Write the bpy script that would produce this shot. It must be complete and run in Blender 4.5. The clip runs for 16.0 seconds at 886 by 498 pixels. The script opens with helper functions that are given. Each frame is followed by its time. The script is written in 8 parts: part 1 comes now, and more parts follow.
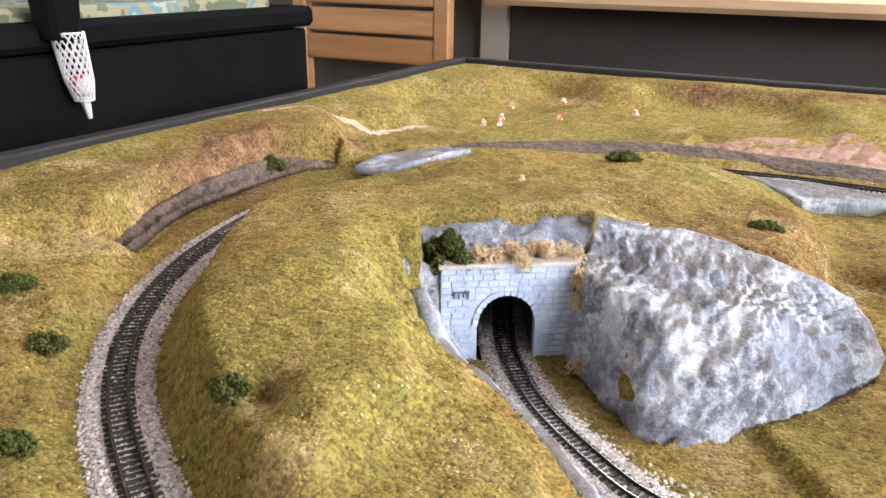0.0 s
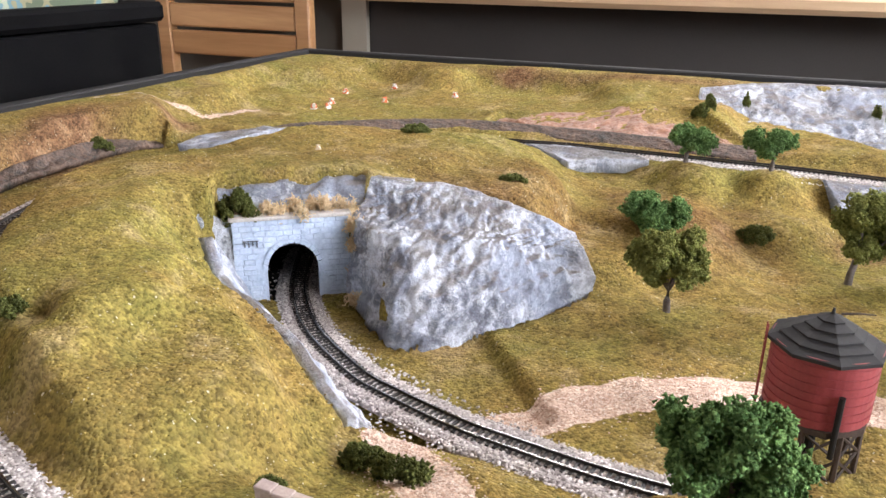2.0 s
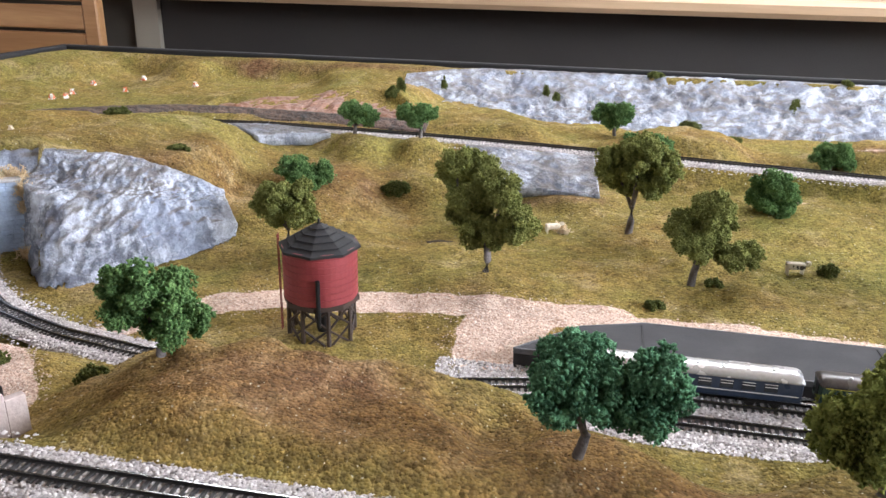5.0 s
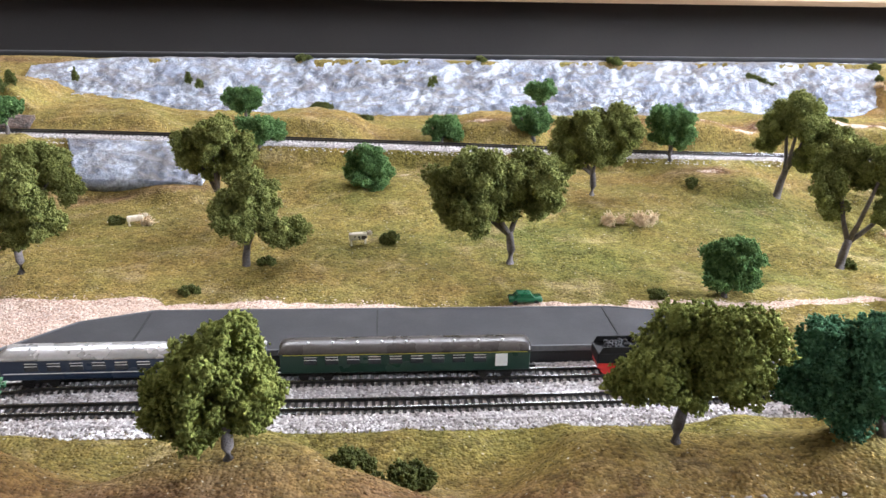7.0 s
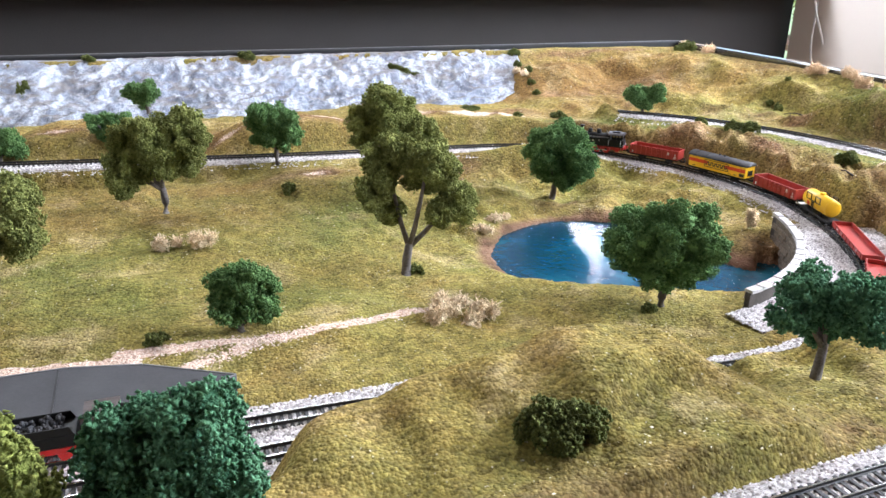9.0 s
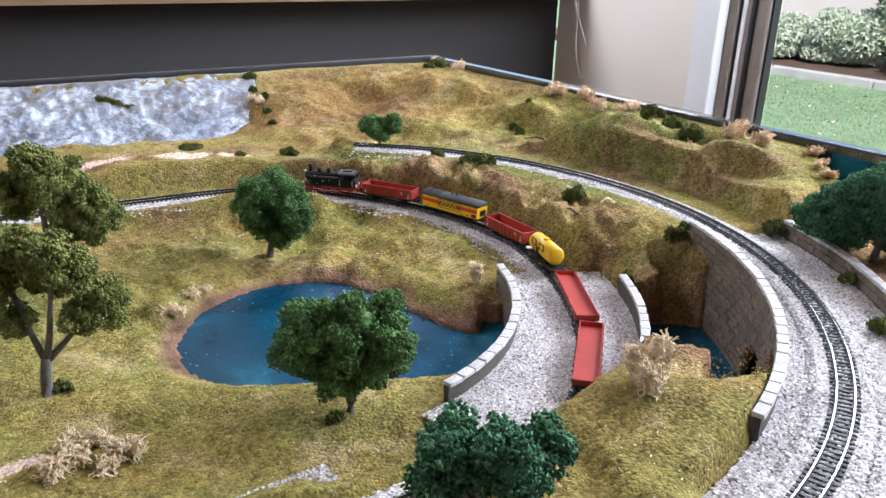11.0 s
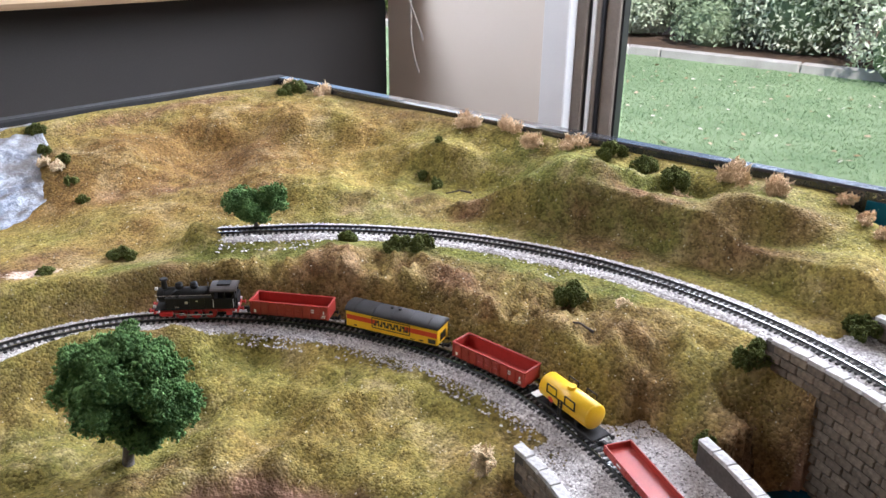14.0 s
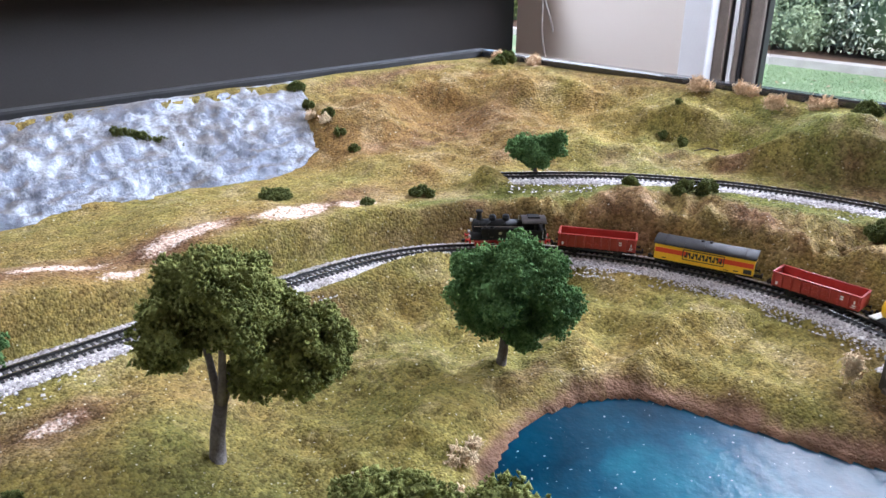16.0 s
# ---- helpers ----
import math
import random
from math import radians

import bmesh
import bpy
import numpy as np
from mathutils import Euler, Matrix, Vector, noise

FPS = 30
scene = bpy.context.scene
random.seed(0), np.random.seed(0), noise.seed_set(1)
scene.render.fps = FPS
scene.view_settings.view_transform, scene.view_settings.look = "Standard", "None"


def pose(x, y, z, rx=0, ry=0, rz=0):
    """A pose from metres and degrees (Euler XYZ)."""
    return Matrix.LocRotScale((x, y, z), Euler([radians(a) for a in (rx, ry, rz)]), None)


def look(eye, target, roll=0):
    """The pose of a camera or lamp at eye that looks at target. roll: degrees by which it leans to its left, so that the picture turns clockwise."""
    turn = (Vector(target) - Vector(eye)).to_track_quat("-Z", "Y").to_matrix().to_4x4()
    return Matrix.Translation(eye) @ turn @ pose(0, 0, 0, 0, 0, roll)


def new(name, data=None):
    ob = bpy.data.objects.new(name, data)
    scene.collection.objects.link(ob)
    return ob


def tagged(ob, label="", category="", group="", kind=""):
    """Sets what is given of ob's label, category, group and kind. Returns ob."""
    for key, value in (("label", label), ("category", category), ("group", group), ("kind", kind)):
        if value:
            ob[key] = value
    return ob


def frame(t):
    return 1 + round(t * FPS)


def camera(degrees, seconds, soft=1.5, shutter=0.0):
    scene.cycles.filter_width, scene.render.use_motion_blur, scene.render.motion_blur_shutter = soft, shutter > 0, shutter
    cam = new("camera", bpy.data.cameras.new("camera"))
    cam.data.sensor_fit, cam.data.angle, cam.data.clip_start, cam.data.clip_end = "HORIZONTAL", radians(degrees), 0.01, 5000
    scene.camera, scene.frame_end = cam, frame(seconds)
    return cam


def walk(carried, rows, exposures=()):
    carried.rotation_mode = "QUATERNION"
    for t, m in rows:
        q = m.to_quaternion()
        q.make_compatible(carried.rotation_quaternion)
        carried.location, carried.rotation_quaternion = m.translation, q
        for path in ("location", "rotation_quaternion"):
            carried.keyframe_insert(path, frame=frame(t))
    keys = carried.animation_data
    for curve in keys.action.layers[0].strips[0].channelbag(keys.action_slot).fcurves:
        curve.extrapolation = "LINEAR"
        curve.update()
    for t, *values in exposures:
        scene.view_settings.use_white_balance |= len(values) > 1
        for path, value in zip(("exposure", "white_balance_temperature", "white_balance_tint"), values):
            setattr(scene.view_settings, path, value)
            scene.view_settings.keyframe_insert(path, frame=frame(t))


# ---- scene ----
cam = camera(59.6, 16.0)
METRES, EYE, TILT, LEAN, TURN = 1.6, 1.14, 0.0, 0.0, 27.3
PATH = [
    (0, (0.012, -0.004, 1.144), (-0.876, 1.647, 0.448), 0.8),
    (0.5, (0.034, -0.033, 1.146), (-0.837, 1.627, 0.45), 0.8),
    (1, (0.059, -0.047, 1.152), (-0.77, 1.634, 0.454), 0.7),
    (1.5, (0.101, -0.052, 1.151), (-0.658, 1.663, 0.456), 0.7),
    (2, (0.145, -0.059, 1.145), (-0.522, 1.693, 0.446), 0.8),
    (2.5, (0.174, -0.079, 1.147), (-0.401, 1.704, 0.447), 0.8),
    (3, (0.211, -0.103, 1.142), (-0.302, 1.699, 0.441), 0.9),
    (3.2, (0.227, -0.114, 1.144), (-0.268, 1.692, 0.442), 0.9),
    (5.3, (0.429, -0.143, 1.154), (0.12, 1.706, 0.458), 1.1),
    (5.5, (0.453, -0.141, 1.155), (0.189, 1.714, 0.455), 1.0),
    (6, (0.505, -0.142, 1.153), (0.386, 1.727, 0.45), 1.0),
    (6.5, (0.551, -0.137, 1.151), (0.569, 1.735, 0.445), 1.0),
    (7, (0.606, -0.119, 1.145), (0.755, 1.746, 0.438), 1.1),
    (7.5, (0.66, -0.103, 1.144), (0.956, 1.743, 0.434), 1.0),
    (8, (0.714, -0.089, 1.144), (1.154, 1.726, 0.429), 1.1),
    (8.5, (0.772, -0.078, 1.14), (1.338, 1.701, 0.422), 1.2),
    (9, (0.83, -0.065, 1.14), (1.51, 1.675, 0.425), 1.2),
    (9.5, (0.875, -0.054, 1.143), (1.66, 1.64, 0.427), 1.2),
    (10, (0.905, -0.044, 1.151), (1.782, 1.604, 0.435), 1.2),
    (10.2, (0.923, -0.041, 1.153), (1.835, 1.59, 0.439), 1.3),
    (12.3, (1.053, 0.079, 1.203), (2.353, 1.403, 0.455), 1.2),
    (12.5, (1.07, 0.095, 1.2), (2.386, 1.402, 0.451), 1.0),
    (13, (1.093, 0.151, 1.192), (2.46, 1.403, 0.441), 1.0),
    (13.5, (1.103, 0.223, 1.188), (2.507, 1.43, 0.432), 0.8),
    (14, (1.076, 0.281, 1.186), (2.498, 1.465, 0.428), 0.7),
    (14.5, (1.037, 0.322, 1.18), (2.463, 1.503, 0.422), 0.9),
    (15, (0.99, 0.356, 1.176), (2.409, 1.544, 0.419), 0.9),
    (15.5, (0.944, 0.376, 1.161), (2.333, 1.602, 0.407), 1.0),
    (16, (0.898, 0.39, 1.146), (2.229, 1.683, 0.401), 0.7),
]
walk(cam, [(t, look(eye, target, roll)) for t, eye, target, roll in PATH],
     exposures=[(0.0, 1.34, 6850, 19), (3.0, 1.08, 6650, 19), (5.3, 0.94, 6350, 17), (7.0, 0.94, 6200, 17), (9.0, 0.90, 6100, 16), (10.2, 0.56, 5950, 18), (12.5, 0.42, 6150, 13), (14.5, 0.43, 6100, 18), (16.0, 0.52, 5750, 18)])
MM = 0.001
FLOOR = 0.25          # the room's floor; the layout's rim is a table's height above it

# ---- world, sun, window light ----
world = bpy.data.worlds.new("world")
scene.world = world
world.use_nodes = True
wn = world.node_tree.nodes
sky = wn.new("ShaderNodeTexSky")
sky.sky_type = "NISHITA"
sky.sun_disc = False
sky.sun_elevation, sky.sun_rotation = radians(52), radians(220)
world.node_tree.links.new(sky.outputs[0], wn["Background"].inputs[0])
wn["Background"].inputs[1].default_value = 0.15


def lamp(name, kind, m, energy, color, **more):
    data = bpy.data.lights.new(name, kind)
    data.energy, data.color = energy, color
    for key, value in more.items():
        setattr(data, key, value)
    ob = new(name, data)
    ob.matrix_world = m
    return ob


lamp("sun", "SUN", look((-2.5, -3, 5), (0, 0, 0)), 5.0, (1, 0.95, 0.88), angle=radians(3))
# daylight of the garden door in the east wall
lamp("door_daylight", "AREA", look((2.76, 0.05, 1.90), (0.6, 0.65, 0.85)), 64, (0.88, 0.95, 1.0), shape="RECTANGLE", size=2.1, size_y=0.85)
# unseen fill added before the lowered blind, for light from above and behind
lamp("north_daylight", "AREA", look((0.4, 1.92, 2.25), (0.3, 0.5, 0.9)), 36, (0.92, 0.97, 1.0), shape="RECTANGLE", size=2.6, size_y=0.55)
# daylight of the north window's unshaded end, turned and raised to brighten the pier
lamp("sill_daylight", "AREA", look((2.07, 1.90, 1.42), (2.70, 1.35, 1.10)), 3.8, (0.93, 0.97, 1.0), shape="RECTANGLE", size=0.20, size_y=0.12)
# unseen fill before the solid south wall, standing in for assumed windows behind
lamp("south_daylight", "AREA", look((-1.7, -2.38, 1.75), (0.1, 0.7, 0.9)), 32, (0.98, 0.98, 0.98), shape="RECTANGLE", size=3.4, size_y=1.5)


# ---- materials ----
def nodes_of(name):
    m = bpy.data.materials.new(name)
    m.use_nodes = True
    nt = m.node_tree
    return m, nt, nt.nodes["Principled BSDF"]


def nz(nt, scale, detail=4.0, rough=0.55, coord=None, distort=0.0):
    n = nt.nodes.new("ShaderNodeTexNoise")
    n.inputs["Scale"].default_value, n.inputs["Detail"].default_value = scale, detail
    n.inputs["Roughness"].default_value, n.inputs["Distortion"].default_value = rough, distort
    if coord is None:
        coord = nt.nodes.new("ShaderNodeTexCoord").outputs["Object"]
    nt.links.new(coord, n.inputs["Vector"])
    return n.outputs["Fac"]


def ramp(nt, fac, *stops):
    r = nt.nodes.new("ShaderNodeValToRGB")
    while len(r.color_ramp.elements) < len(stops):
        r.color_ramp.elements.new(0.5)
    for e, (p, c) in zip(r.color_ramp.elements, stops):
        e.position = p
        e.color = (*c, 1) if len(c) == 3 else c
    nt.links.new(fac, r.inputs[0])
    return r.outputs[0]


def mixc(nt, fac, a, b, mode="MIX"):
    n = nt.nodes.new("ShaderNodeMix")
    n.data_type, n.blend_type = "RGBA", mode
    for sock, v in ((n.inputs[0], fac), (n.inputs[6], a), (n.inputs[7], b)):
        if isinstance(v, bpy.types.NodeSocket):
            nt.links.new(v, sock)
        elif isinstance(v, (int, float)):
            sock.default_value = v
        else:
            sock.default_value = (*v, 1)
    return n.outputs[2]


def calc(nt, op, a, b=0.0):
    n = nt.nodes.new("ShaderNodeMath")
    n.operation, n.use_clamp = op, True
    for sock, v in ((n.inputs[0], a), (n.inputs[1], b)):
        if isinstance(v, bpy.types.NodeSocket):
            nt.links.new(v, sock)
        else:
            sock.default_value = v
    return n.outputs[0]


def bump(nt, bsdf, height, strength, dist):
    b = nt.nodes.new("ShaderNodeBump")
    b.inputs["Strength"].default_value, b.inputs["Distance"].default_value = strength, dist
    nt.links.new(height, b.inputs["Height"])
    nt.links.new(b.outputs[0], bsdf.inputs["Normal"])


def randomly(nt):
    return nt.nodes.new("ShaderNodeObjectInfo").outputs["Random"]


def stuff_mat(name, dark, light, rough=0.6, metal=0.0, scale=40.0, grain=400.0, relief=0.2, depth=0.0004, spread=0.35, each=0.0):
    """A surface that varies at two scales between two colours, with fine relief."""
    m, nt, p = nodes_of(name)
    a, b = nz(nt, scale, 3), nz(nt, grain, 3)
    f = calc(nt, "ADD", calc(nt, "MULTIPLY", a, 0.6), calc(nt, "MULTIPLY", b, 0.4))
    c = ramp(nt, f, (0.5 - spread / 2, dark), (0.5 + spread / 2, light))
    if each:
        c = mixc(nt, calc(nt, "MULTIPLY", randomly(nt), each), c, tuple(v * 0.6 for v in dark))
    nt.links.new(c, p.inputs["Base Color"])
    p.inputs["Roughness"].default_value, p.inputs["Metallic"].default_value = rough, metal
    nt.links.new(ramp(nt, a, (0.3, (rough * 0.8,) * 3), (0.75, (min(1, rough * 1.15),) * 3)), p.inputs["Roughness"])
    if relief:
        bump(nt, p, b, relief, depth)
    return m


def turf_material(name="scatter_turf", loose=False):
    """Scatter turf: olive, straw and green flock, bare red-brown earth, peach gravel and mud by zone."""
    m, nt, p = nodes_of(name)
    mid, fine = nz(nt, 32, 4, 0.6), nz(nt, 330, 3, 0.65)
    # flock granules: small domes of uneven size, each a shade of its own
    crumbs = []
    for size in (600, 330):
        v = nt.nodes.new("ShaderNodeTexVoronoi")
        v.inputs["Scale"].default_value = size
        nt.links.new(nt.nodes.new("ShaderNodeTexCoord").outputs["Object"], v.inputs["Vector"])
        s = nt.nodes.new("ShaderNodeSeparateColor")
        nt.links.new(v.outputs["Color"], s.inputs[0])
        crumbs.append((s.outputs[0], calc(nt, "SUBTRACT", 1.0, v.outputs["Distance"])))
    zone = nt.nodes.new("ShaderNodeAttribute")
    zone.attribute_name = "zone"
    sep = nt.nodes.new("ShaderNodeSeparateColor")
    nt.links.new(zone.outputs["Color"], sep.inputs[0])
    tone = calc(nt, "ADD", calc(nt, "MULTIPLY", zone.outputs["Alpha"], 0.7), calc(nt, "MULTIPLY", nz(nt, 17, 6, 0.68), 0.6))
    green = ramp(nt, tone, (0.30, (0.235, 0.140, 0.052)), (0.46, (0.275, 0.197, 0.066)), (0.62, (0.245, 0.207, 0.062)), (0.80, (0.168, 0.172, 0.048)))
    green = mixc(nt, 1.0, green, ramp(nt, nz(nt, 70, 5, 0.7), (0.36, (0.80, 0.81, 0.80)), (0.62, (1.14, 1.13, 1.10))), "MULTIPLY")
    green = mixc(nt, 1.0, green, ramp(nt, nz(nt, 5, 4, 0.6), (0.35, (0.84, 0.84, 0.84)), (0.65, (1.14, 1.13, 1.1))), "MULTIPLY")
    straw = mixc(nt, ramp(nt, nz(nt, 19, 5, 0.65), (0.54, (0, 0, 0)), (0.68, (0.5, 0.5, 0.5))), green, (0.50, 0.38, 0.21))
    earth = ramp(nt, nz(nt, 48, 5, 0.65), (0.33, (0.095, 0.050, 0.029)), (0.52, (0.21, 0.118, 0.064)), (0.68, (0.34, 0.215, 0.125)))
    worn = calc(nt, "MULTIPLY", ramp(nt, nz(nt, 10, 6, 0.68), (0.52, (0, 0, 0)), (0.66, (1, 1, 1))), 0.45)
    edge = calc(nt, "MULTIPLY", calc(nt, "SUBTRACT", nz(nt, 55, 5, 0.7), 0.35), 1.6)
    bare = calc(nt, "MULTIPLY", calc(nt, "ADD", sep.outputs[0], worn), ramp(nt, calc(nt, "ADD", sep.outputs[0], edge), (0.25, (0.25, 0.25, 0.25)), (0.6, (1, 1, 1))))
    ground = mixc(nt, bare, straw, earth)
    shade = calc(nt, "ADD", calc(nt, "MULTIPLY", crumbs[0][0], 0.55), calc(nt, "MULTIPLY", crumbs[1][0], 0.45))
    grain = ramp(nt, shade, (0.14, (0.52, 0.51, 0.48)), (0.5, (0.97, 0.97, 0.97)), (0.86, (1.38, 1.36, 1.29)))
    ground = mixc(nt, 1.0, ground, grain, "MULTIPLY")
    if loose:
        geo = nt.nodes.new("ShaderNodeNewGeometry")
        ground = mixc(nt, 1.0, ground, ramp(nt, geo.outputs["Random Per Island"], (0.0, (0.78, 0.78, 0.74)), (0.6, (1.05, 1.05, 1.0)), (1.0, (1.3, 1.27, 1.2))), "MULTIPLY")
    else:
        fleck = ramp(nt, nz(nt, 420, 1, 0.5), (0.735, (0, 0, 0)), (0.76, (1, 1, 1)))
        ground = mixc(nt, calc(nt, "MULTIPLY", fleck, 0.8), ground, (0.72, 0.66, 0.5))
    # peach gravel of the paths
    vor = nt.nodes.new("ShaderNodeTexVoronoi")
    vor.inputs["Scale"].default_value = 520
    nt.links.new(nt.nodes.new("ShaderNodeTexCoord").outputs["Object"], vor.inputs["Vector"])
    vs = nt.nodes.new("ShaderNodeSeparateColor")
    nt.links.new(vor.outputs["Color"], vs.inputs[0])
    gravel = ramp(nt, vs.outputs[0], (0.0, (0.48, 0.30, 0.22)), (0.4, (0.70, 0.51, 0.40)), (0.8, (0.82, 0.65, 0.53)), (1.0, (0.88, 0.78, 0.69)))
    ragged = ramp(nt, calc(nt, "ADD", calc(nt, "MULTIPLY", sep.outputs[1], 0.75), calc(nt, "MULTIPLY", fine, 0.35)), (0.48, (0, 0, 0)), (0.58, (1, 1, 1)))
    ground = mixc(nt, ragged, ground, gravel)
    # reddish mud by the water
    mud = ramp(nt, mid, (0.35, (0.09, 0.045, 0.032)), (0.7, (0.34, 0.19, 0.13)))
    ground = mixc(nt, sep.outputs[2], ground, mud)
    nt.links.new(ground, p.inputs["Base Color"])
    p.inputs["Roughness"].default_value = 0.95
    p.inputs["Specular IOR Level"].default_value = 0.1
    if not loose:
        h = calc(nt, "ADD", calc(nt, "MULTIPLY", crumbs[0][1], 0.4), calc(nt, "MULTIPLY", crumbs[1][1], 0.6))
        bump(nt, p, h, 0.7, 0.0022)
    return m


def rock_material(name="painted_plaster_rock", streak=1.0, white=0.0, dirty=1.0):
    """Plaster rock: broad slate blue-grey washes, soft white brushing drawn down the face, few dark cracks, brown dirt on the benches."""
    m, nt, p = nodes_of(name)
    mp = nt.nodes.new("ShaderNodeMapping")
    nt.links.new(nt.nodes.new("ShaderNodeTexCoord").outputs["Object"], mp.inputs["Vector"])
    mp.inputs["Scale"].default_value = (1.0, 1.0, streak)
    big, mid, fine = nz(nt, 13, 5, 0.6, mp.outputs[0], 0.7), nz(nt, 60, 7, 0.65), nz(nt, 420, 4, 0.7)
    c = ramp(nt, calc(nt, "ADD", calc(nt, "MULTIPLY", big, 0.68), calc(nt, "MULTIPLY", mid, 0.32)), (0.36, (0.10, 0.105, 0.13)), (0.45, (0.19, 0.21, 0.265)), (0.53, (0.29, 0.33, 0.42)), (0.63, (0.40, 0.46, 0.57)))
    patches = calc(nt, "ADD", calc(nt, "MULTIPLY", nz(nt, 22, 9, 0.66, mp.outputs[0], 0.9), 0.7), calc(nt, "MULTIPLY", nz(nt, 190, 5, 0.75), 0.3))
    c = mixc(nt, ramp(nt, patches, (0.47 - white, (0, 0, 0)), (0.565 - white, (0.82, 0.82, 0.82))), c, (0.72, 0.775, 0.87))
    crack = nz(nt, 20, 7, 0.66, mp.outputs[0], 1.2)
    c = mixc(nt, ramp(nt, crack, (0.485, (0, 0, 0)), (0.495, (0.45, 0.45, 0.45)), (0.505, (0, 0, 0))), c, (0.10, 0.10, 0.105))
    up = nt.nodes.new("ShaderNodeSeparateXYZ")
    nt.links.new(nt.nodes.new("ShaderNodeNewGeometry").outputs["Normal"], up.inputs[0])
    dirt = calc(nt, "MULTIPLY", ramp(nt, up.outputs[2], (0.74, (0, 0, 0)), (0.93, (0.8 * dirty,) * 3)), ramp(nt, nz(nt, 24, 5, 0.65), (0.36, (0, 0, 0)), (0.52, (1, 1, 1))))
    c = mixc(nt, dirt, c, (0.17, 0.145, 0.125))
    c = mixc(nt, 1.0, c, ramp(nt, fine, (0.34, (0.80, 0.80, 0.80)), (0.55, (1.05, 1.05, 1.05))), "MULTIPLY")
    nt.links.new(c, p.inputs["Base Color"])
    p.inputs["Roughness"].default_value = 0.6
    bump(nt, p, calc(nt, "ADD", calc(nt, "MULTIPLY", mid, 0.6), calc(nt, "MULTIPLY", fine, 0.4)), 0.9, 0.006)
    return m


def foliage_material(name, dark, light):
    m, nt, p = nodes_of(name)
    geo = nt.nodes.new("ShaderNodeNewGeometry")
    fuzz = nz(nt, 750, 3, 0.7)
    f = calc(nt, "ADD", calc(nt, "MULTIPLY", geo.outputs["Random Per Island"], 0.34), calc(nt, "ADD", calc(nt, "MULTIPLY", nz(nt, 60, 3), 0.36), calc(nt, "MULTIPLY", fuzz, 0.38)))
    nt.links.new(ramp(nt, f, (0.28, dark), (0.80, light)), p.inputs["Base Color"])
    p.inputs["Roughness"].default_value = 0.9
    p.inputs["Specular IOR Level"].default_value = 0.12
    bump(nt, p, fuzz, 0.9, 0.0022)
    return m


def grit_material(name, *stops):
    m, nt, p = nodes_of(name)
    geo = nt.nodes.new("ShaderNodeNewGeometry")
    c = ramp(nt, geo.outputs["Random Per Island"], *stops)
    c = mixc(nt, 1.0, c, ramp(nt, nz(nt, 25, 3), (0.3, (0.72, 0.70, 0.68)), (0.7, (1.1, 1.1, 1.1))), "MULTIPLY")
    nt.links.new(c, p.inputs["Base Color"])
    p.inputs["Roughness"].default_value = 0.85
    return m


def water_material(name="varnished_water", rough=0.22, gloss=0.25):
    """Painted lake bed under clear glossy varnish."""
    m, nt, p = nodes_of(name)
    c = ramp(nt, nz(nt, 9, 5, 0.6, distort=0.5), (0.3, (0.001, 0.014, 0.030)), (0.52, (0.003, 0.052, 0.092)), (0.74, (0.02, 0.17, 0.23)))
    c = mixc(nt, ramp(nt, nz(nt, 380, 1, 0.4), (0.74, (0, 0, 0)), (0.77, (0.6, 0.6, 0.6))), c, (0.6, 0.7, 0.75))
    nt.links.new(c, p.inputs["Base Color"])
    p.inputs["Roughness"].default_value = rough
    p.inputs["Specular IOR Level"].default_value = gloss
    bump(nt, p, nz(nt, 110, 3, 0.55), 0.2, 0.003)
    return m


def wood_material(name, dark, light, along=0, scale=30.0, rough=0.5):
    m, nt, p = nodes_of(name)
    mp = nt.nodes.new("ShaderNodeMapping")
    nt.links.new(nt.nodes.new("ShaderNodeTexCoord").outputs["Object"], mp.inputs["Vector"])
    s = [1.0, 1.0, 1.0]
    s[along] = 0.07
    mp.inputs["Scale"].default_value = s
    g = nz(nt, scale, 6, 0.65, mp.outputs[0], 1.2)
    f = nz(nt, scale * 6, 4, 0.6, mp.outputs[0])
    c = ramp(nt, calc(nt, "ADD", calc(nt, "MULTIPLY", g, 0.75), calc(nt, "MULTIPLY", f, 0.25)), (0.32, dark), (0.62, light))
    c = mixc(nt, calc(nt, "MULTIPLY", randomly(nt), 0.35), c, dark)
    nt.links.new(c, p.inputs["Base Color"])
    p.inputs["Roughness"].default_value = rough
    bump(nt, p, f, 0.15, 0.001)
    return m


TURF = turf_material()
FLOCK = turf_material("loose_olive_flock", True)
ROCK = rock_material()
SLATE = stuff_mat("dark_slate_rock", (0.028, 0.026, 0.024), (0.19, 0.125, 0.095), 0.75, scale=70, grain=260, relief=0.8, depth=0.004, spread=0.3)
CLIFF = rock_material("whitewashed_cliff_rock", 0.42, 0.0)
RED_ROCK = stuff_mat("red_clay_rock", (0.13, 0.045, 0.025), (0.46, 0.24, 0.15), 0.38, scale=26, grain=170, relief=0.6, depth=0.004, spread=0.4)
WATER = water_material()
LAKE_WATER = water_material("dull_varnished_water", 0.34, 0.07)
RAIL = stuff_mat("blackened_rail", (0.02, 0.02, 0.022), (0.06, 0.058, 0.055), 0.38, 0.7, relief=0)
RAIL_TOP = stuff_mat("polished_rail_head", (0.50, 0.49, 0.48), (0.68, 0.67, 0.65), 0.25, 1.0, relief=0)
TIE = stuff_mat("dark_plastic_sleeper", (0.018, 0.017, 0.018), (0.05, 0.047, 0.045), 0.6, relief=0.1)
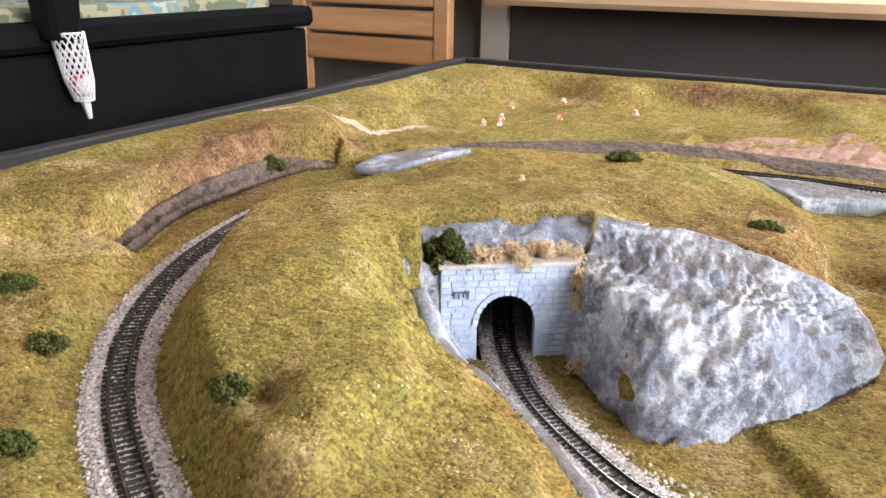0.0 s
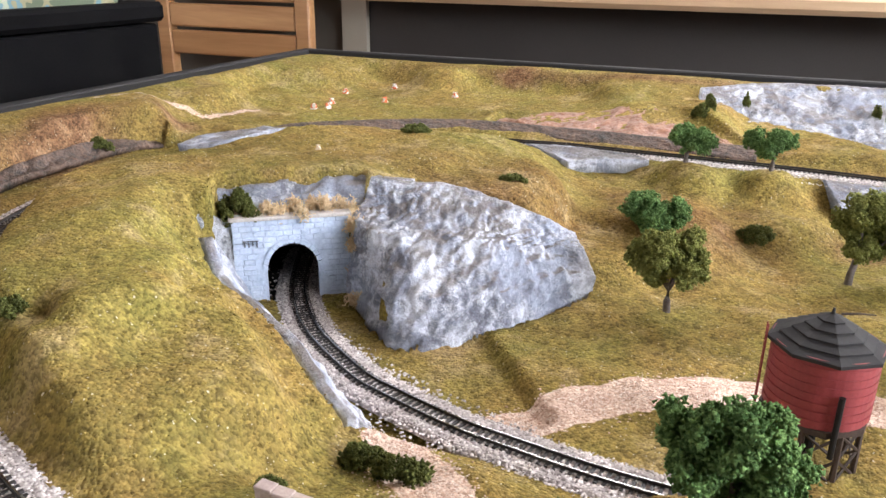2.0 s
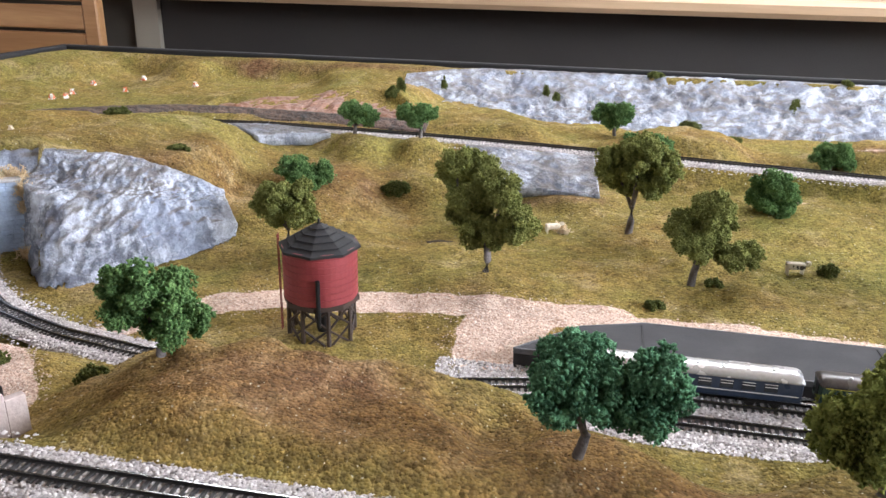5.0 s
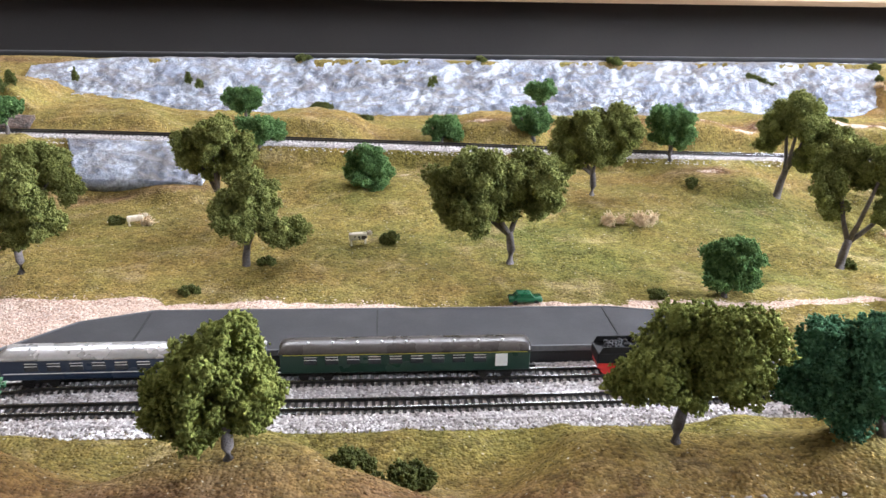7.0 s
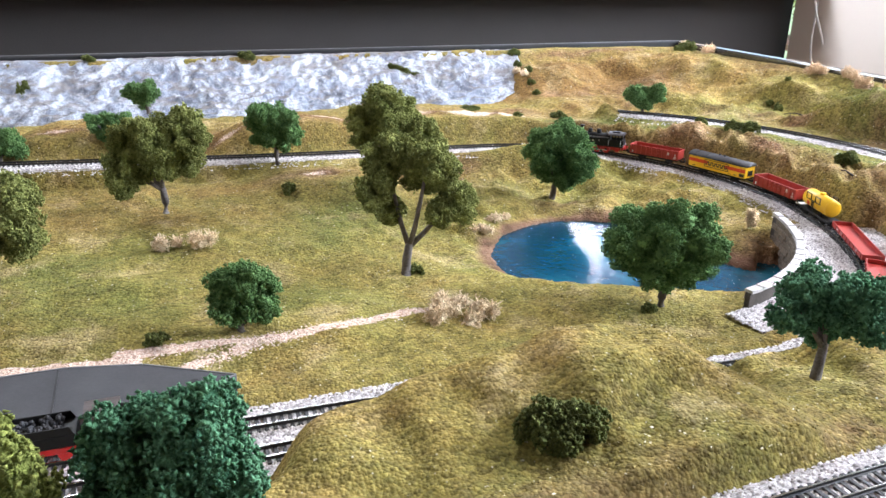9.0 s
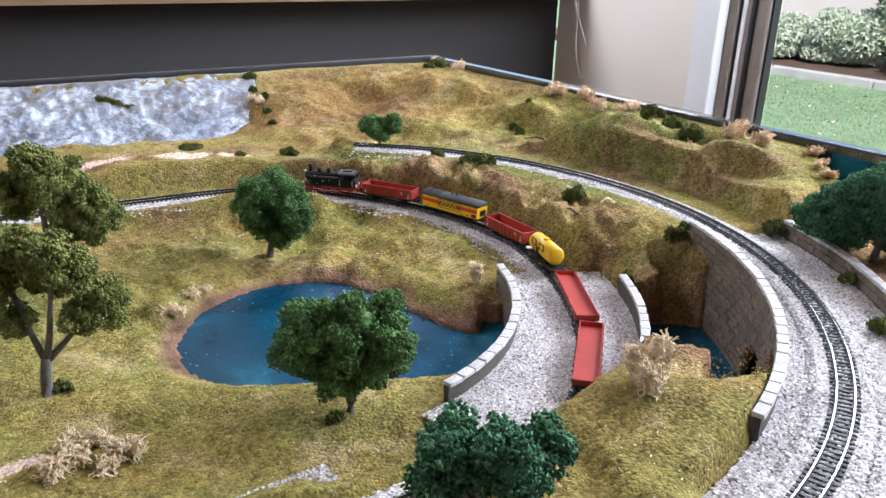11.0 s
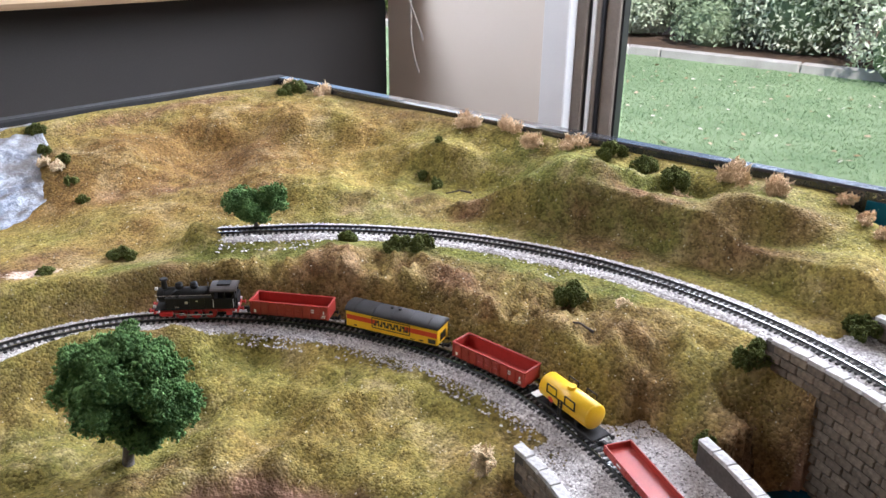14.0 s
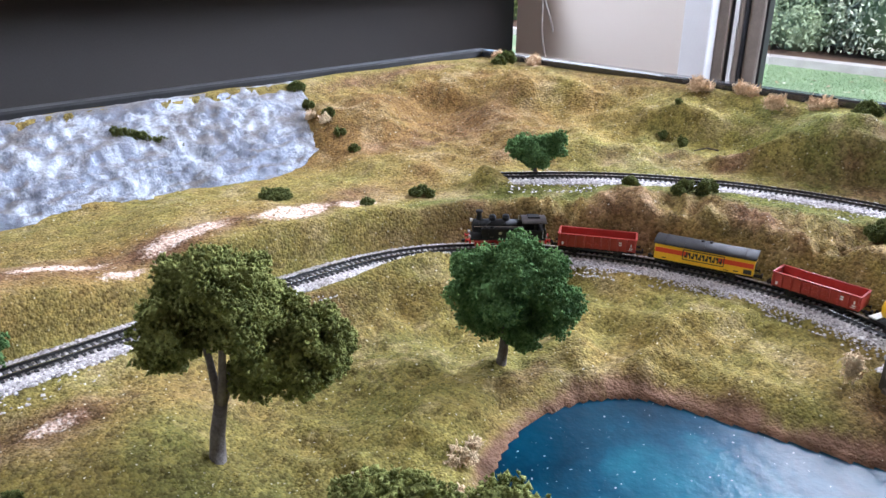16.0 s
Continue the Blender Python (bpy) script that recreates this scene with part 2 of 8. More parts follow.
GRIT = grit_material("pinkish_grey_ballast", (0.0, (0.16, 0.145, 0.14)), (0.25, (0.46, 0.42, 0.41)), (0.55, (0.70, 0.655, 0.645)), (1.0, (0.90, 0.87, 0.86)))
GRIT_BED = stuff_mat("ballast_bed", (0.26, 0.235, 0.23), (0.68, 0.63, 0.62), 0.9, scale=300, grain=900, relief=0.6, depth=0.001, spread=0.3)
PEACH = grit_material("peach_path_gravel", (0.0, (0.50, 0.31, 0.23)), (0.5, (0.80, 0.60, 0.48)), (1.0, (0.92, 0.80, 0.70)))
RIM_GLOSS = stuff_mat("glossy_black_rim", (0.012, 0.013, 0.016), (0.03, 0.032, 0.038), 0.22, scale=18, grain=500, relief=0.06)
RIM_GLOSS.node_tree.nodes["Principled BSDF"].inputs["Coat Weight"].default_value = 0.8
RIM = stuff_mat("black_painted_rim", (0.006, 0.006, 0.007), (0.014, 0.014, 0.016), 0.75, scale=18, grain=500, relief=0.06)
DARK_WALL = stuff_mat("charcoal_wall_panel", (0.042, 0.038, 0.036), (0.056, 0.051, 0.048), 0.85, scale=3, grain=300, relief=0.05)
DARK_WALL.node_tree.nodes["Principled BSDF"].inputs["Specular IOR Level"].default_value = 0.2
BEIGE_WALL = stuff_mat("beige_wall_paint", (0.77, 0.69, 0.60), (0.83, 0.75, 0.66), 0.75, scale=3, grain=350, relief=0.06)
WHITE_PAINT = stuff_mat("white_paint", (0.74, 0.73, 0.72), (0.84, 0.83, 0.82), 0.5, scale=6, grain=300, relief=0.04)
FLOOR_MAT = wood_material("brown_floorboards", (0.10, 0.06, 0.035), (0.22, 0.13, 0.075), 0, 12)
PINE = wood_material("light_sill_timber", (0.45, 0.29, 0.165), (0.66, 0.47, 0.30), 0, 9, 0.4)
ACACIA = wood_material("golden_slat_timber", (0.33, 0.155, 0.06), (0.60, 0.35, 0.165), 0, 14, 0.42)
TRUNK = stuff_mat("grey_brown_bark", (0.075, 0.062, 0.055), (0.20, 0.175, 0.165), 0.9, scale=120, grain=600, relief=0.6, depth=0.001)
LEAF_OLIVE = foliage_material("olive_foliage", (0.082, 0.103, 0.024), (0.414, 0.438, 0.132))
LEAF_GREEN = foliage_material("grass_green_foliage", (0.035, 0.097, 0.030), (0.243, 0.419, 0.142))
LEAF_DARK = foliage_material("bottle_green_foliage", (0.024, 0.084, 0.043), (0.176, 0.392, 0.203))
LEAF_LIME = foliage_material("yellow_green_foliage", (0.103, 0.132, 0.025), (0.425, 0.460, 0.121))
LEAF_DULL = foliage_material("dull_bush_foliage", (0.048, 0.066, 0.017), (0.192, 0.210, 0.060))
STRAW = foliage_material("dry_straw_fibre", (0.66, 0.46, 0.26), (1.0, 0.84, 0.58))
STRAW_BROWN = foliage_material("brown_straw_fibre", (0.55, 0.35, 0.19), (1.0, 0.78, 0.52))
STONE = stuff_mat("weathered_stone_block", (0.09, 0.067, 0.048), (0.34, 0.26, 0.19), 0.85, scale=60, grain=500, relief=0.6, depth=0.001, each=0.5)
COPING = stuff_mat("pale_coping_stone", (0.34, 0.315, 0.295), (0.78, 0.755, 0.74), 0.75, scale=90, grain=500, relief=0.4, depth=0.0008, each=0.3)
PORTAL = stuff_mat("blue_grey_portal_stone", (0.36, 0.46, 0.62), (0.66, 0.77, 0.92), 0.7, scale=80, grain=420, relief=0.6, depth=0.0010, each=0.2)


# ---- building helpers ----
def add_mesh(name, verts, faces, mat, parent=None, smooth=False):
    me = bpy.data.meshes.new(name)
    me.from_pydata([tuple(v) for v in verts], [], [tuple(f) for f in faces])
    me.update()
    for m in mat if isinstance(mat, (list, tuple)) else [mat]:
        me.materials.append(m)
    if smooth:
        me.polygons.foreach_set("use_smooth", [True] * len(me.polygons))
    ob = new(name, me)
    ob.parent = parent
    return ob


def part(name, bm, mat, parent, label="", smooth=False):
    """Links a bmesh as one mesh object under a thing or a part."""
    me = bpy.data.meshes.new(name)
    bmesh.ops.recalc_face_normals(bm, faces=bm.faces)
    bm.to_mesh(me)
    bm.free()
    me.materials.append(mat)
    if smooth:
        me.polygons.foreach_set("use_smooth", [True] * len(me.polygons))
    ob = new(name, me)
    ob.parent = parent
    if label:
        ob["label"] = label
    return ob


def box(bm, cx, cy, cz, sx, sy, sz, bevel=0.0, m=None, seg=1):
    mat = Matrix.Translation((cx, cy, cz)) @ Matrix.Diagonal((sx, sy, sz, 1))
    if m is not None:
        mat = m @ mat
    r = bmesh.ops.create_cube(bm, size=1.0, matrix=mat)
    if bevel:
        vs = set(r["verts"])
        es = [e for e in bm.edges if e.verts[0] in vs and e.verts[1] in vs]
        bmesh.ops.bevel(bm, geom=es, offset=bevel, segments=seg, affect="EDGES", profile=0.6)
    return bm


def rod(bm, a, b, r0, r1=None, n=8):
    """A tapered round bar from a to b."""
    a, b = Vector(a), Vector(b)
    d = b - a
    m = Matrix.Translation((a + b) / 2) @ d.to_track_quat("Z", "Y").to_matrix().to_4x4()
    bmesh.ops.create_cone(bm, cap_ends=True, segments=n, radius1=r0, radius2=r0 if r1 is None else r1, depth=d.length, matrix=m)
    return bm


def ball(bm, c, r, sx=1, sy=1, sz=1, n=10):
    bmesh.ops.create_uvsphere(bm, u_segments=n, v_segments=max(5, n // 2), radius=r, matrix=Matrix.Translation(c) @ Matrix.Diagonal((sx, sy, sz, 1)))
    return bm


def prism(bm, outline, axis, lo, hi):
    """Extrudes a closed outline of (u, v) along an axis (0, 1 or 2) from lo to hi."""
    def put(u, v, w):
        return ((w, u, v), (u, w, v), (u, v, w))[axis]
    a = [bm.verts.new(put(u, v, lo)) for u, v in outline]
    b = [bm.verts.new(put(u, v, hi)) for u, v in outline]
    n = len(a)
    bm.faces.new(a[::-1])
    bm.faces.new(b)
    for i in range(n):
        bm.faces.new((a[i], a[(i + 1) % n], b[(i + 1) % n], b[i]))
    return bm


def thing(name, m=None, label="", category="", group="", kind=""):
    ob = new(name)
    ob.empty_display_size = 0.02
    if m is not None:
        ob.matrix_world = m
    return tagged(ob, label, category, group, kind)


def fbm(x, y, scale, octaves=4, seed=0.0):
    """Value noise sum on arrays, about -1 to 1."""
    out, amp, tot = np.zeros_like(x), 1.0, 0.0
    for o in range(octaves):
        sx, sy = x * scale + 17.3 * o + seed, y * scale - 9.1 * o + seed * 1.7
        ix, iy = np.floor(sx), np.floor(sy)
        fx, fy = sx - ix, sy - iy
        fx, fy = fx * fx * (3 - 2 * fx), fy * fy * (3 - 2 * fy)
        def h(a, b):
            v = np.sin(a * 127.1 + b * 311.7 + seed * 3.1) * 43758.5453
            return (v - np.floor(v)) * 2 - 1
        out += amp * ((h(ix, iy) * (1 - fx) + h(ix + 1, iy) * fx) * (1 - fy) + (h(ix, iy + 1) * (1 - fx) + h(ix + 1, iy + 1) * fx) * fy)
        tot += amp
        amp *= 0.5
        scale = scale * 2.03
    return out / tot


def smooth(e0, e1, x):
    t = np.clip((x - e0) / (e1 - e0), 0, 1)
    return t * t * (3 - 2 * t)


def spline(points, step=0.004):
    """Catmull-Rom curve through points, resampled at even steps."""
    p = np.array(points, float)
    p = np.vstack([2 * p[0] - p[1], p, 2 * p[-1] - p[-2]])
    out = []
    for i in range(1, len(p) - 2):
        t = np.linspace(0, 1, 24, endpoint=False)[:, None]
        a, b, c, d = p[i - 1], p[i], p[i + 1], p[i + 2]
        out.append(0.5 * (2 * b + (c - a) * t + (2 * a - 5 * b + 4 * c - d) * t**2 + (3 * b - a - 3 * c + d) * t**3))
    out = np.vstack(out + [p[-2][None]])
    s = np.r_[0, np.cumsum(np.linalg.norm(np.diff(out, axis=0), axis=1))]
    q = np.linspace(0, s[-1], max(2, int(round(s[-1] / step)) + 1))
    return np.stack([np.interp(q, s, out[:, k]) for k in range(out.shape[1])], 1)


def arc(cx, cy, r, a0, a1, z0, z1, n=9):
    return [(cx + r * math.cos(radians(a)), cy + r * math.sin(radians(a)), z)
            for a, z in zip(np.linspace(a0, a1, n), np.linspace(z0, z1, n))]


def near(x, y, line):
    """Distance to a sampled line and the line's height there, on arrays."""
    best, hgt = np.full(x.shape, 9.0), np.zeros(x.shape)
    pts = line[::2]
    for i in range(0, len(pts), 16):
        c = pts[i:i + 16]
        lo, hi = c[:, :2].min(0) - 0.12, c[:, :2].max(0) + 0.12
        k = np.nonzero((x > lo[0]) & (x < hi[0]) & (y > lo[1]) & (y < hi[1]))[0]
        if len(k) == 0:
            continue
        d = np.hypot(x[k, None] - c[None, :, 0], y[k, None] - c[None, :, 1])
        j = d.argmin(1)
        dm = d[np.arange(len(k)), j]
        u = dm < best[k]
        best[k[u]], hgt[k[u]] = dm[u], c[j[u], 2]
    return best, hgt


def inside(x, y, poly):
    """Even-odd test on arrays."""
    out = np.zeros(x.shape, bool)
    n = len(poly)
    for i in range(n):
        (x0, y0), (x1, y1) = poly[i][:2], poly[(i + 1) % n][:2]
        if y0 != y1:
            out ^= ((y0 > y) != (y1 > y)) & (x < (x1 - x0) * (y - y0) / (y1 - y0) + x0)
    return out


# ---- plan of the layout (rail-bed heights) ----
WEST, EAST, SOUTH, NORTH, RIM_TOP = -0.575, 1.762, 0.0, 1.158, 0.996
STATION = spline([(-0.232, 0.560, 0.880), (-0.204, 0.498, 0.880), (-0.176, 0.450, 0.880), (-0.131, 0.396, 0.882), (-0.072, 0.349, 0.885), (-0.040, 0.333, 0.886), (0.010, 0.313, 0.888), (0.045, 0.304, 0.889), (0.12, 0.290, 0.891), (0.22, 0.284, 0.893),
                  (0.415, 0.282, 0.895), (0.62, 0.280, 0.895), (0.82, 0.280, 0.896), (1.00, 0.278, 0.897), (1.12, 0.273, 0.898), (1.22, 0.270, 0.8985), (1.29, 0.286, 0.8985), (1.345, 0.325, 0.8985), (1.390, 0.377, 0.898), (1.430, 0.445, 0.898),
                  (1.454, 0.515, 0.898), (1.459, 0.565, 0.899), (1.450, 0.635, 0.900), (1.415, 0.718, 0.902), (1.357, 0.788, 0.904), (1.28, 0.828, 0.906), (1.16, 0.838, 0.908), (0.95, 0.834, 0.914), (0.7, 0.832, 0.924), (0.45, 0.830, 0.933), (0.2, 0.828, 0.941), (-0.04, 0.828, 0.944)])
LOOP = spline([(-0.04, 0.828, 0.944), (-0.19, 0.80, 0.945), (-0.31, 0.715, 0.946), (-0.385, 0.60, 0.946), (-0.416, 0.49, 0.945), (-0.403, 0.385, 0.941), (-0.366, 0.302, 0.938),
               (-0.312, 0.235, 0.936), (-0.243, 0.183, 0.935), (-0.15, 0.135, 0.935), (-0.04, 0.110, 0.935), (0.3, 0.108, 0.935), (0.7, 0.112, 0.936), (1.05, 0.118, 0.938)]
              + arc(1.20, 0.515, 0.395, -90, 54, 0.940, 0.942, 12))
SIDING = spline([(0.20, 0.285, 0.893), (0.30, 0.292, 0.894), (0.38, 0.307, 0.895), (0.44, 0.311, 0.895), (0.7, 0.311, 0.8955), (0.90, 0.309, 0.896), (0.97, 0.300, 0.8965), (1.05, 0.286, 0.897), (1.12, 0.275, 0.898)])
POND = spline([(1.123, 0.56), (1.165, 0.61), (1.232, 0.628), (1.29, 0.60), (1.312, 0.53), (1.325, 0.47), (1.345, 0.42), (1.30, 0.39), (1.22, 0.425), (1.146, 0.465), (1.118, 0.51), (1.123, 0.56)], 0.006)
CREEK = [(1.30, 0.40), (1.36, 0.47), (1.47, 0.40), (1.55, 0.33), (1.50, 0.25), (1.42, 0.20), (1.36, 0.24), (1.30, 0.33)]
LAKE = [(1.30, 0.02), (1.76, 0.02), (1.76, 0.42), (1.72, 0.37), (1.67, 0.30), (1.63, 0.255), (1.56, 0.19), (1.45, 0.10)]
WATER_Z, LAKE_Z = 0.871, 0.955

# landforms: summit or hollow at (x, y), its height and its reach
WEST_LAND = [(-0.54, 0.20, 0.985, 0.06), (-0.54, 0.40, 0.985, 0.05), (-0.53, 0.62, 0.992, 0.05), (-0.47, 0.56, 0.988, 0.035), (-0.45, 0.47, 0.965, 0.03), (-0.42, 0.25, 0.950, 0.05),
             (-0.33, 0.12, 0.940, 0.05), (-0.26, 0.43, 0.980, 0.05), (-0.19, 0.25, 0.972, 0.04), (-0.25, 0.34, 0.977, 0.04), (-0.115, 0.245, 0.948, 0.03), (-0.18, 0.362, 0.932, 0.02), (-0.12, 0.322, 0.925, 0.02), (-0.15, 0.305, 0.948, 0.02), (-0.065, 0.288, 0.914, 0.02), (-0.214, 0.388, 0.948, 0.016), (-0.215, 0.34, 0.962, 0.02), (-0.20, 0.22, 0.955, 0.02),
             (-0.23, 0.58, 0.974, 0.06), (-0.18, 0.51, 0.979, 0.04), (-0.14, 0.62, 0.975, 0.05), (-0.09, 0.545, 0.962, 0.04), (-0.05, 0.62, 0.966, 0.05), (-0.33, 0.55, 0.968, 0.03), (-0.435, 0.665, 0.954, 0.022), (-0.46, 0.69, 0.960, 0.022)]
NORTH_WEST_LAND = [(-0.44, 0.785, 0.952, 0.05), (-0.35, 0.96, 0.950, 0.09), (-0.25, 1.03, 0.953, 0.08), (-0.48, 0.95, 0.958, 0.05), (-0.52, 1.06, 0.985, 0.05), (-0.3, 1.11, 0.985, 0.035),
                   (0.0, 1.11, 0.982, 0.035), (-0.53, 0.80, 0.985, 0.04), (-0.10, 0.93, 0.956, 0.05), (0.0, 0.92, 0.962, 0.035), (0.05, 0.98, 0.975, 0.04), (-0.14, 1.05, 0.955, 0.05)]
MEADOW = [(0.05, 0.68, 0.925, 0.05), (0.05, 0.60, 0.910, 0.04), (0.11, 0.52, 0.889, 0.05), (0.25, 0.65, 0.884, 0.05), (0.20, 0.73, 0.915, 0.03), (0.10, 0.775, 0.948, 0.018), (0.183, 0.776, 0.948, 0.018), (0.31, 0.49, 0.893, 0.06), (0.36, 0.63, 0.891, 0.05),
          (0.43, 0.65, 0.893, 0.05), (0.39, 0.725, 0.904, 0.03), (0.58, 0.56, 0.895, 0.07), (0.72, 0.50, 0.895, 0.07), (0.62, 0.70, 0.904, 0.05), (0.84, 0.70, 0.897, 0.06), (0.84, 0.60, 0.895, 0.06),
          (1.02, 0.51, 0.884, 0.06), (0.93, 0.64, 0.892, 0.05), (1.0, 0.76, 0.905, 0.03), (0.03, 0.44, 0.885, 0.05), (0.2, 0.40, 0.889, 0.06), (0.45, 0.42, 0.895, 0.05), (0.6, 0.42, 0.897, 0.06), (0.75, 0.41, 0.897, 0.05), (0.95, 0.41, 0.893, 0.06), (0.95, 0.34, 0.894, 0.04)]
EAST_LAND = [(1.09, 0.56, 0.879, 0.03), (1.255, 0.685, 0.878, 0.03), (1.18, 0.365, 0.893, 0.035), (1.23, 0.345, 0.895, 0.02), (1.10, 0.42, 0.890, 0.04), (1.32, 0.64, 0.884, 0.03), (1.38, 0.645, 0.898, 0.025),
             (1.15, 0.70, 0.884, 0.04), (1.513, 0.60, 0.940, 0.03), (1.51, 0.53, 0.938, 0.025), (1.55, 0.50, 0.940, 0.02), (1.50, 0.69, 0.945, 0.03), (1.46, 0.82, 0.934, 0.035), (1.36, 0.88, 0.932, 0.03),
             (1.64, 0.79, 0.946, 0.03), (1.652, 0.735, 0.938, 0.02), (1.612, 0.616, 0.940, 0.015), (1.36, 0.696, 0.896, 0.02), (1.41, 0.612, 0.895, 0.015), (1.40, 0.52, 0.893, 0.03), (1.365, 0.47, 0.886, 0.025), (1.415, 0.57, 0.895, 0.02), (1.40, 0.455, 0.892, 0.02), (1.67, 0.55, 0.962, 0.03), (1.66, 0.44, 0.948, 0.025), (1.71, 0.45, 0.985, 0.03), (1.71, 0.60, 0.985, 0.03), (1.71, 0.80, 0.982, 0.03)]
EAST_BACK = [(1.70, 1.0, 0.984, 0.04), (1.53, 1.02, 0.946, 0.04), (1.49, 1.08, 0.972, 0.04), (1.45, 0.96, 0.940, 0.04), (1.60, 0.92, 0.955, 0.04), (1.68, 1.10, 0.988, 0.03), (1.60, 1.10, 0.984, 0.03),
             (1.2, 0.915, 0.940, 0.03), (1.0, 0.905, 0.946, 0.03), (0.75, 0.91, 0.948, 0.03), (0.5, 0.905, 0.950, 0.03), (0.25, 0.90, 0.953, 0.03), (1.30, 0.91, 0.937, 0.03),
             (1.3, 0.985, 0.926, 0.04), (1.0, 0.99, 0.925, 0.04), (0.7, 0.985, 0.926, 0.04), (0.4, 0.985, 0.930, 0.04), (1.3, 1.05, 0.922, 0.03), (1.0, 1.06, 0.922, 0.04), (0.7, 1.06, 0.922, 0.04), (0.45, 1.05, 0.924, 0.04), (0.2, 0.98, 0.945, 0.03)]
FRONT_RIDGE = [(0.905, 0.212, 0.940, 0.03), (0.945, 0.215, 0.948, 0.03), (0.98, 0.215, 0.955, 0.03), (1.02, 0.213, 0.965, 0.03), (1.05, 0.213, 0.962, 0.03), (1.085, 0.213, 0.946, 0.02), (0.112, 0.222, 0.908, 0.018), (0.141, 0.222, 0.928, 0.020), (0.163, 0.207, 0.939, 0.015), (0.175, 0.220, 0.944, 0.020), (0.19, 0.252, 0.908, 0.020), (0.25, 0.252, 0.908, 0.020), (0.211, 0.220, 0.948, 0.022), (0.250, 0.218, 0.945, 0.022), (0.280, 0.216, 0.943, 0.021), (0.303, 0.215, 0.936, 0.020), (0.332, 0.214, 0.929, 0.020), (0.36, 0.205, 0.922, 0.02), (0.23, 0.19, 0.947, 0.03), (0.30, 0.185, 0.941, 0.03), (0.40, 0.178, 0.932, 0.03), (0.54, 0.178, 0.931, 0.035), (0.74, 0.18, 0.928, 0.04), (0.87, 0.17, 0.934, 0.04),
               (0.96, 0.175, 0.946, 0.03), (1.04, 0.17, 0.951, 0.03), (1.14, 0.165, 0.940, 0.025), (1.15, 0.20, 0.934, 0.02), (1.156, 0.236, 0.925, 0.02), (1.20, 0.20, 0.942, 0.025), (1.24, 0.19, 0.952, 0.03), (1.285, 0.215, 0.955, 0.028), (1.32, 0.235, 0.945, 0.02), (0.04, 0.22, 0.900, 0.04), (0.085, 0.245, 0.893, 0.02),
               (0.0, 0.265, 0.893, 0.03), (-0.02, 0.15, 0.930, 0.02), (0.42, 0.236, 0.898, 0.025), (0.5, 0.236, 0.897, 0.03), (0.58, 0.236, 0.896, 0.03), (0.66, 0.236, 0.896, 0.03), (0.75, 0.236, 0.896, 0.03), (0.84, 0.236, 0.900, 0.025), (1.1, 0.238, 0.910, 0.025), (0.3, 0.05, 0.94, 0.05), (0.9, 0.05, 0.94, 0.05), (1.66, 0.30, 0.950, 0.02), (1.58, 0.22, 0.947, 0.03)]
BIG_ROCK_FOOT = [(-0.143, 0.478), (-0.10, 0.425), (-0.062, 0.398), (-0.015, 0.435), (0.05, 0.52), (0.03, 0.55), (-0.02, 0.555), (-0.14, 0.53)]
PATHS = [spline([(0.02, 0.315), (0.055, 0.34), (0.10, 0.378), (0.18, 0.415), (0.30, 0.418), (0.42, 0.420)], 0.01),
         spline([(0.80, 0.415), (0.90, 0.408), (0.96, 0.415), (1.01, 0.425)], 0.01), spline([(0.83, 0.385), (0.90, 0.405)], 0.01),
         spline([(-0.562, 0.652), (-0.535, 0.692), (-0.508, 0.732), (-0.483, 0.742), (-0.458, 0.812)], 0.01), spline([(-0.01, 0.275), (0.03, 0.235), (0.06, 0.20)], 0.01),
         spline([(0.345, 0.405), (0.337, 0.375), (0.342, 0.345)], 0.01), spline([(0.40, 0.418), (0.50, 0.411), (0.62, 0.406), (0.80, 0.402)], 0.01)]
PATH_W = [0.019, 0.006, 0.004, 0.0055, 0.018, 0.032, 0.010]


YARD = [(0.33, 0.259), (1.10, 0.256), (1.16, 0.262), (1.12, 0.29), (1.0, 0.332), (0.36, 0.332)]
CUTTING = [(-0.232, 0.428), (-0.190, 0.400), (-0.150, 0.364), (-0.100, 0.330), (-0.045, 0.290), (0.03, 0.295), (0.06, 0.34), (-0.010, 0.430), (-0.060, 0.395), (-0.095, 0.420), (-0.130, 0.498)]
WEST_CUT = [(-0.432, 0.35), (-0.463, 0.42), (-0.470, 0.49), (-0.471, 0.57), (-0.452, 0.62), (-0.415, 0.68), (-0.39, 0.66), (-0.40, 0.60), (-0.40, 0.37)]
CUT_HEAD = [(-0.040, 0.277, 0.892), (-0.070, 0.289, 0.912), (-0.110, 0.320, 0.921), (-0.149, 0.341, 0.927), (-0.178, 0.355, 0.930), (-0.204, 0.369, 0.940), (-0.226, 0.390, 0.955), (-0.248, 0.413, 0.971)]
CUT_FOOT = [(-0.028, 0.284, 0.882), (-0.060, 0.302, 0.877), (-0.100, 0.334, 0.877), (-0.135, 0.358, 0.877), (-0.165, 0.378, 0.877), (-0.190, 0.398, 0.877), (-0.206, 0.412, 0.877), (-0.222, 0.424, 0.877)]
CUT_TOP = spline(CUT_HEAD)
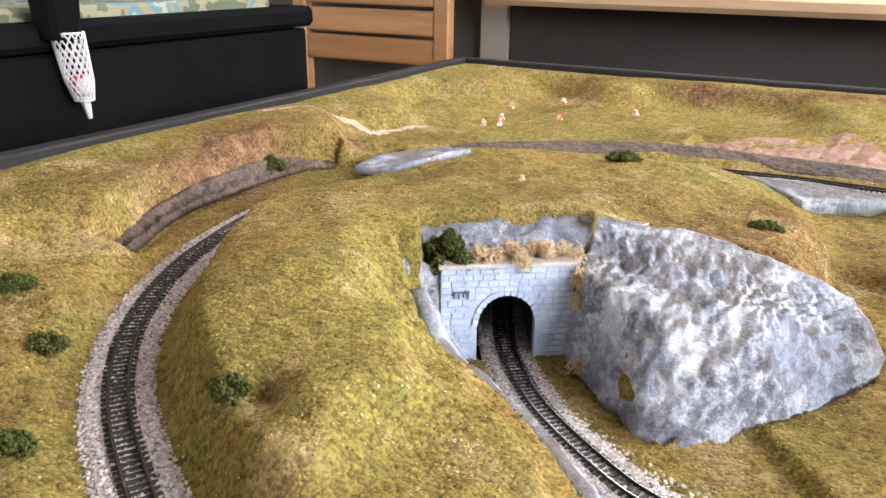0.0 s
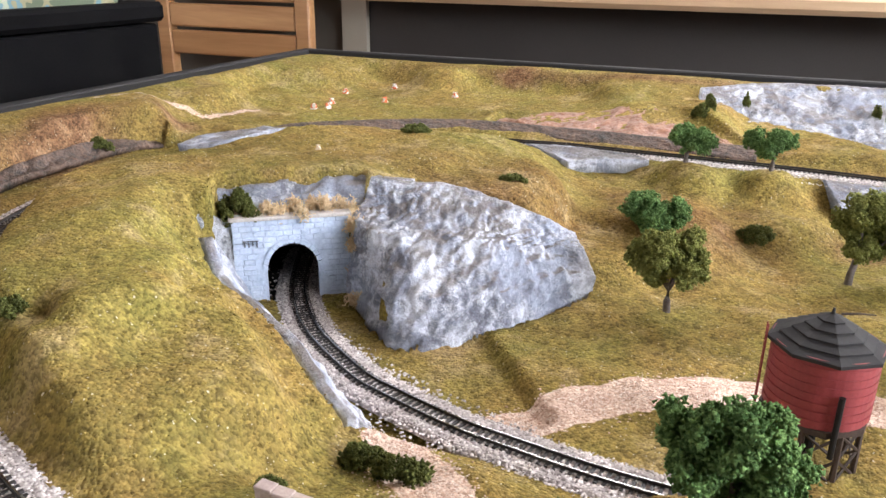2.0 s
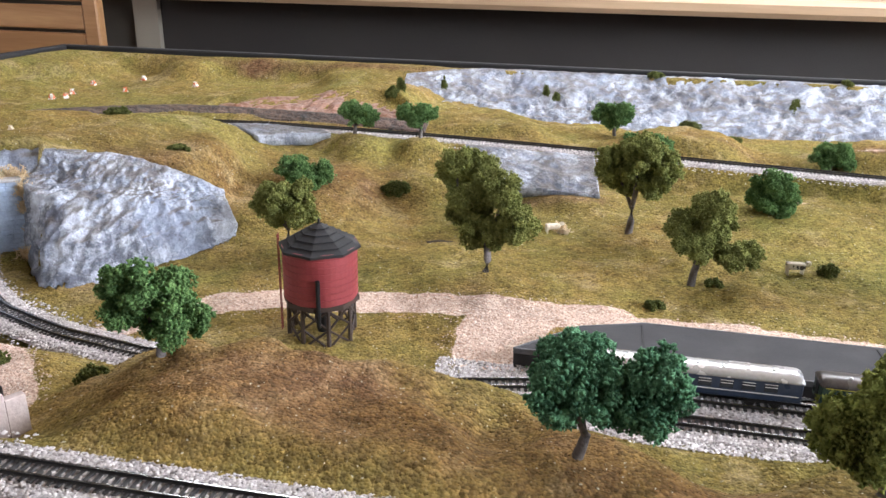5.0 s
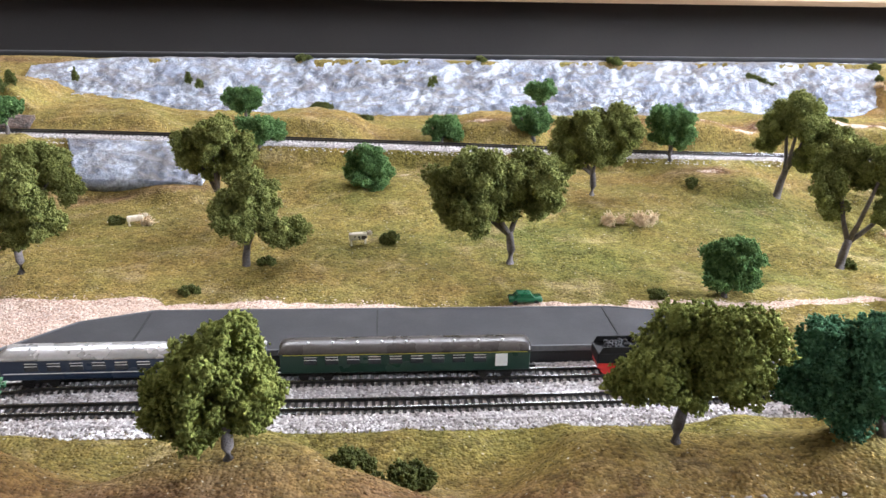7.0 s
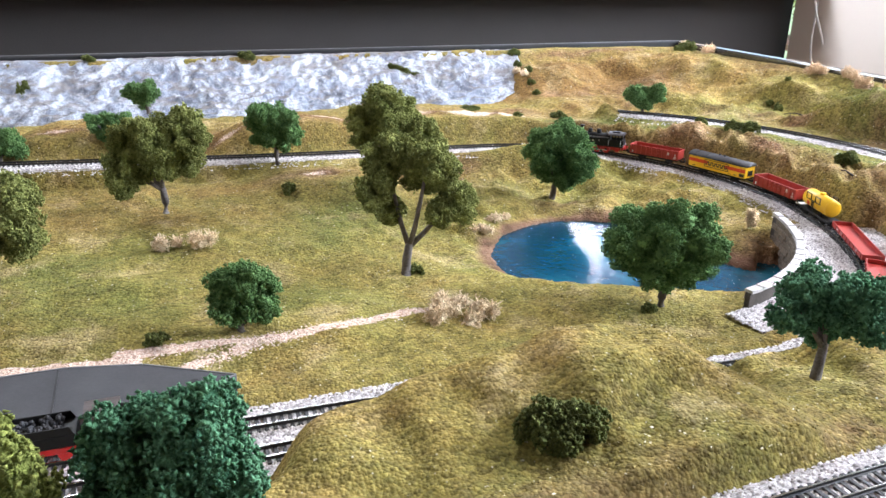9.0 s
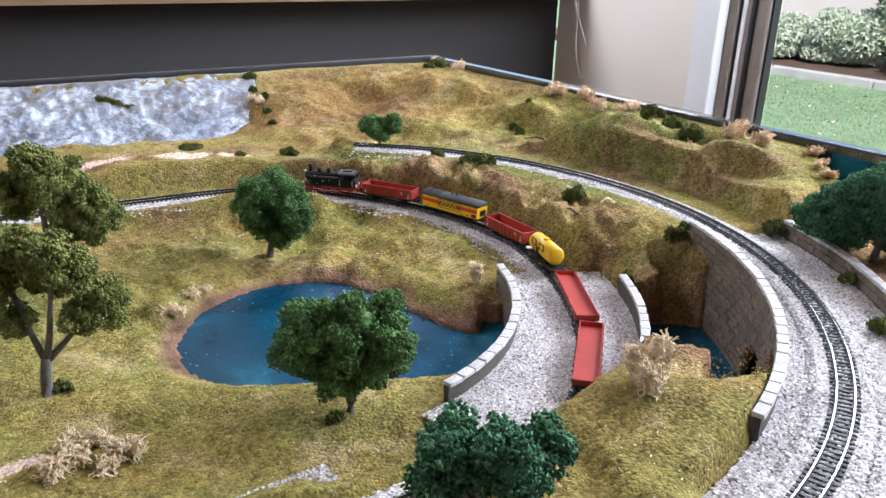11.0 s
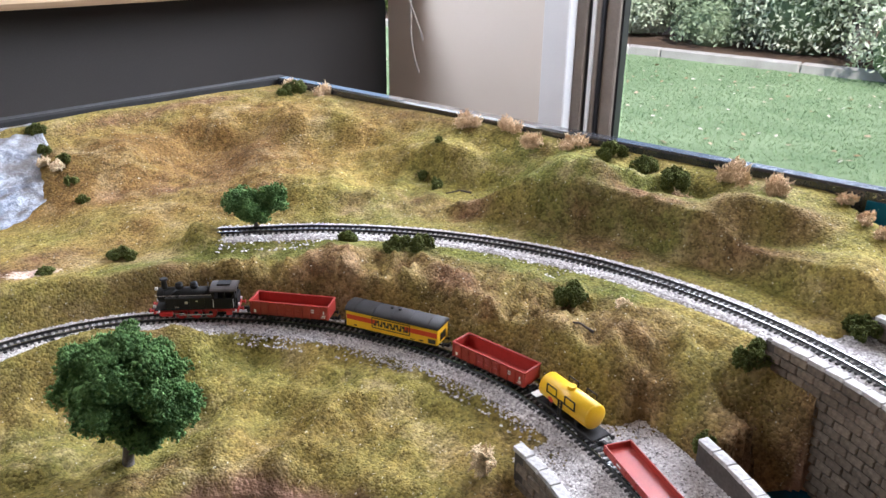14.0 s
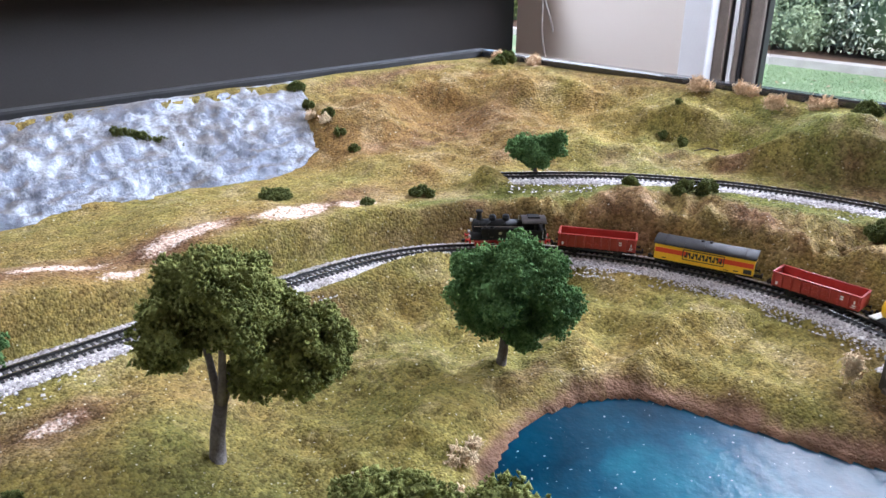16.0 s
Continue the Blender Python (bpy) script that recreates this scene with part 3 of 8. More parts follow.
# skins of rock: line of the foot, line of the top
WEST_BANK = ([(-0.430, 0.345, 0.942), (-0.462, 0.42, 0.944), (-0.470, 0.493, 0.945), (-0.471, 0.573, 0.945), (-0.452, 0.625, 0.947)], [(-0.448, 0.337, 0.948), (-0.484, 0.425, 0.957), (-0.491, 0.495, 0.964), (-0.490, 0.575, 0.963), (-0.456, 0.630, 0.949)])
CLAY = ([(-0.150, 0.885, 0.949), (-0.072, 0.880, 0.950), (-0.003, 0.882, 0.949), (0.085, 0.878, 0.948), (0.15, 0.88, 0.946)], [(-0.145, 0.930, 0.957), (-0.096, 0.940, 0.966), (-0.032, 0.955, 0.970), (0.030, 0.980, 0.982), (0.085, 0.960, 0.972), (0.150, 0.905, 0.950)])
KERB = ([(-0.40, 0.70, 0.946), (-0.36, 0.745, 0.946), (-0.28, 0.805, 0.946), (-0.18, 0.850, 0.945), (-0.08, 0.862, 0.944), (0.17, 0.858, 0.940)], [(-0.404, 0.703, 0.948), (-0.37, 0.762, 0.954), (-0.285, 0.824, 0.955), (-0.185, 0.872, 0.955), (-0.08, 0.882, 0.954), (0.17, 0.880, 0.951)])
SLAB_A = ([(-0.364, 0.599, 0.954), (-0.352, 0.65, 0.955), (-0.335, 0.70, 0.955)], [(-0.410, 0.600, 0.949), (-0.41, 0.65, 0.950), (-0.372, 0.715, 0.950)])
SLAB_B = ([(-0.02, 0.752, 0.944), (0.02, 0.775, 0.945), (0.06, 0.795, 0.944)], [(-0.080, 0.80, 0.948), (-0.03, 0.808, 0.948), (0.04, 0.808, 0.946)])
LEDGE = [(-0.232, 0.424), (-0.136, 0.490), (-0.152, 0.520), (-0.250, 0.455)]
PLATFORM = [(0.352, 0.333), (0.395, 0.378), (0.442, 0.395), (0.770, 0.391), (0.812, 0.381), (0.863, 0.351), (0.828, 0.331)]


def patch(x, y, poly, soft):
    """1 inside an outline, fading to 0 over soft metres outside it."""
    edge = []
    for p, q in zip(poly, poly[1:] + poly[:1]):
        n = max(2, int(math.hypot(q[0] - p[0], q[1] - p[1]) / 0.003))
        edge += [(p[0] + (q[0] - p[0]) * i / n, p[1] + (q[1] - p[1]) * i / n, 0) for i in range(n)]
    d, _ = near(x, y, np.array(edge).repeat(2, 0))
    return np.where(inside(x, y, poly), 1.0, 1 - smooth(0, soft, d))


def ground(x, y):
    """Height of the scenery before the rail beds are cut in, and with them."""
    x, y = np.asarray(x, float), np.asarray(y, float)
    w, s = np.full(x.shape, 1e-5), np.full(x.shape, 0.925e-5)
    for land in (WEST_LAND, NORTH_WEST_LAND, MEADOW, EAST_LAND, EAST_BACK, FRONT_RIDGE):
        for lx, ly, lz, lr in land:
            q = (((x - lx) ** 2 + (y - ly) ** 2) / lr**2 + 0.25) ** -2.6
            w, s = w + q, s + q * lz
    z = s / w + 0.0060 * fbm(x, y, 15, 4) + 0.0022 * fbm(x, y, 60, 3, 4.0)
    z = z - 0.007 * smooth(1.28, 1.42, x) * smooth(0.40, 0.5, y) * np.abs(fbm(x, y, 21, 4, 14.0))
    # eastern curves: gullied bank between the two lines, undercut bank outside the outer one
    ang, rad = np.arctan2(y - 0.515, x - 1.20), np.hypot(x - 1.20, y - 0.515)
    east = smooth(1.30, 1.40, x) * smooth(-0.35, -0.2, ang)
    band = smooth(0.272, 0.300, rad) * (1 - smooth(0.335, 0.362, rad)) * east
    z = z + band * (0.007 - 0.024 * np.abs(fbm(ang * 0.35, rad * 0.30, 46, 4, 31.0)) - 0.010 * np.abs(fbm(x, y, 60, 3, 33.0)))
    wob = rad + 0.010 * fbm(x, y, 22, 3, 35.0)
    side = smooth(-0.42, -0.30, ang) * (1 - smooth(0.34, 0.52, ang)) * smooth(1.4, 1.5, x)
    foot = side * smooth(0.40, 0.42, wob) * (1 - smooth(0.447, 0.452, wob))
    z = z * (1 - foot) + np.minimum(z, 0.940) * foot + side * 0.017 * smooth(0.450, 0.458, wob) * (1 - smooth(0.47, 0.52, rad))
    rough = smooth(1.42, 1.55, x) * smooth(0.42, 0.55, y) * smooth(0.405, 0.45, rad)
    z = z + rough * (0.003 - 0.013 * np.abs(fbm(x, y, 12, 5, 37.0)) + 0.004 * fbm(x, y, 55, 3, 39.0))
    # furrowed banks round the pond
    pool = smooth(1.05, 1.12, x) * (1 - smooth(1.42, 1.46, x)) * smooth(0.50, 0.60, y) * (1 - smooth(0.77, 0.80, y))
    z = z + pool * (0.004 - 0.021 * np.abs(fbm(x, y, 16, 4, 41.0)) + 0.004 * fbm(x, y, 50, 3, 43.0))
    # the hill's edge above the tunnel cutting
    d, h = near(x, y, CUT_TOP)
    k = 1 - smooth(0.004, 0.034, d)
    z = z * (1 - k) + np.minimum(z, h + 0.0035) * k
    k = 1 - smooth(0.010, 0.028, d)
    z = z * (1 - k) + np.maximum(z, h + 0.0025) * k
    # the scenery climbs to the rim on three sides
    up = np.maximum.reduce([1 - smooth(0.008, 0.05, NORTH - y), 1 - smooth(0.006, 0.045, x - WEST), (1 - smooth(0.006, 0.04, EAST - x)) * smooth(0.38, 0.46, y)])
    z = z * (1 - up) + (RIM_TOP - 0.008 + 0.003 * fbm(x, y, 12, 2, 8.0)) * up
    # beds of the three lines, wide beside the platform tracks
    portal = (x + 0.182) * 0.57 - (y - 0.4525) * 0.82
    tight = 1 - 0.55 * smooth(0.2, 0.5, x)
    for line, flat, soft in ((STATION, 0.017, 0.030 * tight), (LOOP, 0.017, 0.030 * tight), (SIDING, 0.017, 0.028 * tight)):
        d, h = near(x, y, line)
        k = 1 - smooth(flat, flat + soft, d)
        if line is STATION:
            k = np.where((portal < -0.004) & (x < -0.1) & (y < 0.7), 0.0, k)
        z = z * (1 - k) + (h - 0.003) * k
    for out, level, soft in ((YARD, 0.8915, 0.012), (CUTTING, 0.8785, 0.010), (WEST_CUT, 0.944, 0.005), (PLATFORM, 0.890, 0.006), (LEDGE, 0.944, 0.006)):
        k = patch(x, y, out, soft)
        if out is CUTTING:
            k = np.where(portal < -0.004, 0.0, k)
        z = z * (1 - k) + np.minimum(z, level) * k
    # turf closes over the outer line where it runs into the hill
    z = z + 0.014 * np.exp(-(((x - 1.418) / 0.017) ** 2 + ((y - 0.843) / 0.017) ** 2))
    # hollows under the decks of the pond bridge and the viaduct
    rb, ab = np.hypot(x - 1.19, y - 0.55), np.arctan2(y - 0.55, x - 1.19)
    under = smooth(0.205, 0.212, rb) * (1 - smooth(0.309, 0.314, rb)) * smooth(-1.42, -1.34, ab) * (1 - smooth(-0.34, -0.30, ab))
    z = z * (1 - under) + np.minimum(z, 0.890) * under
    onto = smooth(0.352, 0.360, rad) * (1 - smooth(0.444, 0.450, rad)) * (1 - smooth(-0.37, -0.33, ang)) * smooth(-1.50, -1.40, ang)
    z = z * (1 - onto) + np.minimum(z, 0.930) * onto
    # the sheet stays behind the skins of rock
    for foot, head in (WEST_BANK, CLAY, KERB, SLAB_A, SLAB_B, (CUT_FOOT, CUT_HEAD)):
        d0, h0 = near(x, y, spline(foot, 0.006))
        d1, h1 = near(x, y, spline(head, 0.006))
        k = patch(x, y, [p[:2] for p in foot] + [p[:2] for p in head[::-1]], 0.0025 if foot is CUT_FOOT else 0.008)
        z = z * (1 - k) + np.minimum(z, h0 + (h1 - h0) * d0 / (d0 + d1 + 1e-6) - 0.004) * k
    # hollows under the water and the big rock
    dp, _ = near(x, y, np.c_[POND, np.zeros(len(POND))])
    wet = inside(x, y, POND)
    shore = np.where(wet, 1.0, 1 - smooth(0.0, 0.03, dp))
    z = np.where(wet, WATER_Z - 0.006 - np.minimum(dp, 0.03) * 0.4, z * (1 - shore) + np.minimum(z, WATER_Z + 0.002) * shore)
    return z


# ---- scenery sheet ----
# bare earth: place, reach along x and y, how bare; on the eastern slope also painted shade
EARTH_AND_SHADE = [(1.55, 0.98, 0.11, 0.05, 0.35), (1.46, 0.98, 0.05, 0.03, 0.35), (1.63, 0.58, 0.02, 0.09, 0.55), (1.66, 0.48, 0.035, 0.035, 0.6), (1.60, 0.75, 0.03, 0.04, 0.5), (1.70, 0.43, 0.03, 0.025, 0.55), (-0.490, 0.50, 0.026, 0.10, 1.0), (-0.47, 0.66, 0.03, 0.02, 0.8), (0.25, 0.20, 0.12, 0.06, 0.55), (-0.05, 0.56, 0.10, 0.025, 0.6), (0.12, 0.68, 0.08, 0.07, 0.4), (0.31, 0.72, 0.09, 0.018, 0.8), (-0.43, 0.48, 0.03, 0.1, 0.5), (1.429, 1.008, 0.018, 0.014, 0.9), (1.473, 0.975, 0.03, 0.012, 0.7),
         (1.51, 0.885, 0.045, 0.014, 0.75), (1.62, 0.70, 0.022, 0.02, 0.9), (1.57, 0.80, 0.04, 0.02, 0.4), (1.50, 0.62, 0.022, 0.035, 0.9), (1.518, 0.545, 0.02, 0.03, 0.7), (1.485, 0.45, 0.022, 0.025, 0.9), (1.51, 0.47, 0.02, 0.03, 0.7),
         (1.67, 0.55, 0.014, 0.05, 0.9), (1.655, 0.45, 0.012, 0.04, 0.9), (1.40, 0.755, 0.05, 0.014, 0.6), (1.20, 0.80, 0.05, 0.014, 0.5), (1.0, 0.775, 0.05, 0.014, 0.7), (0.735, 0.885, 0.04, 0.010, 0.9), (0.92, 0.882, 0.035, 0.009, 0.8),
         (1.06, 0.900, 0.06, 0.016, 1.0), (1.15, 0.900, 0.07, 0.013, 1.0), (1.27, 0.885, 0.06, 0.012, 0.8), (1.32, 0.90, 0.04, 0.012, 0.6), (0.56, 0.885, 0.04, 0.008, 0.5), (0.90, 0.53, 0.03, 0.02, 0.3), (1.60, 1.13, 0.14, 0.012, 0.8), (-0.1, 1.135, 0.3, 0.012, 0.8),
         (1.745, 0.90, 0.012, 0.10, 0.7), (1.58, 0.22, 0.05, 0.06, 0.8), (0.60, 0.14, 0.22, 0.035, 0.75), (0.95, 0.13, 0.12, 0.03, 0.5), (1.10, 0.15, 0.05, 0.02, 0.5), (-0.02, 0.87, 0.12, 0.03, 0.6), (1.25, 0.655, 0.05, 0.012, 0.5)]


def zones(x, y):
    """Shares of bare earth, path gravel and mud at each place."""
    bare = np.zeros_like(x)
    for ex, ey, ax, ay, k in EARTH_AND_SHADE:
        bare = np.maximum(bare, k * np.exp(-(((x - ex) / ax) ** 2 + ((y - ey) / ay) ** 2)))
    rad = np.hypot(x - 1.20, y - 0.515)
    between = smooth(0.275, 0.30, rad) * (1 - smooth(0.345, 0.365, rad)) * smooth(1.25, 1.36, x) * smooth(0.35, 0.5, y)
    bare = np.maximum(bare, 0.40 * between)
    bare = np.maximum(bare, 0.75 * patch(x, y, CREEK, 0.045))
    bare = np.clip(bare + 0.35 * fbm(x, y, 16, 4, 7.0) * (bare > 0.1), 0, 1)
    gravel = np.zeros_like(x)
    for line, wide in zip(PATHS, PATH_W):
        d, _ = near(x, y, np.c_[line, np.zeros(len(line))].repeat(2, 0))
        gravel = np.maximum(gravel, 1 - smooth(wide * 0.8, wide * 1.25, d + 0.003 * fbm(x, y, 70, 2, 2.0)))
    # rubbed pinkish patches
    for gx, gy, ax, ay, k in ((1.235, 0.890, 0.050, 0.020, 0.74), (1.150, 0.900, 0.055, 0.017, 0.68), (1.06, 0.904, 0.045, 0.014, 0.62), (1.295, 0.878, 0.030, 0.014, 0.64), (1.09, 0.878, 0.03, 0.012, 0.57), (0.735, 0.885, 0.03, 0.012, 0.57), (0.92, 0.882, 0.03, 0.012, 0.57), (1.0, 0.775, 0.03, 0.012, 0.57), (0.63, 0.765, 0.015, 0.012, 0.57)):
        gravel = np.maximum(gravel, (k + 0.30 * fbm(x * 0.45 + y * 0.3, y, 60, 3, 51.0)) * np.exp(-(((x - gx) / ax) ** 2 + ((y - gy) / ay) ** 2)))
    dp, _ = near(x, y, np.c_[POND, np.zeros(len(POND))])
    mud = np.maximum(1 - smooth(0.006, 0.020, dp + 0.010 * fbm(x, y, 40, 3, 5.0)), inside(x, y, CREEK) * 1.0) * 0.9
    return bare, gravel, mud


# lusher and drier turf: place, reach along x and y, how green (above nought) or how ochre (below)
HUES = [(1.68, 0.62, 0.07, 0.17, 0.75), (1.55, 0.78, 0.09, 0.05, 0.45), (1.55, 1.03, 0.13, 0.09, -0.85), (1.42, 1.05, 0.08, 0.08, -0.6), (1.30, 0.70, 0.10, 0.07, 0.35), (1.16, 0.37, 0.08, 0.05, 0.45), (1.0, 0.90, 0.5, 0.03, -0.6),
        (0.80, 0.56, 0.25, 0.10, 0.30), (1.00, 0.66, 0.06, 0.05, 0.35), (0.90, 0.47, 0.10, 0.03, 0.3), (0.25, 0.19, 0.13, 0.05, -0.9), (0.55, 0.17, 0.2, 0.03, -0.5), (-0.5, 0.55, 0.05, 0.10, -0.5), (-0.30, 0.42, 0.10, 0.20, -0.1),
        (1.0, 0.15, 0.15, 0.05, 0.2), (1.27, 0.20, 0.06, 0.05, 0.1), (0.0, 0.60, 0.12, 0.06, -0.4), (0.12, 0.68, 0.10, 0.05, -0.6), (1.62, 0.25, 0.05, 0.06, -0.8), (0.03, 0.44, 0.08, 0.05, 0.1), (1.0, 0.77, 0.25, 0.025, -0.4)]


def lush(x, y):
    """How green the turf is at each place, 0 to 1."""
    g = np.full_like(x, 0.36) + 0.22 * fbm(x, y, 9, 4, 61.0)
    for hx, hy, ax, ay, k in HUES:
        g = g + 0.55 * k * np.exp(-(((x - hx) / ax) ** 2 + ((y - hy) / ay) ** 2))
    # pale green crest inside the outer line
    rad = np.hypot(x - 1.20, y - 0.515)
    crest = np.exp(-(((rad - 0.362) / 0.014) ** 2)) * smooth(1.30, 1.38, x) * smooth(0.47, 0.52, y)
    return np.clip(g + 0.6 * crest, 0, 1)


def scenery():
    step = 0.0034
    nx, ny = int((EAST - WEST) / step) + 1, int((NORTH - SOUTH) / step) + 1
    gx, gy = np.meshgrid(np.linspace(WEST, EAST, nx), np.linspace(SOUTH, NORTH, ny))
    x, y = gx.ravel(), gy.ravel()
    z = ground(x, y)
    # creek bed and gorge between the two stone bridges
    cr = inside(x, y, CREEK)
    ra = np.hypot(x - 1.20, y - 0.515)
    fall = np.where(cr, 1.0, patch(x, y, CREEK, 0.042) * smooth(0.318, 0.326, ra) * (1 - smooth(0.346, 0.354, ra)))
    z = z * (1 - fall) + np.minimum(z, 0.868) * fall
    lk = inside(x, y, LAKE)
    z = np.where(lk, LAKE_Z - 0.012, z)
    z = np.where(inside(x, y, BIG_ROCK_FOOT), z - 0.025, z)
    bare, gravel, mud = zones(x, y)
    me = bpy.data.meshes.new("ground")
    me.vertices.add(nx * ny)
    me.vertices.foreach_set("co", np.stack([x, y, z], 1).ravel())
    i = (np.arange(ny - 1)[:, None] * nx + np.arange(nx - 1)[None]).ravel()
    # open the sheet where the tunnel leaves the hill
    cx, cy = x[i] + step / 2, y[i] + step / 2
    u, w = (cx + 0.182) * 0.82 + (cy - 0.4525) * 0.57, -((cx + 0.182) * 0.57 - (cy - 0.4525) * 0.82)
    zz = np.stack([z[i], z[i + 1], z[i + nx], z[i + nx + 1]])
    keep = ~((np.abs(u) < 0.023) & (w > -0.004) & (w < 0.12) & (zz.min(0) < 0.935))
    i = i[keep]
    quads = np.stack([i, i + 1, i + nx + 1, i + nx], 1)
    me.loops.add(quads.size)
    me.loops.foreach_set("vertex_index", quads.ravel())
    me.polygons.add(len(quads))
    me.polygons.foreach_set("loop_start", np.arange(len(quads)) * 4)
    me.update(calc_edges=True)
    col = me.attributes.new("zone", "FLOAT_COLOR", "POINT")
    col.data.foreach_set("color", np.stack([bare, gravel, mud, lush(x, y)], 1).ravel())
    me.polygons.foreach_set("use_smooth", np.ones(len(quads), bool))
    me.materials.append(TURF)
    return tagged(new("ground", me), "rolling model scenery of olive scatter turf, earth and gravel paths", "ground", kind="structure")


def top(x, y):
    """Height of the finished scenery at one place."""
    return float(ground(np.array([x]), np.array([y]))[0])


scenery()


def rim():
    t, low = 0.018, FLOOR + 0.56
    for name, cx, cy, sx, sy in (("rim_north", (WEST + EAST) / 2, NORTH + t / 2 - 0.001, EAST - WEST + 2 * t, t), ("rim_south", (WEST + EAST) / 2, SOUTH - t / 2 + 0.001, EAST - WEST + 2 * t, t),
                                 ("rim_west", WEST - t / 2 + 0.001, (SOUTH + NORTH) / 2, t, NORTH - SOUTH - 0.003), ("rim_east", EAST + t / 2 - 0.001, (SOUTH + NORTH) / 2, t, NORTH - SOUTH - 0.003)):
        bm = box(bmesh.new(), cx, cy, (RIM_TOP + low) / 2, sx, sy, RIM_TOP - low, 0.002)
        tagged(part(name, bm, RIM_GLOSS if name == "rim_east" else RIM, None), "black painted board edging the model landscape", "table rim", kind="structure")
    base = thing("layout_table", None, "black table carrying the model railway board", "table")
    part("board", box(bmesh.new(), (WEST + EAST) / 2, (SOUTH + NORTH) / 2, low + 0.01, EAST - WEST - 0.004, NORTH - SOUTH - 0.004, 0.02), RIM, base)
    for lx in (WEST + 0.12, EAST - 0.12):
        for ly in (SOUTH + 0.12, NORTH - 0.12):
            part("leg", box(bmesh.new(), lx, ly, (FLOOR + low) / 2, 0.07, 0.07, low - FLOOR, 0.004), RIM, base)


rim()


def water(name, outline, z, label, mat=WATER):
    bm = bmesh.new()
    vs = [bm.verts.new((p[0], p[1], z)) for p in outline]
    f = bm.faces.new(vs)
    r = bmesh.ops.extrude_face_region(bm, geom=[f])
    bmesh.ops.translate(bm, vec=(0, 0, -0.004), verts=[v for v in r["geom"] if isinstance(v, bmesh.types.BMVert)])
    bmesh.ops.triangulate(bm, faces=bm.faces)
    return tagged(part(name, bm, mat, None), label, "water", kind="structure")


def grown(outline, k):
    c = np.mean([p[:2] for p in outline], 0)
    return [tuple(c + (np.array(p[:2]) - c) * k) for p in outline]


water("water", grown(POND[:-1], 1.07), WATER_Z, "glossy deep blue pond of painted varnish")
water("water", CREEK, WATER_Z - 0.002, "dark teal creek under the stone bridges")
water("water", LAKE, LAKE_Z, "teal blue lake painted to the board's edge", LAKE_WATER)
tagged(part("lake_backing", box(bmesh.new(), EAST - 0.001, 0.20, 0.970, 0.003, 0.40, 0.034, 0.0004), LAKE_WATER, None), "teal painted inner face of the rim behind the lake", "painted rim", kind="structure")


# ---- rails, sleepers, ballast ----
def frame_of(line):
    t = np.gradient(line[:, :2], axis=0)
    t /= np.linalg.norm(t, axis=1)[:, None]
    return t, np.stack([-t[:, 1], t[:, 0]], 1)


def ribbon(name, line, sections, mat, parent):
    """Sweeps a closed (across, up) outline along a line."""
    _, nrm = frame_of(line)
    k, n = len(sections), len(line)
    v = np.zeros((n, k, 3))
    for j, (a, u) in enumerate(sections):
        v[:, j, :2] = line[:, :2] + nrm * a
        v[:, j, 2] = line[:, 2] + u
    faces = [(i * k + j, i * k + (j + 1) % k, (i + 1) * k + (j + 1) % k, (i + 1) * k + j) for i in range(n - 1) for j in range(k)]
    faces += [tuple(range(k)), tuple((n - 1) * k + j for j in range(k))[::-1]]
    return add_mesh(name, v.reshape(-1, 3), faces, mat, parent)


def stones(name, xyz, size, mat, label, seed, flat=0.75):
    """Loose grit: one small irregular eight-sided stone at each place, joined."""
    rng = np.random.default_rng(seed)
    n = len(xyz)
    base = np.array([(1, 0, 0), (0, 1, 0), (-1, 0, 0), (0, -1, 0), (0, 0, 1), (0, 0, -1)], float)
    base, tri = base[:5] - (0, 0, 0.35), np.array([(0, 1, 4), (1, 2, 4), (2, 3, 4), (3, 0, 4)])
    v = base[None] * rng.uniform(0.55, 1.25, (n, 5, 1)) * (size * rng.uniform(0.6, 1.35, (n, 1, 1)))
    v[:, :, 2] *= flat
    a, b = rng.uniform(0, 6.28, n), rng.uniform(-0.6, 0.6, n)
    y, z = v[:, :, 1] * np.cos(b)[:, None] - v[:, :, 2] * np.sin(b)[:, None], v[:, :, 1] * np.sin(b)[:, None] + v[:, :, 2] * np.cos(b)[:, None]
    x, y = v[:, :, 0] * np.cos(a)[:, None] - y * np.sin(a)[:, None], v[:, :, 0] * np.sin(a)[:, None] + y * np.cos(a)[:, None]
    v = np.stack([x, y, z], 2) + xyz[:, None]
    f = (tri[None] + (np.arange(n) * 5)[:, None, None]).reshape(-1, 3)
    me = bpy.data.meshes.new(name)
    me.vertices.add(n * 5)
    me.vertices.foreach_set("co", v.ravel())
    me.loops.add(f.size)
    me.loops.foreach_set("vertex_index", f.ravel())
    me.polygons.add(len(f))
    me.polygons.foreach_set("loop_start", np.arange(len(f)) * 3)
    me.update(calc_edges=True)
    me.materials.append(mat)
    return tagged(new(name, me), label, "gravel", kind="stuff")


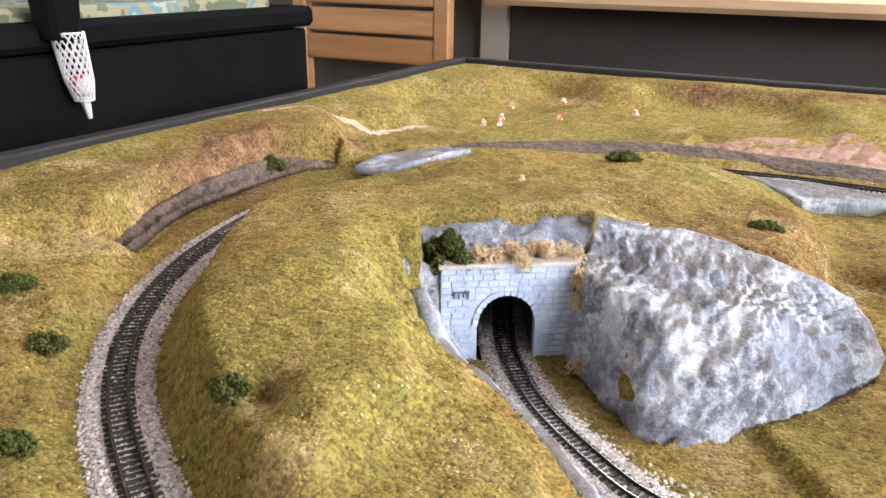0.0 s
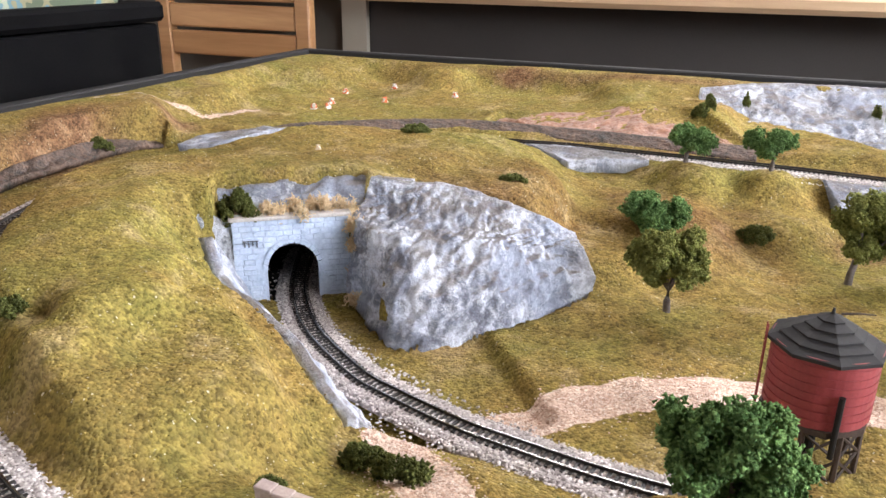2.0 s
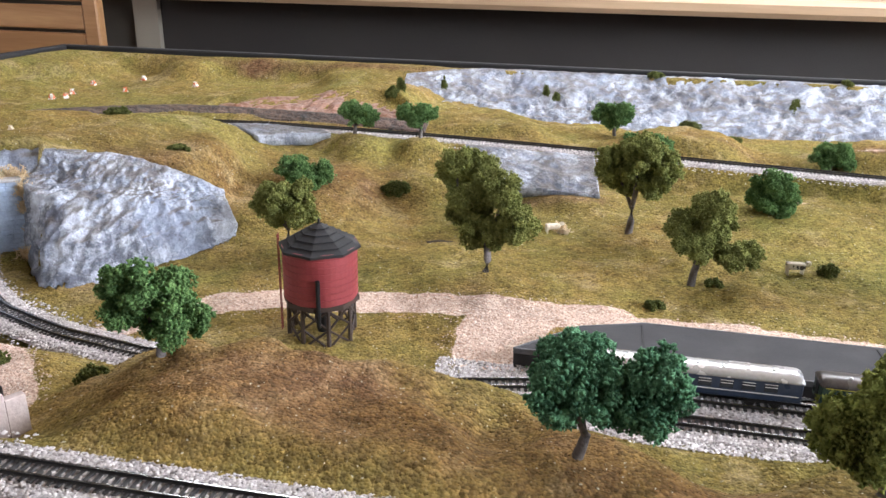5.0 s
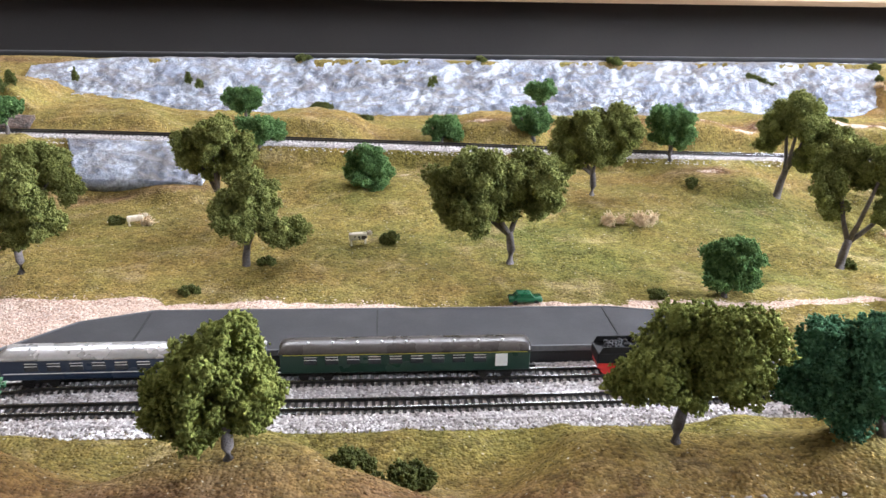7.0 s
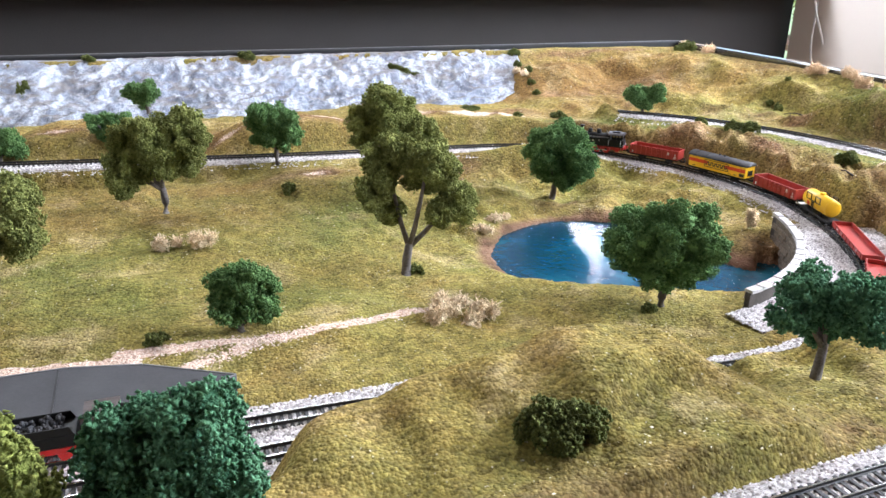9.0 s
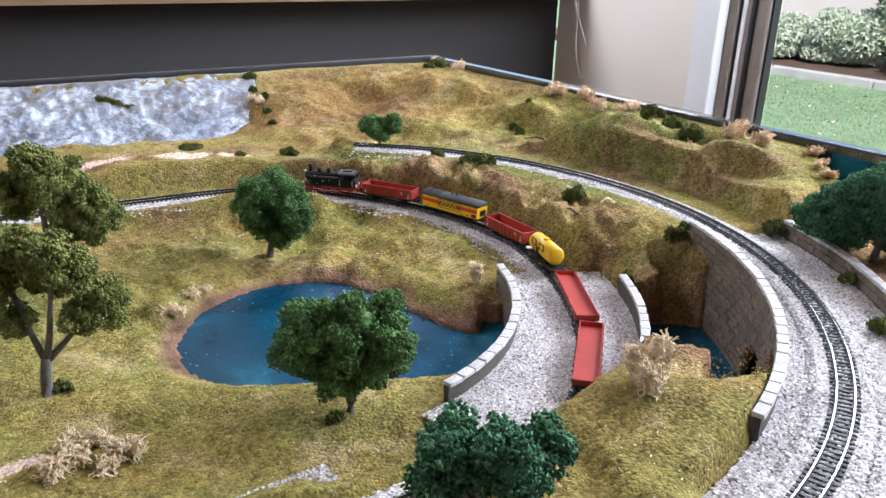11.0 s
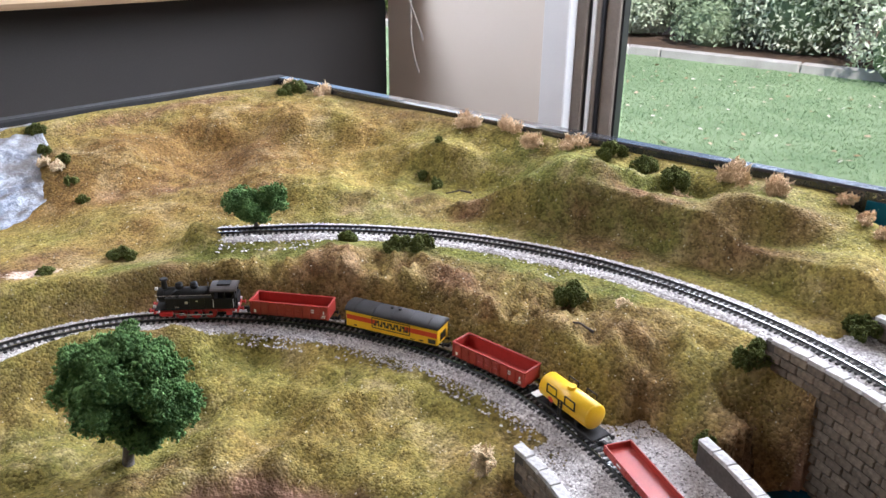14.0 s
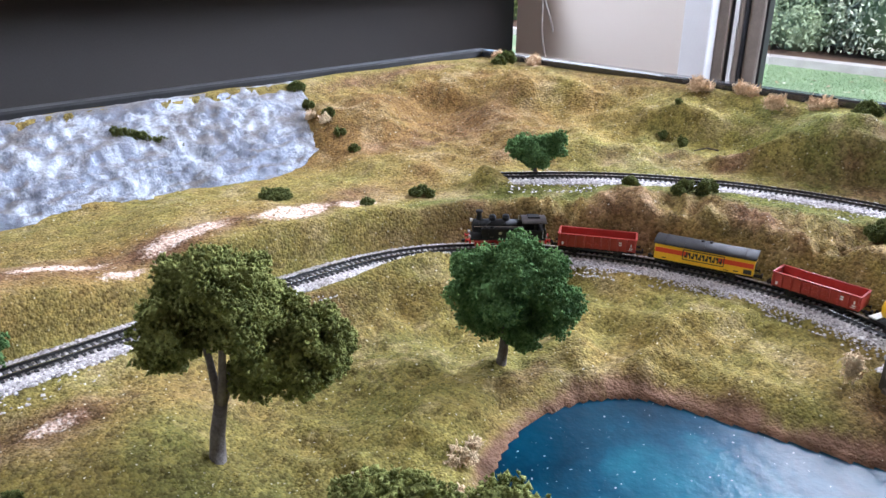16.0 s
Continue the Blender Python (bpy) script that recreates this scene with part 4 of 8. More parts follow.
def track(line, label, single=None, grit_half=0.0165, per_m=21000, seed=1, grit=True):
    """One line of rail: bed, two rails with bright heads, sleepers."""
    ob = thing("railway_track", None, label, "track", "model railway tracks")
    for side in (-1, 1):
        c = side * 4.85 * MM
        r = ribbon("rail", line, [(c - 0.9 * MM, 0), (c + 0.9 * MM, 0), (c + 0.45 * MM, 0.5 * MM), (c + 0.5 * MM, 1.75 * MM), (c - 0.5 * MM, 1.75 * MM), (c - 0.45 * MM, 0.5 * MM)], RAIL, ob)
        ribbon("rail_head", line, [(c - 0.45 * MM, 1.75 * MM), (c + 0.45 * MM, 1.75 * MM), (c + 0.35 * MM, 1.95 * MM), (c - 0.35 * MM, 1.95 * MM)], RAIL_TOP, r)
    s = np.r_[0, np.cumsum(np.linalg.norm(np.diff(line, axis=0), axis=1))]
    q = np.arange(0.003, s[-1], 0.0046)
    p = np.stack([np.interp(q, s, line[:, k]) for k in range(3)], 1)
    t, _ = frame_of(p)
    tie = bmesh.new()
    prism(tie, [(-1.25 * MM, -1.6 * MM), (1.25 * MM, -1.6 * MM), (0.95 * MM, 0), (-0.95 * MM, 0)], 1, -8.2 * MM, 8.2 * MM)
    proto = bpy.data.meshes.new("sleeper")
    tie.to_mesh(proto)
    tie.free()
    proto.materials.append(TIE)
    co = np.array([v.co for v in proto.vertices])
    fs = [tuple(f.vertices) for f in proto.polygons]
    rest_v, rest_f, made = [], [], 0
    for (x, y, z), (tx, ty) in zip(p, t):
        if single is not None and made < 290 and single(x, y):
            o = new("sleeper", proto)
            o.parent = ob
            o.matrix_basis = Matrix.Translation((x, y, z)) @ Matrix.Rotation(math.atan2(ty, tx), 4, "Z")
            made += 1
        else:
            r = np.array([(tx, -ty), (ty, tx)])
            n0 = len(rest_v) * 8
            v = co.copy()
            v[:, :2] = co[:, :2] @ r.T
            rest_v.append(v + (x, y, z))
            rest_f += [tuple(i + n0 for i in f) for f in fs]
    if rest_v:
        o = add_mesh("sleeper_strip", np.vstack(rest_v), rest_f, TIE, ob)
        o["kind"] = "stuff"
    if grit:
        rng = np.random.default_rng(seed)
        n = int(s[-1] * per_m)
        u = rng.uniform(0, s[-1], n)
        a = np.where(rng.uniform(size=n) < 0.7, rng.uniform(-1.15, 1.15, n), rng.normal(0, 1.0, n).clip(-1.9, 1.9)) * grit_half
        c = np.stack([np.interp(u, s, line[:, k]) for k in range(3)], 1)
        tt = np.stack([np.interp(u, s, frame_of(line)[1][:, k]) for k in range(2)], 1)
        c[:, :2] += tt * a[:, None]
        c[:, 2] += -0.75 * MM - np.clip(np.abs(a) - grit_half * 0.8, 0, 1) * 0.28 + rng.uniform(-0.5, 0.2, n) * MM
        stones("ballast", c, 1.3 * MM, GRIT, "pinkish grey loose stone ballast under the rails", seed)
        bed = grit_half * 1.18
        b = ribbon("ballast_bed", line, [(-bed, -4.5 * MM), (bed, -4.5 * MM), (bed * 0.78, -1.2 * MM), (-bed * 0.78, -1.2 * MM)], GRIT_BED, None)
        tagged(b, "grey gravel bed below the model track", "ballast", kind="structure")


track(STATION, "black model track from the tunnel past the station and pond", lambda x, y: y < 0.36 and 0.3 < x < 1.3, seed=2)
track(LOOP, "black model track round the landscape's outer edge", lambda x, y: x < -0.08 or (x > 1.35 and y < 0.5), seed=3)
track(SIDING[22:-22], "black model siding track beside the platform", None, seed=4)


# ---- the room ----
NW_Y, E_X, CEIL = 1.95, 2.78, FLOOR + 2.5


def slab(name, cx, cy, cz, sx, sy, sz, mat, label, category="wall", bevel=0.0):
    return tagged(part(name, box(bmesh.new(), cx, cy, cz, sx, sy, sz, bevel), mat, None), label, category, kind="structure")


slab("floor", -0.4, 0.0, FLOOR - 0.05, 6.6, 5.0, 0.1, FLOOR_MAT, "brown boarded room floor", "floor")
# unseen ceiling, west and south walls; their tones are set for bounce light
slab("ceiling", -0.4, -0.2, CEIL + 0.05, 6.6, 4.6, 0.1, wood_material("ceiling_boards", (0.20, 0.13, 0.08), (0.36, 0.25, 0.16), 0, 8), "brown boarded ceiling", "ceiling")
slab("wall_west", -3.7, -0.2, FLOOR + 1.25, 0.1, 4.6, 2.5, BEIGE_WALL, "plain beige room wall")
slab("wall_south", -0.4, -2.5, FLOOR + 1.25, 6.5, 0.1, 2.5, DARK_WALL, "plain charcoal room wall")
# north wall: charcoal below the sill, window opening above
slab("wall_north_panel", 0.97, NW_Y + 0.06, (FLOOR + 1.045) / 2, 3.66, 0.12, 1.045 - FLOOR, DARK_WALL, "charcoal panelled wall below the window sill")
slab("wall_north_west", -2.31, NW_Y + 0.06, FLOOR + 1.25, 2.78, 0.12, 2.5, stuff_mat("dark_taupe_wall", (0.075, 0.068, 0.058), (0.10, 0.09, 0.078), 0.6, scale=3, grain=300, relief=0.05), "dark taupe wall behind the chair")
slab("wall_north_pier", -0.885, NW_Y + 0.05, FLOOR + 1.25, 0.075, 0.14, 2.5, stuff_mat("stone_beige_paint", (0.30, 0.275, 0.225), (0.36, 0.33, 0.275), 0.6, scale=4, grain=300, relief=0.05), "narrow beige painted pier beside the sill")
slab("wall_north_head", 0.97, NW_Y + 0.06, CEIL - 0.15, 3.66, 0.12, 0.3, BEIGE_WALL, "beige wall over the window")
# blind is out of view, assumed lowered to keep the pond's reflection dark
slab("window_blind", 0.50, NW_Y + 0.02, 1.78, 2.70, 0.01, 1.40, stuff_mat("lowered_blind_cloth", (0.16, 0.145, 0.125), (0.20, 0.18, 0.155), 0.9, scale=4, grain=500, relief=0.1), "lowered fabric blind over the sill", "blind")
sill = slab("window_sill", 0.97, NW_Y - 0.01, 1.068, 3.66, 0.30, 0.042, PINE, "light timber window sill with rounded edge", "window sill", 0.012)
# east wall: beige pier, white reveal, sliding door opening
slab("wall_east_pier", E_X + 0.06, 1.645, FLOOR + 1.25, 0.12, 0.55, 2.5, BEIGE_WALL, "beige wall between window and garden door")
slab("wall_east_head", E_X + 0.06, -0.58, CEIL - 0.1, 0.12, 3.9, 0.2, BEIGE_WALL, "beige wall over the garden door")


def garden_door():
    ob = thing("door_1", None, "sliding glass garden door with white jamb and bronze frame", "door", kind="structure")
    part("jamb", box(bmesh.new(), E_X + 0.030, 1.332, FLOOR + 1.2, 0.10, 0.074, 2.4, 0.003), WHITE_PAINT, ob, "white painted jamb")
    bronze = stuff_mat("bronze_frame_paint", (0.19, 0.155, 0.125), (0.27, 0.225, 0.185), 0.45, scale=20, grain=300, relief=0.03)
    grey = stuff_mat("grey_door_track", (0.012, 0.012, 0.013), (0.03, 0.03, 0.033), 0.4, scale=20, grain=300, relief=0.03)
    part("track_strip", box(bmesh.new(), E_X + 0.05, 1.281, FLOOR + 1.2, 0.07, 0.028, 2.4, 0.002), bronze, ob, "bronze strip")
    part("seal", box(bmesh.new(), E_X + 0.055, 1.262, FLOOR + 1.2, 0.06, 0.009, 2.4, 0.001), grey, ob, "dark rubber seal")
    part("edge_strip", box(bmesh.new(), E_X + 0.052, 1.252, FLOOR + 1.2, 0.06, 0.010, 2.4, 0.001), WHITE_PAINT, ob, "pale edge strip")
    part("edge_strip", box(bmesh.new(), E_X + 0.056, 1.240, FLOOR + 1.2, 0.06, 0.012, 2.4, 0.001), bronze, ob, "bronze edge strip")
    part("seal", box(bmesh.new(), E_X + 0.055, 1.230, FLOOR + 1.2, 0.06, 0.007, 2.4, 0.001), grey, ob, "dark rubber seal")
    part("stile", box(bmesh.new(), E_X + 0.06, 1.208, FLOOR + 1.2, 0.05, 0.036, 2.4, 0.003), bronze, ob, "bronze stile")
    part("seal", box(bmesh.new(), E_X + 0.062, 1.187, FLOOR + 1.2, 0.03, 0.006, 2.4, 0.001), grey, ob, "dark rubber seal")
    part("sill", box(bmesh.new(), E_X + 0.05, -0.65, FLOOR + 0.02, 0.12, 3.6, 0.04, 0.003), bronze, ob)
    m, nt, p = nodes_of("clear_door_glass")
    p.inputs["Transmission Weight"].default_value, p.inputs["Roughness"].default_value, p.inputs["IOR"].default_value = 1.0, 0.0, 1.02
    g = part("pane", box(bmesh.new(), E_X + 0.062, -0.62, FLOOR + 1.2, 0.006, 3.58, 2.36), m, ob, "clear glass")
    g.visible_shadow = False


garden_door()
slab("wall_east_south", E_X + 0.06, -2.48, FLOOR + 1.25, 0.12, 0.1, 2.5, BEIGE_WALL, "beige end wall beside the garden door")


# ---- garden ----
LAWN_Z = FLOOR - 0.12
lawn_m = stuff_mat("short_green_lawn", (0.16, 0.265, 0.125), (0.37, 0.49, 0.28), 0.9, scale=2.2, grain=42, relief=0.4, depth=0.02, spread=0.42)
lawn = part("lawn", box(bmesh.new(), 40 + E_X + 0.13, 0, LAWN_Z - 0.05, 80, 160, 0.1), lawn_m, None)
tagged(lawn, "mown green lawn scattered with fallen leaves", "lawn", kind="structure")
edge_m = stuff_mat("grey_garden_edging", (0.38, 0.36, 0.335), (0.60, 0.58, 0.55), 0.85, scale=6, grain=80, relief=0.4, depth=0.004)


# ---- rock work ----
def rock_sheet(name, lines, label, mat=None, amp=0.006, bulge=0.004, res=0.0028, seed=1.0, up=0.45):
    """A rugged rock skin through two or more lines from foot to top, closed behind."""
    ls = [spline(l, 0.002) for l in lines]
    nu = max(12, int(max(len(l) for l in ls) * 0.002 / res))
    ls = [np.stack([np.interp(np.linspace(0, 1, nu), np.linspace(0, 1, len(l)), l[:, k]) for k in range(3)], 1) for l in ls]
    high = sum(np.linalg.norm(b - a, axis=1).mean() for a, b in zip(ls, ls[1:]))
    nv = max(10, int(high / res))
    v = np.linspace(0, 1, nv)
    knots = np.linspace(0, 1, len(ls))
    p = np.zeros((nu, nv, 3))
    stack = np.stack(ls, 1)
    for k in range(3):
        for i in range(nu):
            p[i, :, k] = np.interp(v, knots, stack[i, :, k])
    du, dv = np.gradient(p, axis=0), np.gradient(p, axis=1)
    n = np.cross(du, dv)
    n /= np.linalg.norm(n, axis=2)[..., None] + 1e-12
    s = np.linspace(0, 1, nu)[:, None] * np.linalg.norm(np.diff(ls[0], axis=0), axis=1).sum() + v[None] * 0.02
    h = v[None] * high + np.zeros((nu, 1))
    edge = np.minimum(1, np.minimum(np.minimum(v, 1 - v)[None] * 8, np.minimum(np.linspace(0, 1, nu), 1 - np.linspace(0, 1, nu))[:, None] * 14))
    facet = np.abs(fbm(s + h * 0.5, h, 34, 2, seed + 3)) + np.abs(fbm(s - h * 0.6, h, 61, 2, seed + 9))
    crag = 0.45 * fbm(s, h, 24, 3, seed) - 0.75 * facet + 0.55 * fbm(s, h, 120, 3, seed + 5) + 0.30 * np.sign(fbm(s, h * 2.4, 42, 2, seed + 5)) * np.abs(fbm(s, h, 90, 2, seed)) + 0.25 * fbm(s, h, 300, 2, seed + 7)
    p += n * (bulge * np.sin(np.pi * v)[None, :, None] + amp * (crag * (0.35 + 0.65 * edge))[..., None])
    back = p - n * 0.012 - np.array([0, 0, 0.004])
    a = p.reshape(-1, 3)
    q = [(i * nv + j, (i + 1) * nv + j, (i + 1) * nv + j + 1, i * nv + j + 1) for i in range(nu - 1) for j in range(nv - 1)]
    m = nu * nv
    ring = [i * nv for i in range(nu)] + [(nu - 1) * nv + j for j in range(1, nv)] + [i * nv + nv - 1 for i in range(nu - 2, -1, -1)] + [j for j in range(nv - 2, 0, -1)]
    faces = q + [tuple(x + m for x in f[::-1]) for f in q] + [(ring[k], ring[k] + m, ring[(k + 1) % len(ring)] + m, ring[(k + 1) % len(ring)]) for k in range(len(ring))]
    ob = add_mesh(name, np.vstack([a, back.reshape(-1, 3)]), faces, mat or ROCK, None, True)
    return tagged(ob, label, "rock")


def sunk(line, by):
    """The same line set a little lower, for turf to hang over it."""
    return [(x, y, z - by) for x, y, z in line]


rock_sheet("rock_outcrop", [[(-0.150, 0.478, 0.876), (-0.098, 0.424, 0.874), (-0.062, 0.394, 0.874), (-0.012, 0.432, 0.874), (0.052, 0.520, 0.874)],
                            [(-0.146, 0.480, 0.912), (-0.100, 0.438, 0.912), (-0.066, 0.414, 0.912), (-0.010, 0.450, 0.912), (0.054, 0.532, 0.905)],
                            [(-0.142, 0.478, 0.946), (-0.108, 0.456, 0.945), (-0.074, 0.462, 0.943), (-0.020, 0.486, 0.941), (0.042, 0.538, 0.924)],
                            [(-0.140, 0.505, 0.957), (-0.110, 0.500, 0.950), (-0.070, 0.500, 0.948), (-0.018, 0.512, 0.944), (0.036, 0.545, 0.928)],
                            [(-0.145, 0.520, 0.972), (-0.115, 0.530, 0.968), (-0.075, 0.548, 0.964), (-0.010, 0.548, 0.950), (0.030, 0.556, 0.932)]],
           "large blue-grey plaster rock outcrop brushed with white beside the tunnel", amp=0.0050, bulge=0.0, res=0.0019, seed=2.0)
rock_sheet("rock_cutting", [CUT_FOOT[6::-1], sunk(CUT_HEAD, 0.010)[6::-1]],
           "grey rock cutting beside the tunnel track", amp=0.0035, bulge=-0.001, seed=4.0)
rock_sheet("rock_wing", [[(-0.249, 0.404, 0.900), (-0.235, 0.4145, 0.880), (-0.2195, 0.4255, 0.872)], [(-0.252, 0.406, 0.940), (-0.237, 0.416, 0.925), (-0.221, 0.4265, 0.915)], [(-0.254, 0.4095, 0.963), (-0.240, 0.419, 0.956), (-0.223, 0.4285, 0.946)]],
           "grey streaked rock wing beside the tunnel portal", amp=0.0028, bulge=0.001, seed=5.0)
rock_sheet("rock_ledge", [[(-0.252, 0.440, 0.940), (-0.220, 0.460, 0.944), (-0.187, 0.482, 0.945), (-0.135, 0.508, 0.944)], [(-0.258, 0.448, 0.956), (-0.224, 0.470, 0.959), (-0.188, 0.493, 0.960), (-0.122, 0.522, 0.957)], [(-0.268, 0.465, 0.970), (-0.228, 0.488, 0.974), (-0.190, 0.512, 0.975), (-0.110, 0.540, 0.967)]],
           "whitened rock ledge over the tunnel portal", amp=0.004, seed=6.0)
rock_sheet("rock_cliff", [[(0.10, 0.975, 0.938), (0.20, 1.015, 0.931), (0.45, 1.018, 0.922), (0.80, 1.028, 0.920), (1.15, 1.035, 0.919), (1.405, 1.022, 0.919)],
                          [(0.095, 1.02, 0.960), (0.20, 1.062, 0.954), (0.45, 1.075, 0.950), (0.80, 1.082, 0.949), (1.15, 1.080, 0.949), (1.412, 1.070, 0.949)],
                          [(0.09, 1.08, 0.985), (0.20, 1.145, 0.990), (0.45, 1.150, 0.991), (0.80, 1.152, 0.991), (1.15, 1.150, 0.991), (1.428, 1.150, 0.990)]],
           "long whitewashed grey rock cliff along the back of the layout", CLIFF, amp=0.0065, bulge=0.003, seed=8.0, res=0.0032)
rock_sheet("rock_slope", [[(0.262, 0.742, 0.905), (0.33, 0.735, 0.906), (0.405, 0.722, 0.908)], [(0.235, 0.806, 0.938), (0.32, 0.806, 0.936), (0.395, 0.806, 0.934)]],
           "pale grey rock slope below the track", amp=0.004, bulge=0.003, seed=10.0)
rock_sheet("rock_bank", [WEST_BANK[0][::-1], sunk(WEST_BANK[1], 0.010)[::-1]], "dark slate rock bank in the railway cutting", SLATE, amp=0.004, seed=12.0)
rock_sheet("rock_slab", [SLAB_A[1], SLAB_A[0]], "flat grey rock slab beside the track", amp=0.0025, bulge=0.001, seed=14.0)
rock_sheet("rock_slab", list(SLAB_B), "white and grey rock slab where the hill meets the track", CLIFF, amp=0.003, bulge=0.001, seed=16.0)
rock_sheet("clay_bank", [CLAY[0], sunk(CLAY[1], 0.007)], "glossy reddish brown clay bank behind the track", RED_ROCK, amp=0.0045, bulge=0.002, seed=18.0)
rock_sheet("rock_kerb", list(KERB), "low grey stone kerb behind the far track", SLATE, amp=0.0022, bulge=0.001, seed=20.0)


# ---- tunnel portal ----
def portal():
    m = Matrix.Translation((-0.182, 0.4525, 0.877)) @ Matrix.Rotation(math.atan2(0.57, 0.82), 4, "Z")
    ob = thing("tunnel_portal", m, "pale blue-grey stone block tunnel portal with round arch", "tunnel portal")
    wide, high, aw, spring = 0.094, 0.071, 0.0208, 0.028
    outline = [(-wide / 2, 0), (-aw, 0)] + [(-aw, spring)] + [(-aw * math.cos(a), spring + 0.0225 * math.sin(a)) for a in np.linspace(0.15, math.pi - 0.15, 12)] + [(aw, spring), (aw, 0), (wide / 2, 0), (wide / 2, high), (-wide / 2, high)]
    part("facing", prism(bmesh.new(), outline, 1, 0.0004, 0.008), PORTAL, ob)
    part("capping", box(bmesh.new(), 0, 0.003, high + 0.0015, wide + 0.004, 0.012, 0.003, 0.0006), COPING, ob, "pale capping course")
    tube = bmesh.new()
    inner = [(-aw, 0), (-aw, spring)] + [(-aw * math.cos(a), spring + 0.0225 * math.sin(a)) for a in np.linspace(0.15, math.pi - 0.15, 12)] + [(aw, spring), (aw, 0)]
    a = [tube.verts.new((u, 0.008, v)) for u, v in inner]
    b = [tube.verts.new((u * 1.6 + 0.0, 0.13, v * 1.25)) for u, v in inner]
    for k in range(len(a) - 1):
        tube.faces.new((a[k], a[k + 1], b[k + 1], b[k]))
    tube.faces.new(b)
    black = stuff_mat("black_tunnel_lining", (0.008, 0.008, 0.008), (0.02, 0.019, 0.018), 0.9, relief=0)
    part("lining", tube, black, ob, "near-black lining")
    # dark unreadable scrawl
    scrawl = stuff_mat("dark_scrawl", (0.05, 0.06, 0.08), (0.12, 0.13, 0.16), 0.8)
    for k in range(4):
        part("scrawl", box(bmesh.new(), -0.0375 + 0.0032 * k, -0.0012, 0.0515 - 0.0006 * (k % 2), 0.0011, 0.0006, 0.0048 - 0.0008 * (k % 3)), scrawl, ob, "dark scrawl")
    part("scrawl", box(bmesh.new(), -0.0325, -0.0012, 0.0538, 0.012, 0.0006, 0.0008), scrawl, ob, "dark scrawl")
    rng = random.Random(5)
    # arch stones
    for k in range(15):
        t0 = math.pi * k / 15
        t1 = math.pi * (k + 1) / 15 - 0.03
        q = [(-(aw - 0.0004) * math.cos(t0), spring + 0.0221 * math.sin(t0)), (-(aw + 0.0034) * math.cos(t0), spring + 0.0262 * math.sin(t0)), (-(aw + 0.0034) * math.cos(t1), spring + 0.0262 * math.sin(t1)), (-(aw - 0.0004) * math.cos(t1), spring + 0.0221 * math.sin(t1))]
        part("arch_stone", prism(bmesh.new(), q, 1, -0.0012, 0.0012), PORTAL, ob)
    # coursed blocks
    rows = 15
    ch = high / rows
    for r in range(rows):
        x = -wide / 2 - (0.003 if r % 2 else 0)
        z = (r + 0.5) * ch
        while x < wide / 2 - 0.001:
            ln = rng.uniform(0.0065, 0.011)
            x1 = min(x + ln, wide / 2)
            x0 = max(x, -wide / 2)
            def clear(u):
                if z < spring:
                    return abs(u) > aw + 0.0034
                return (u / (aw + 0.0036)) ** 2 + ((z - spring) / 0.0265) ** 2 > 1.0
            if clear(x0) and clear(x1) and clear((x0 + x1) / 2) and x1 - x0 > 0.002:
                part("stone", box(bmesh.new(), (x0 + x1) / 2, 0.0006 - rng.uniform(0, 0.0005), z, x1 - x0 - 0.0005, 0.0018, ch - 0.0005, 0.0004), PORTAL, ob)
            x = x1 if x1 > x else x + ln
    return ob


portal()


# ---- stone bridges ----
def block_mesh(name, l, d, h, mat, seed):
    bm = box(bmesh.new(), 0, 0, 0, l, d, h, min(l, h) * 0.13)
    r = random.Random(seed)
    for v in bm.verts:
        v.co.y += r.uniform(-0.0004, 0.0004)
        v.co.z += r.uniform(-0.0002, 0.0002)
    me = bpy.data.meshes.new(name)
    bm.to_mesh(me)
    bm.free()
    me.materials.append(mat)
    return me


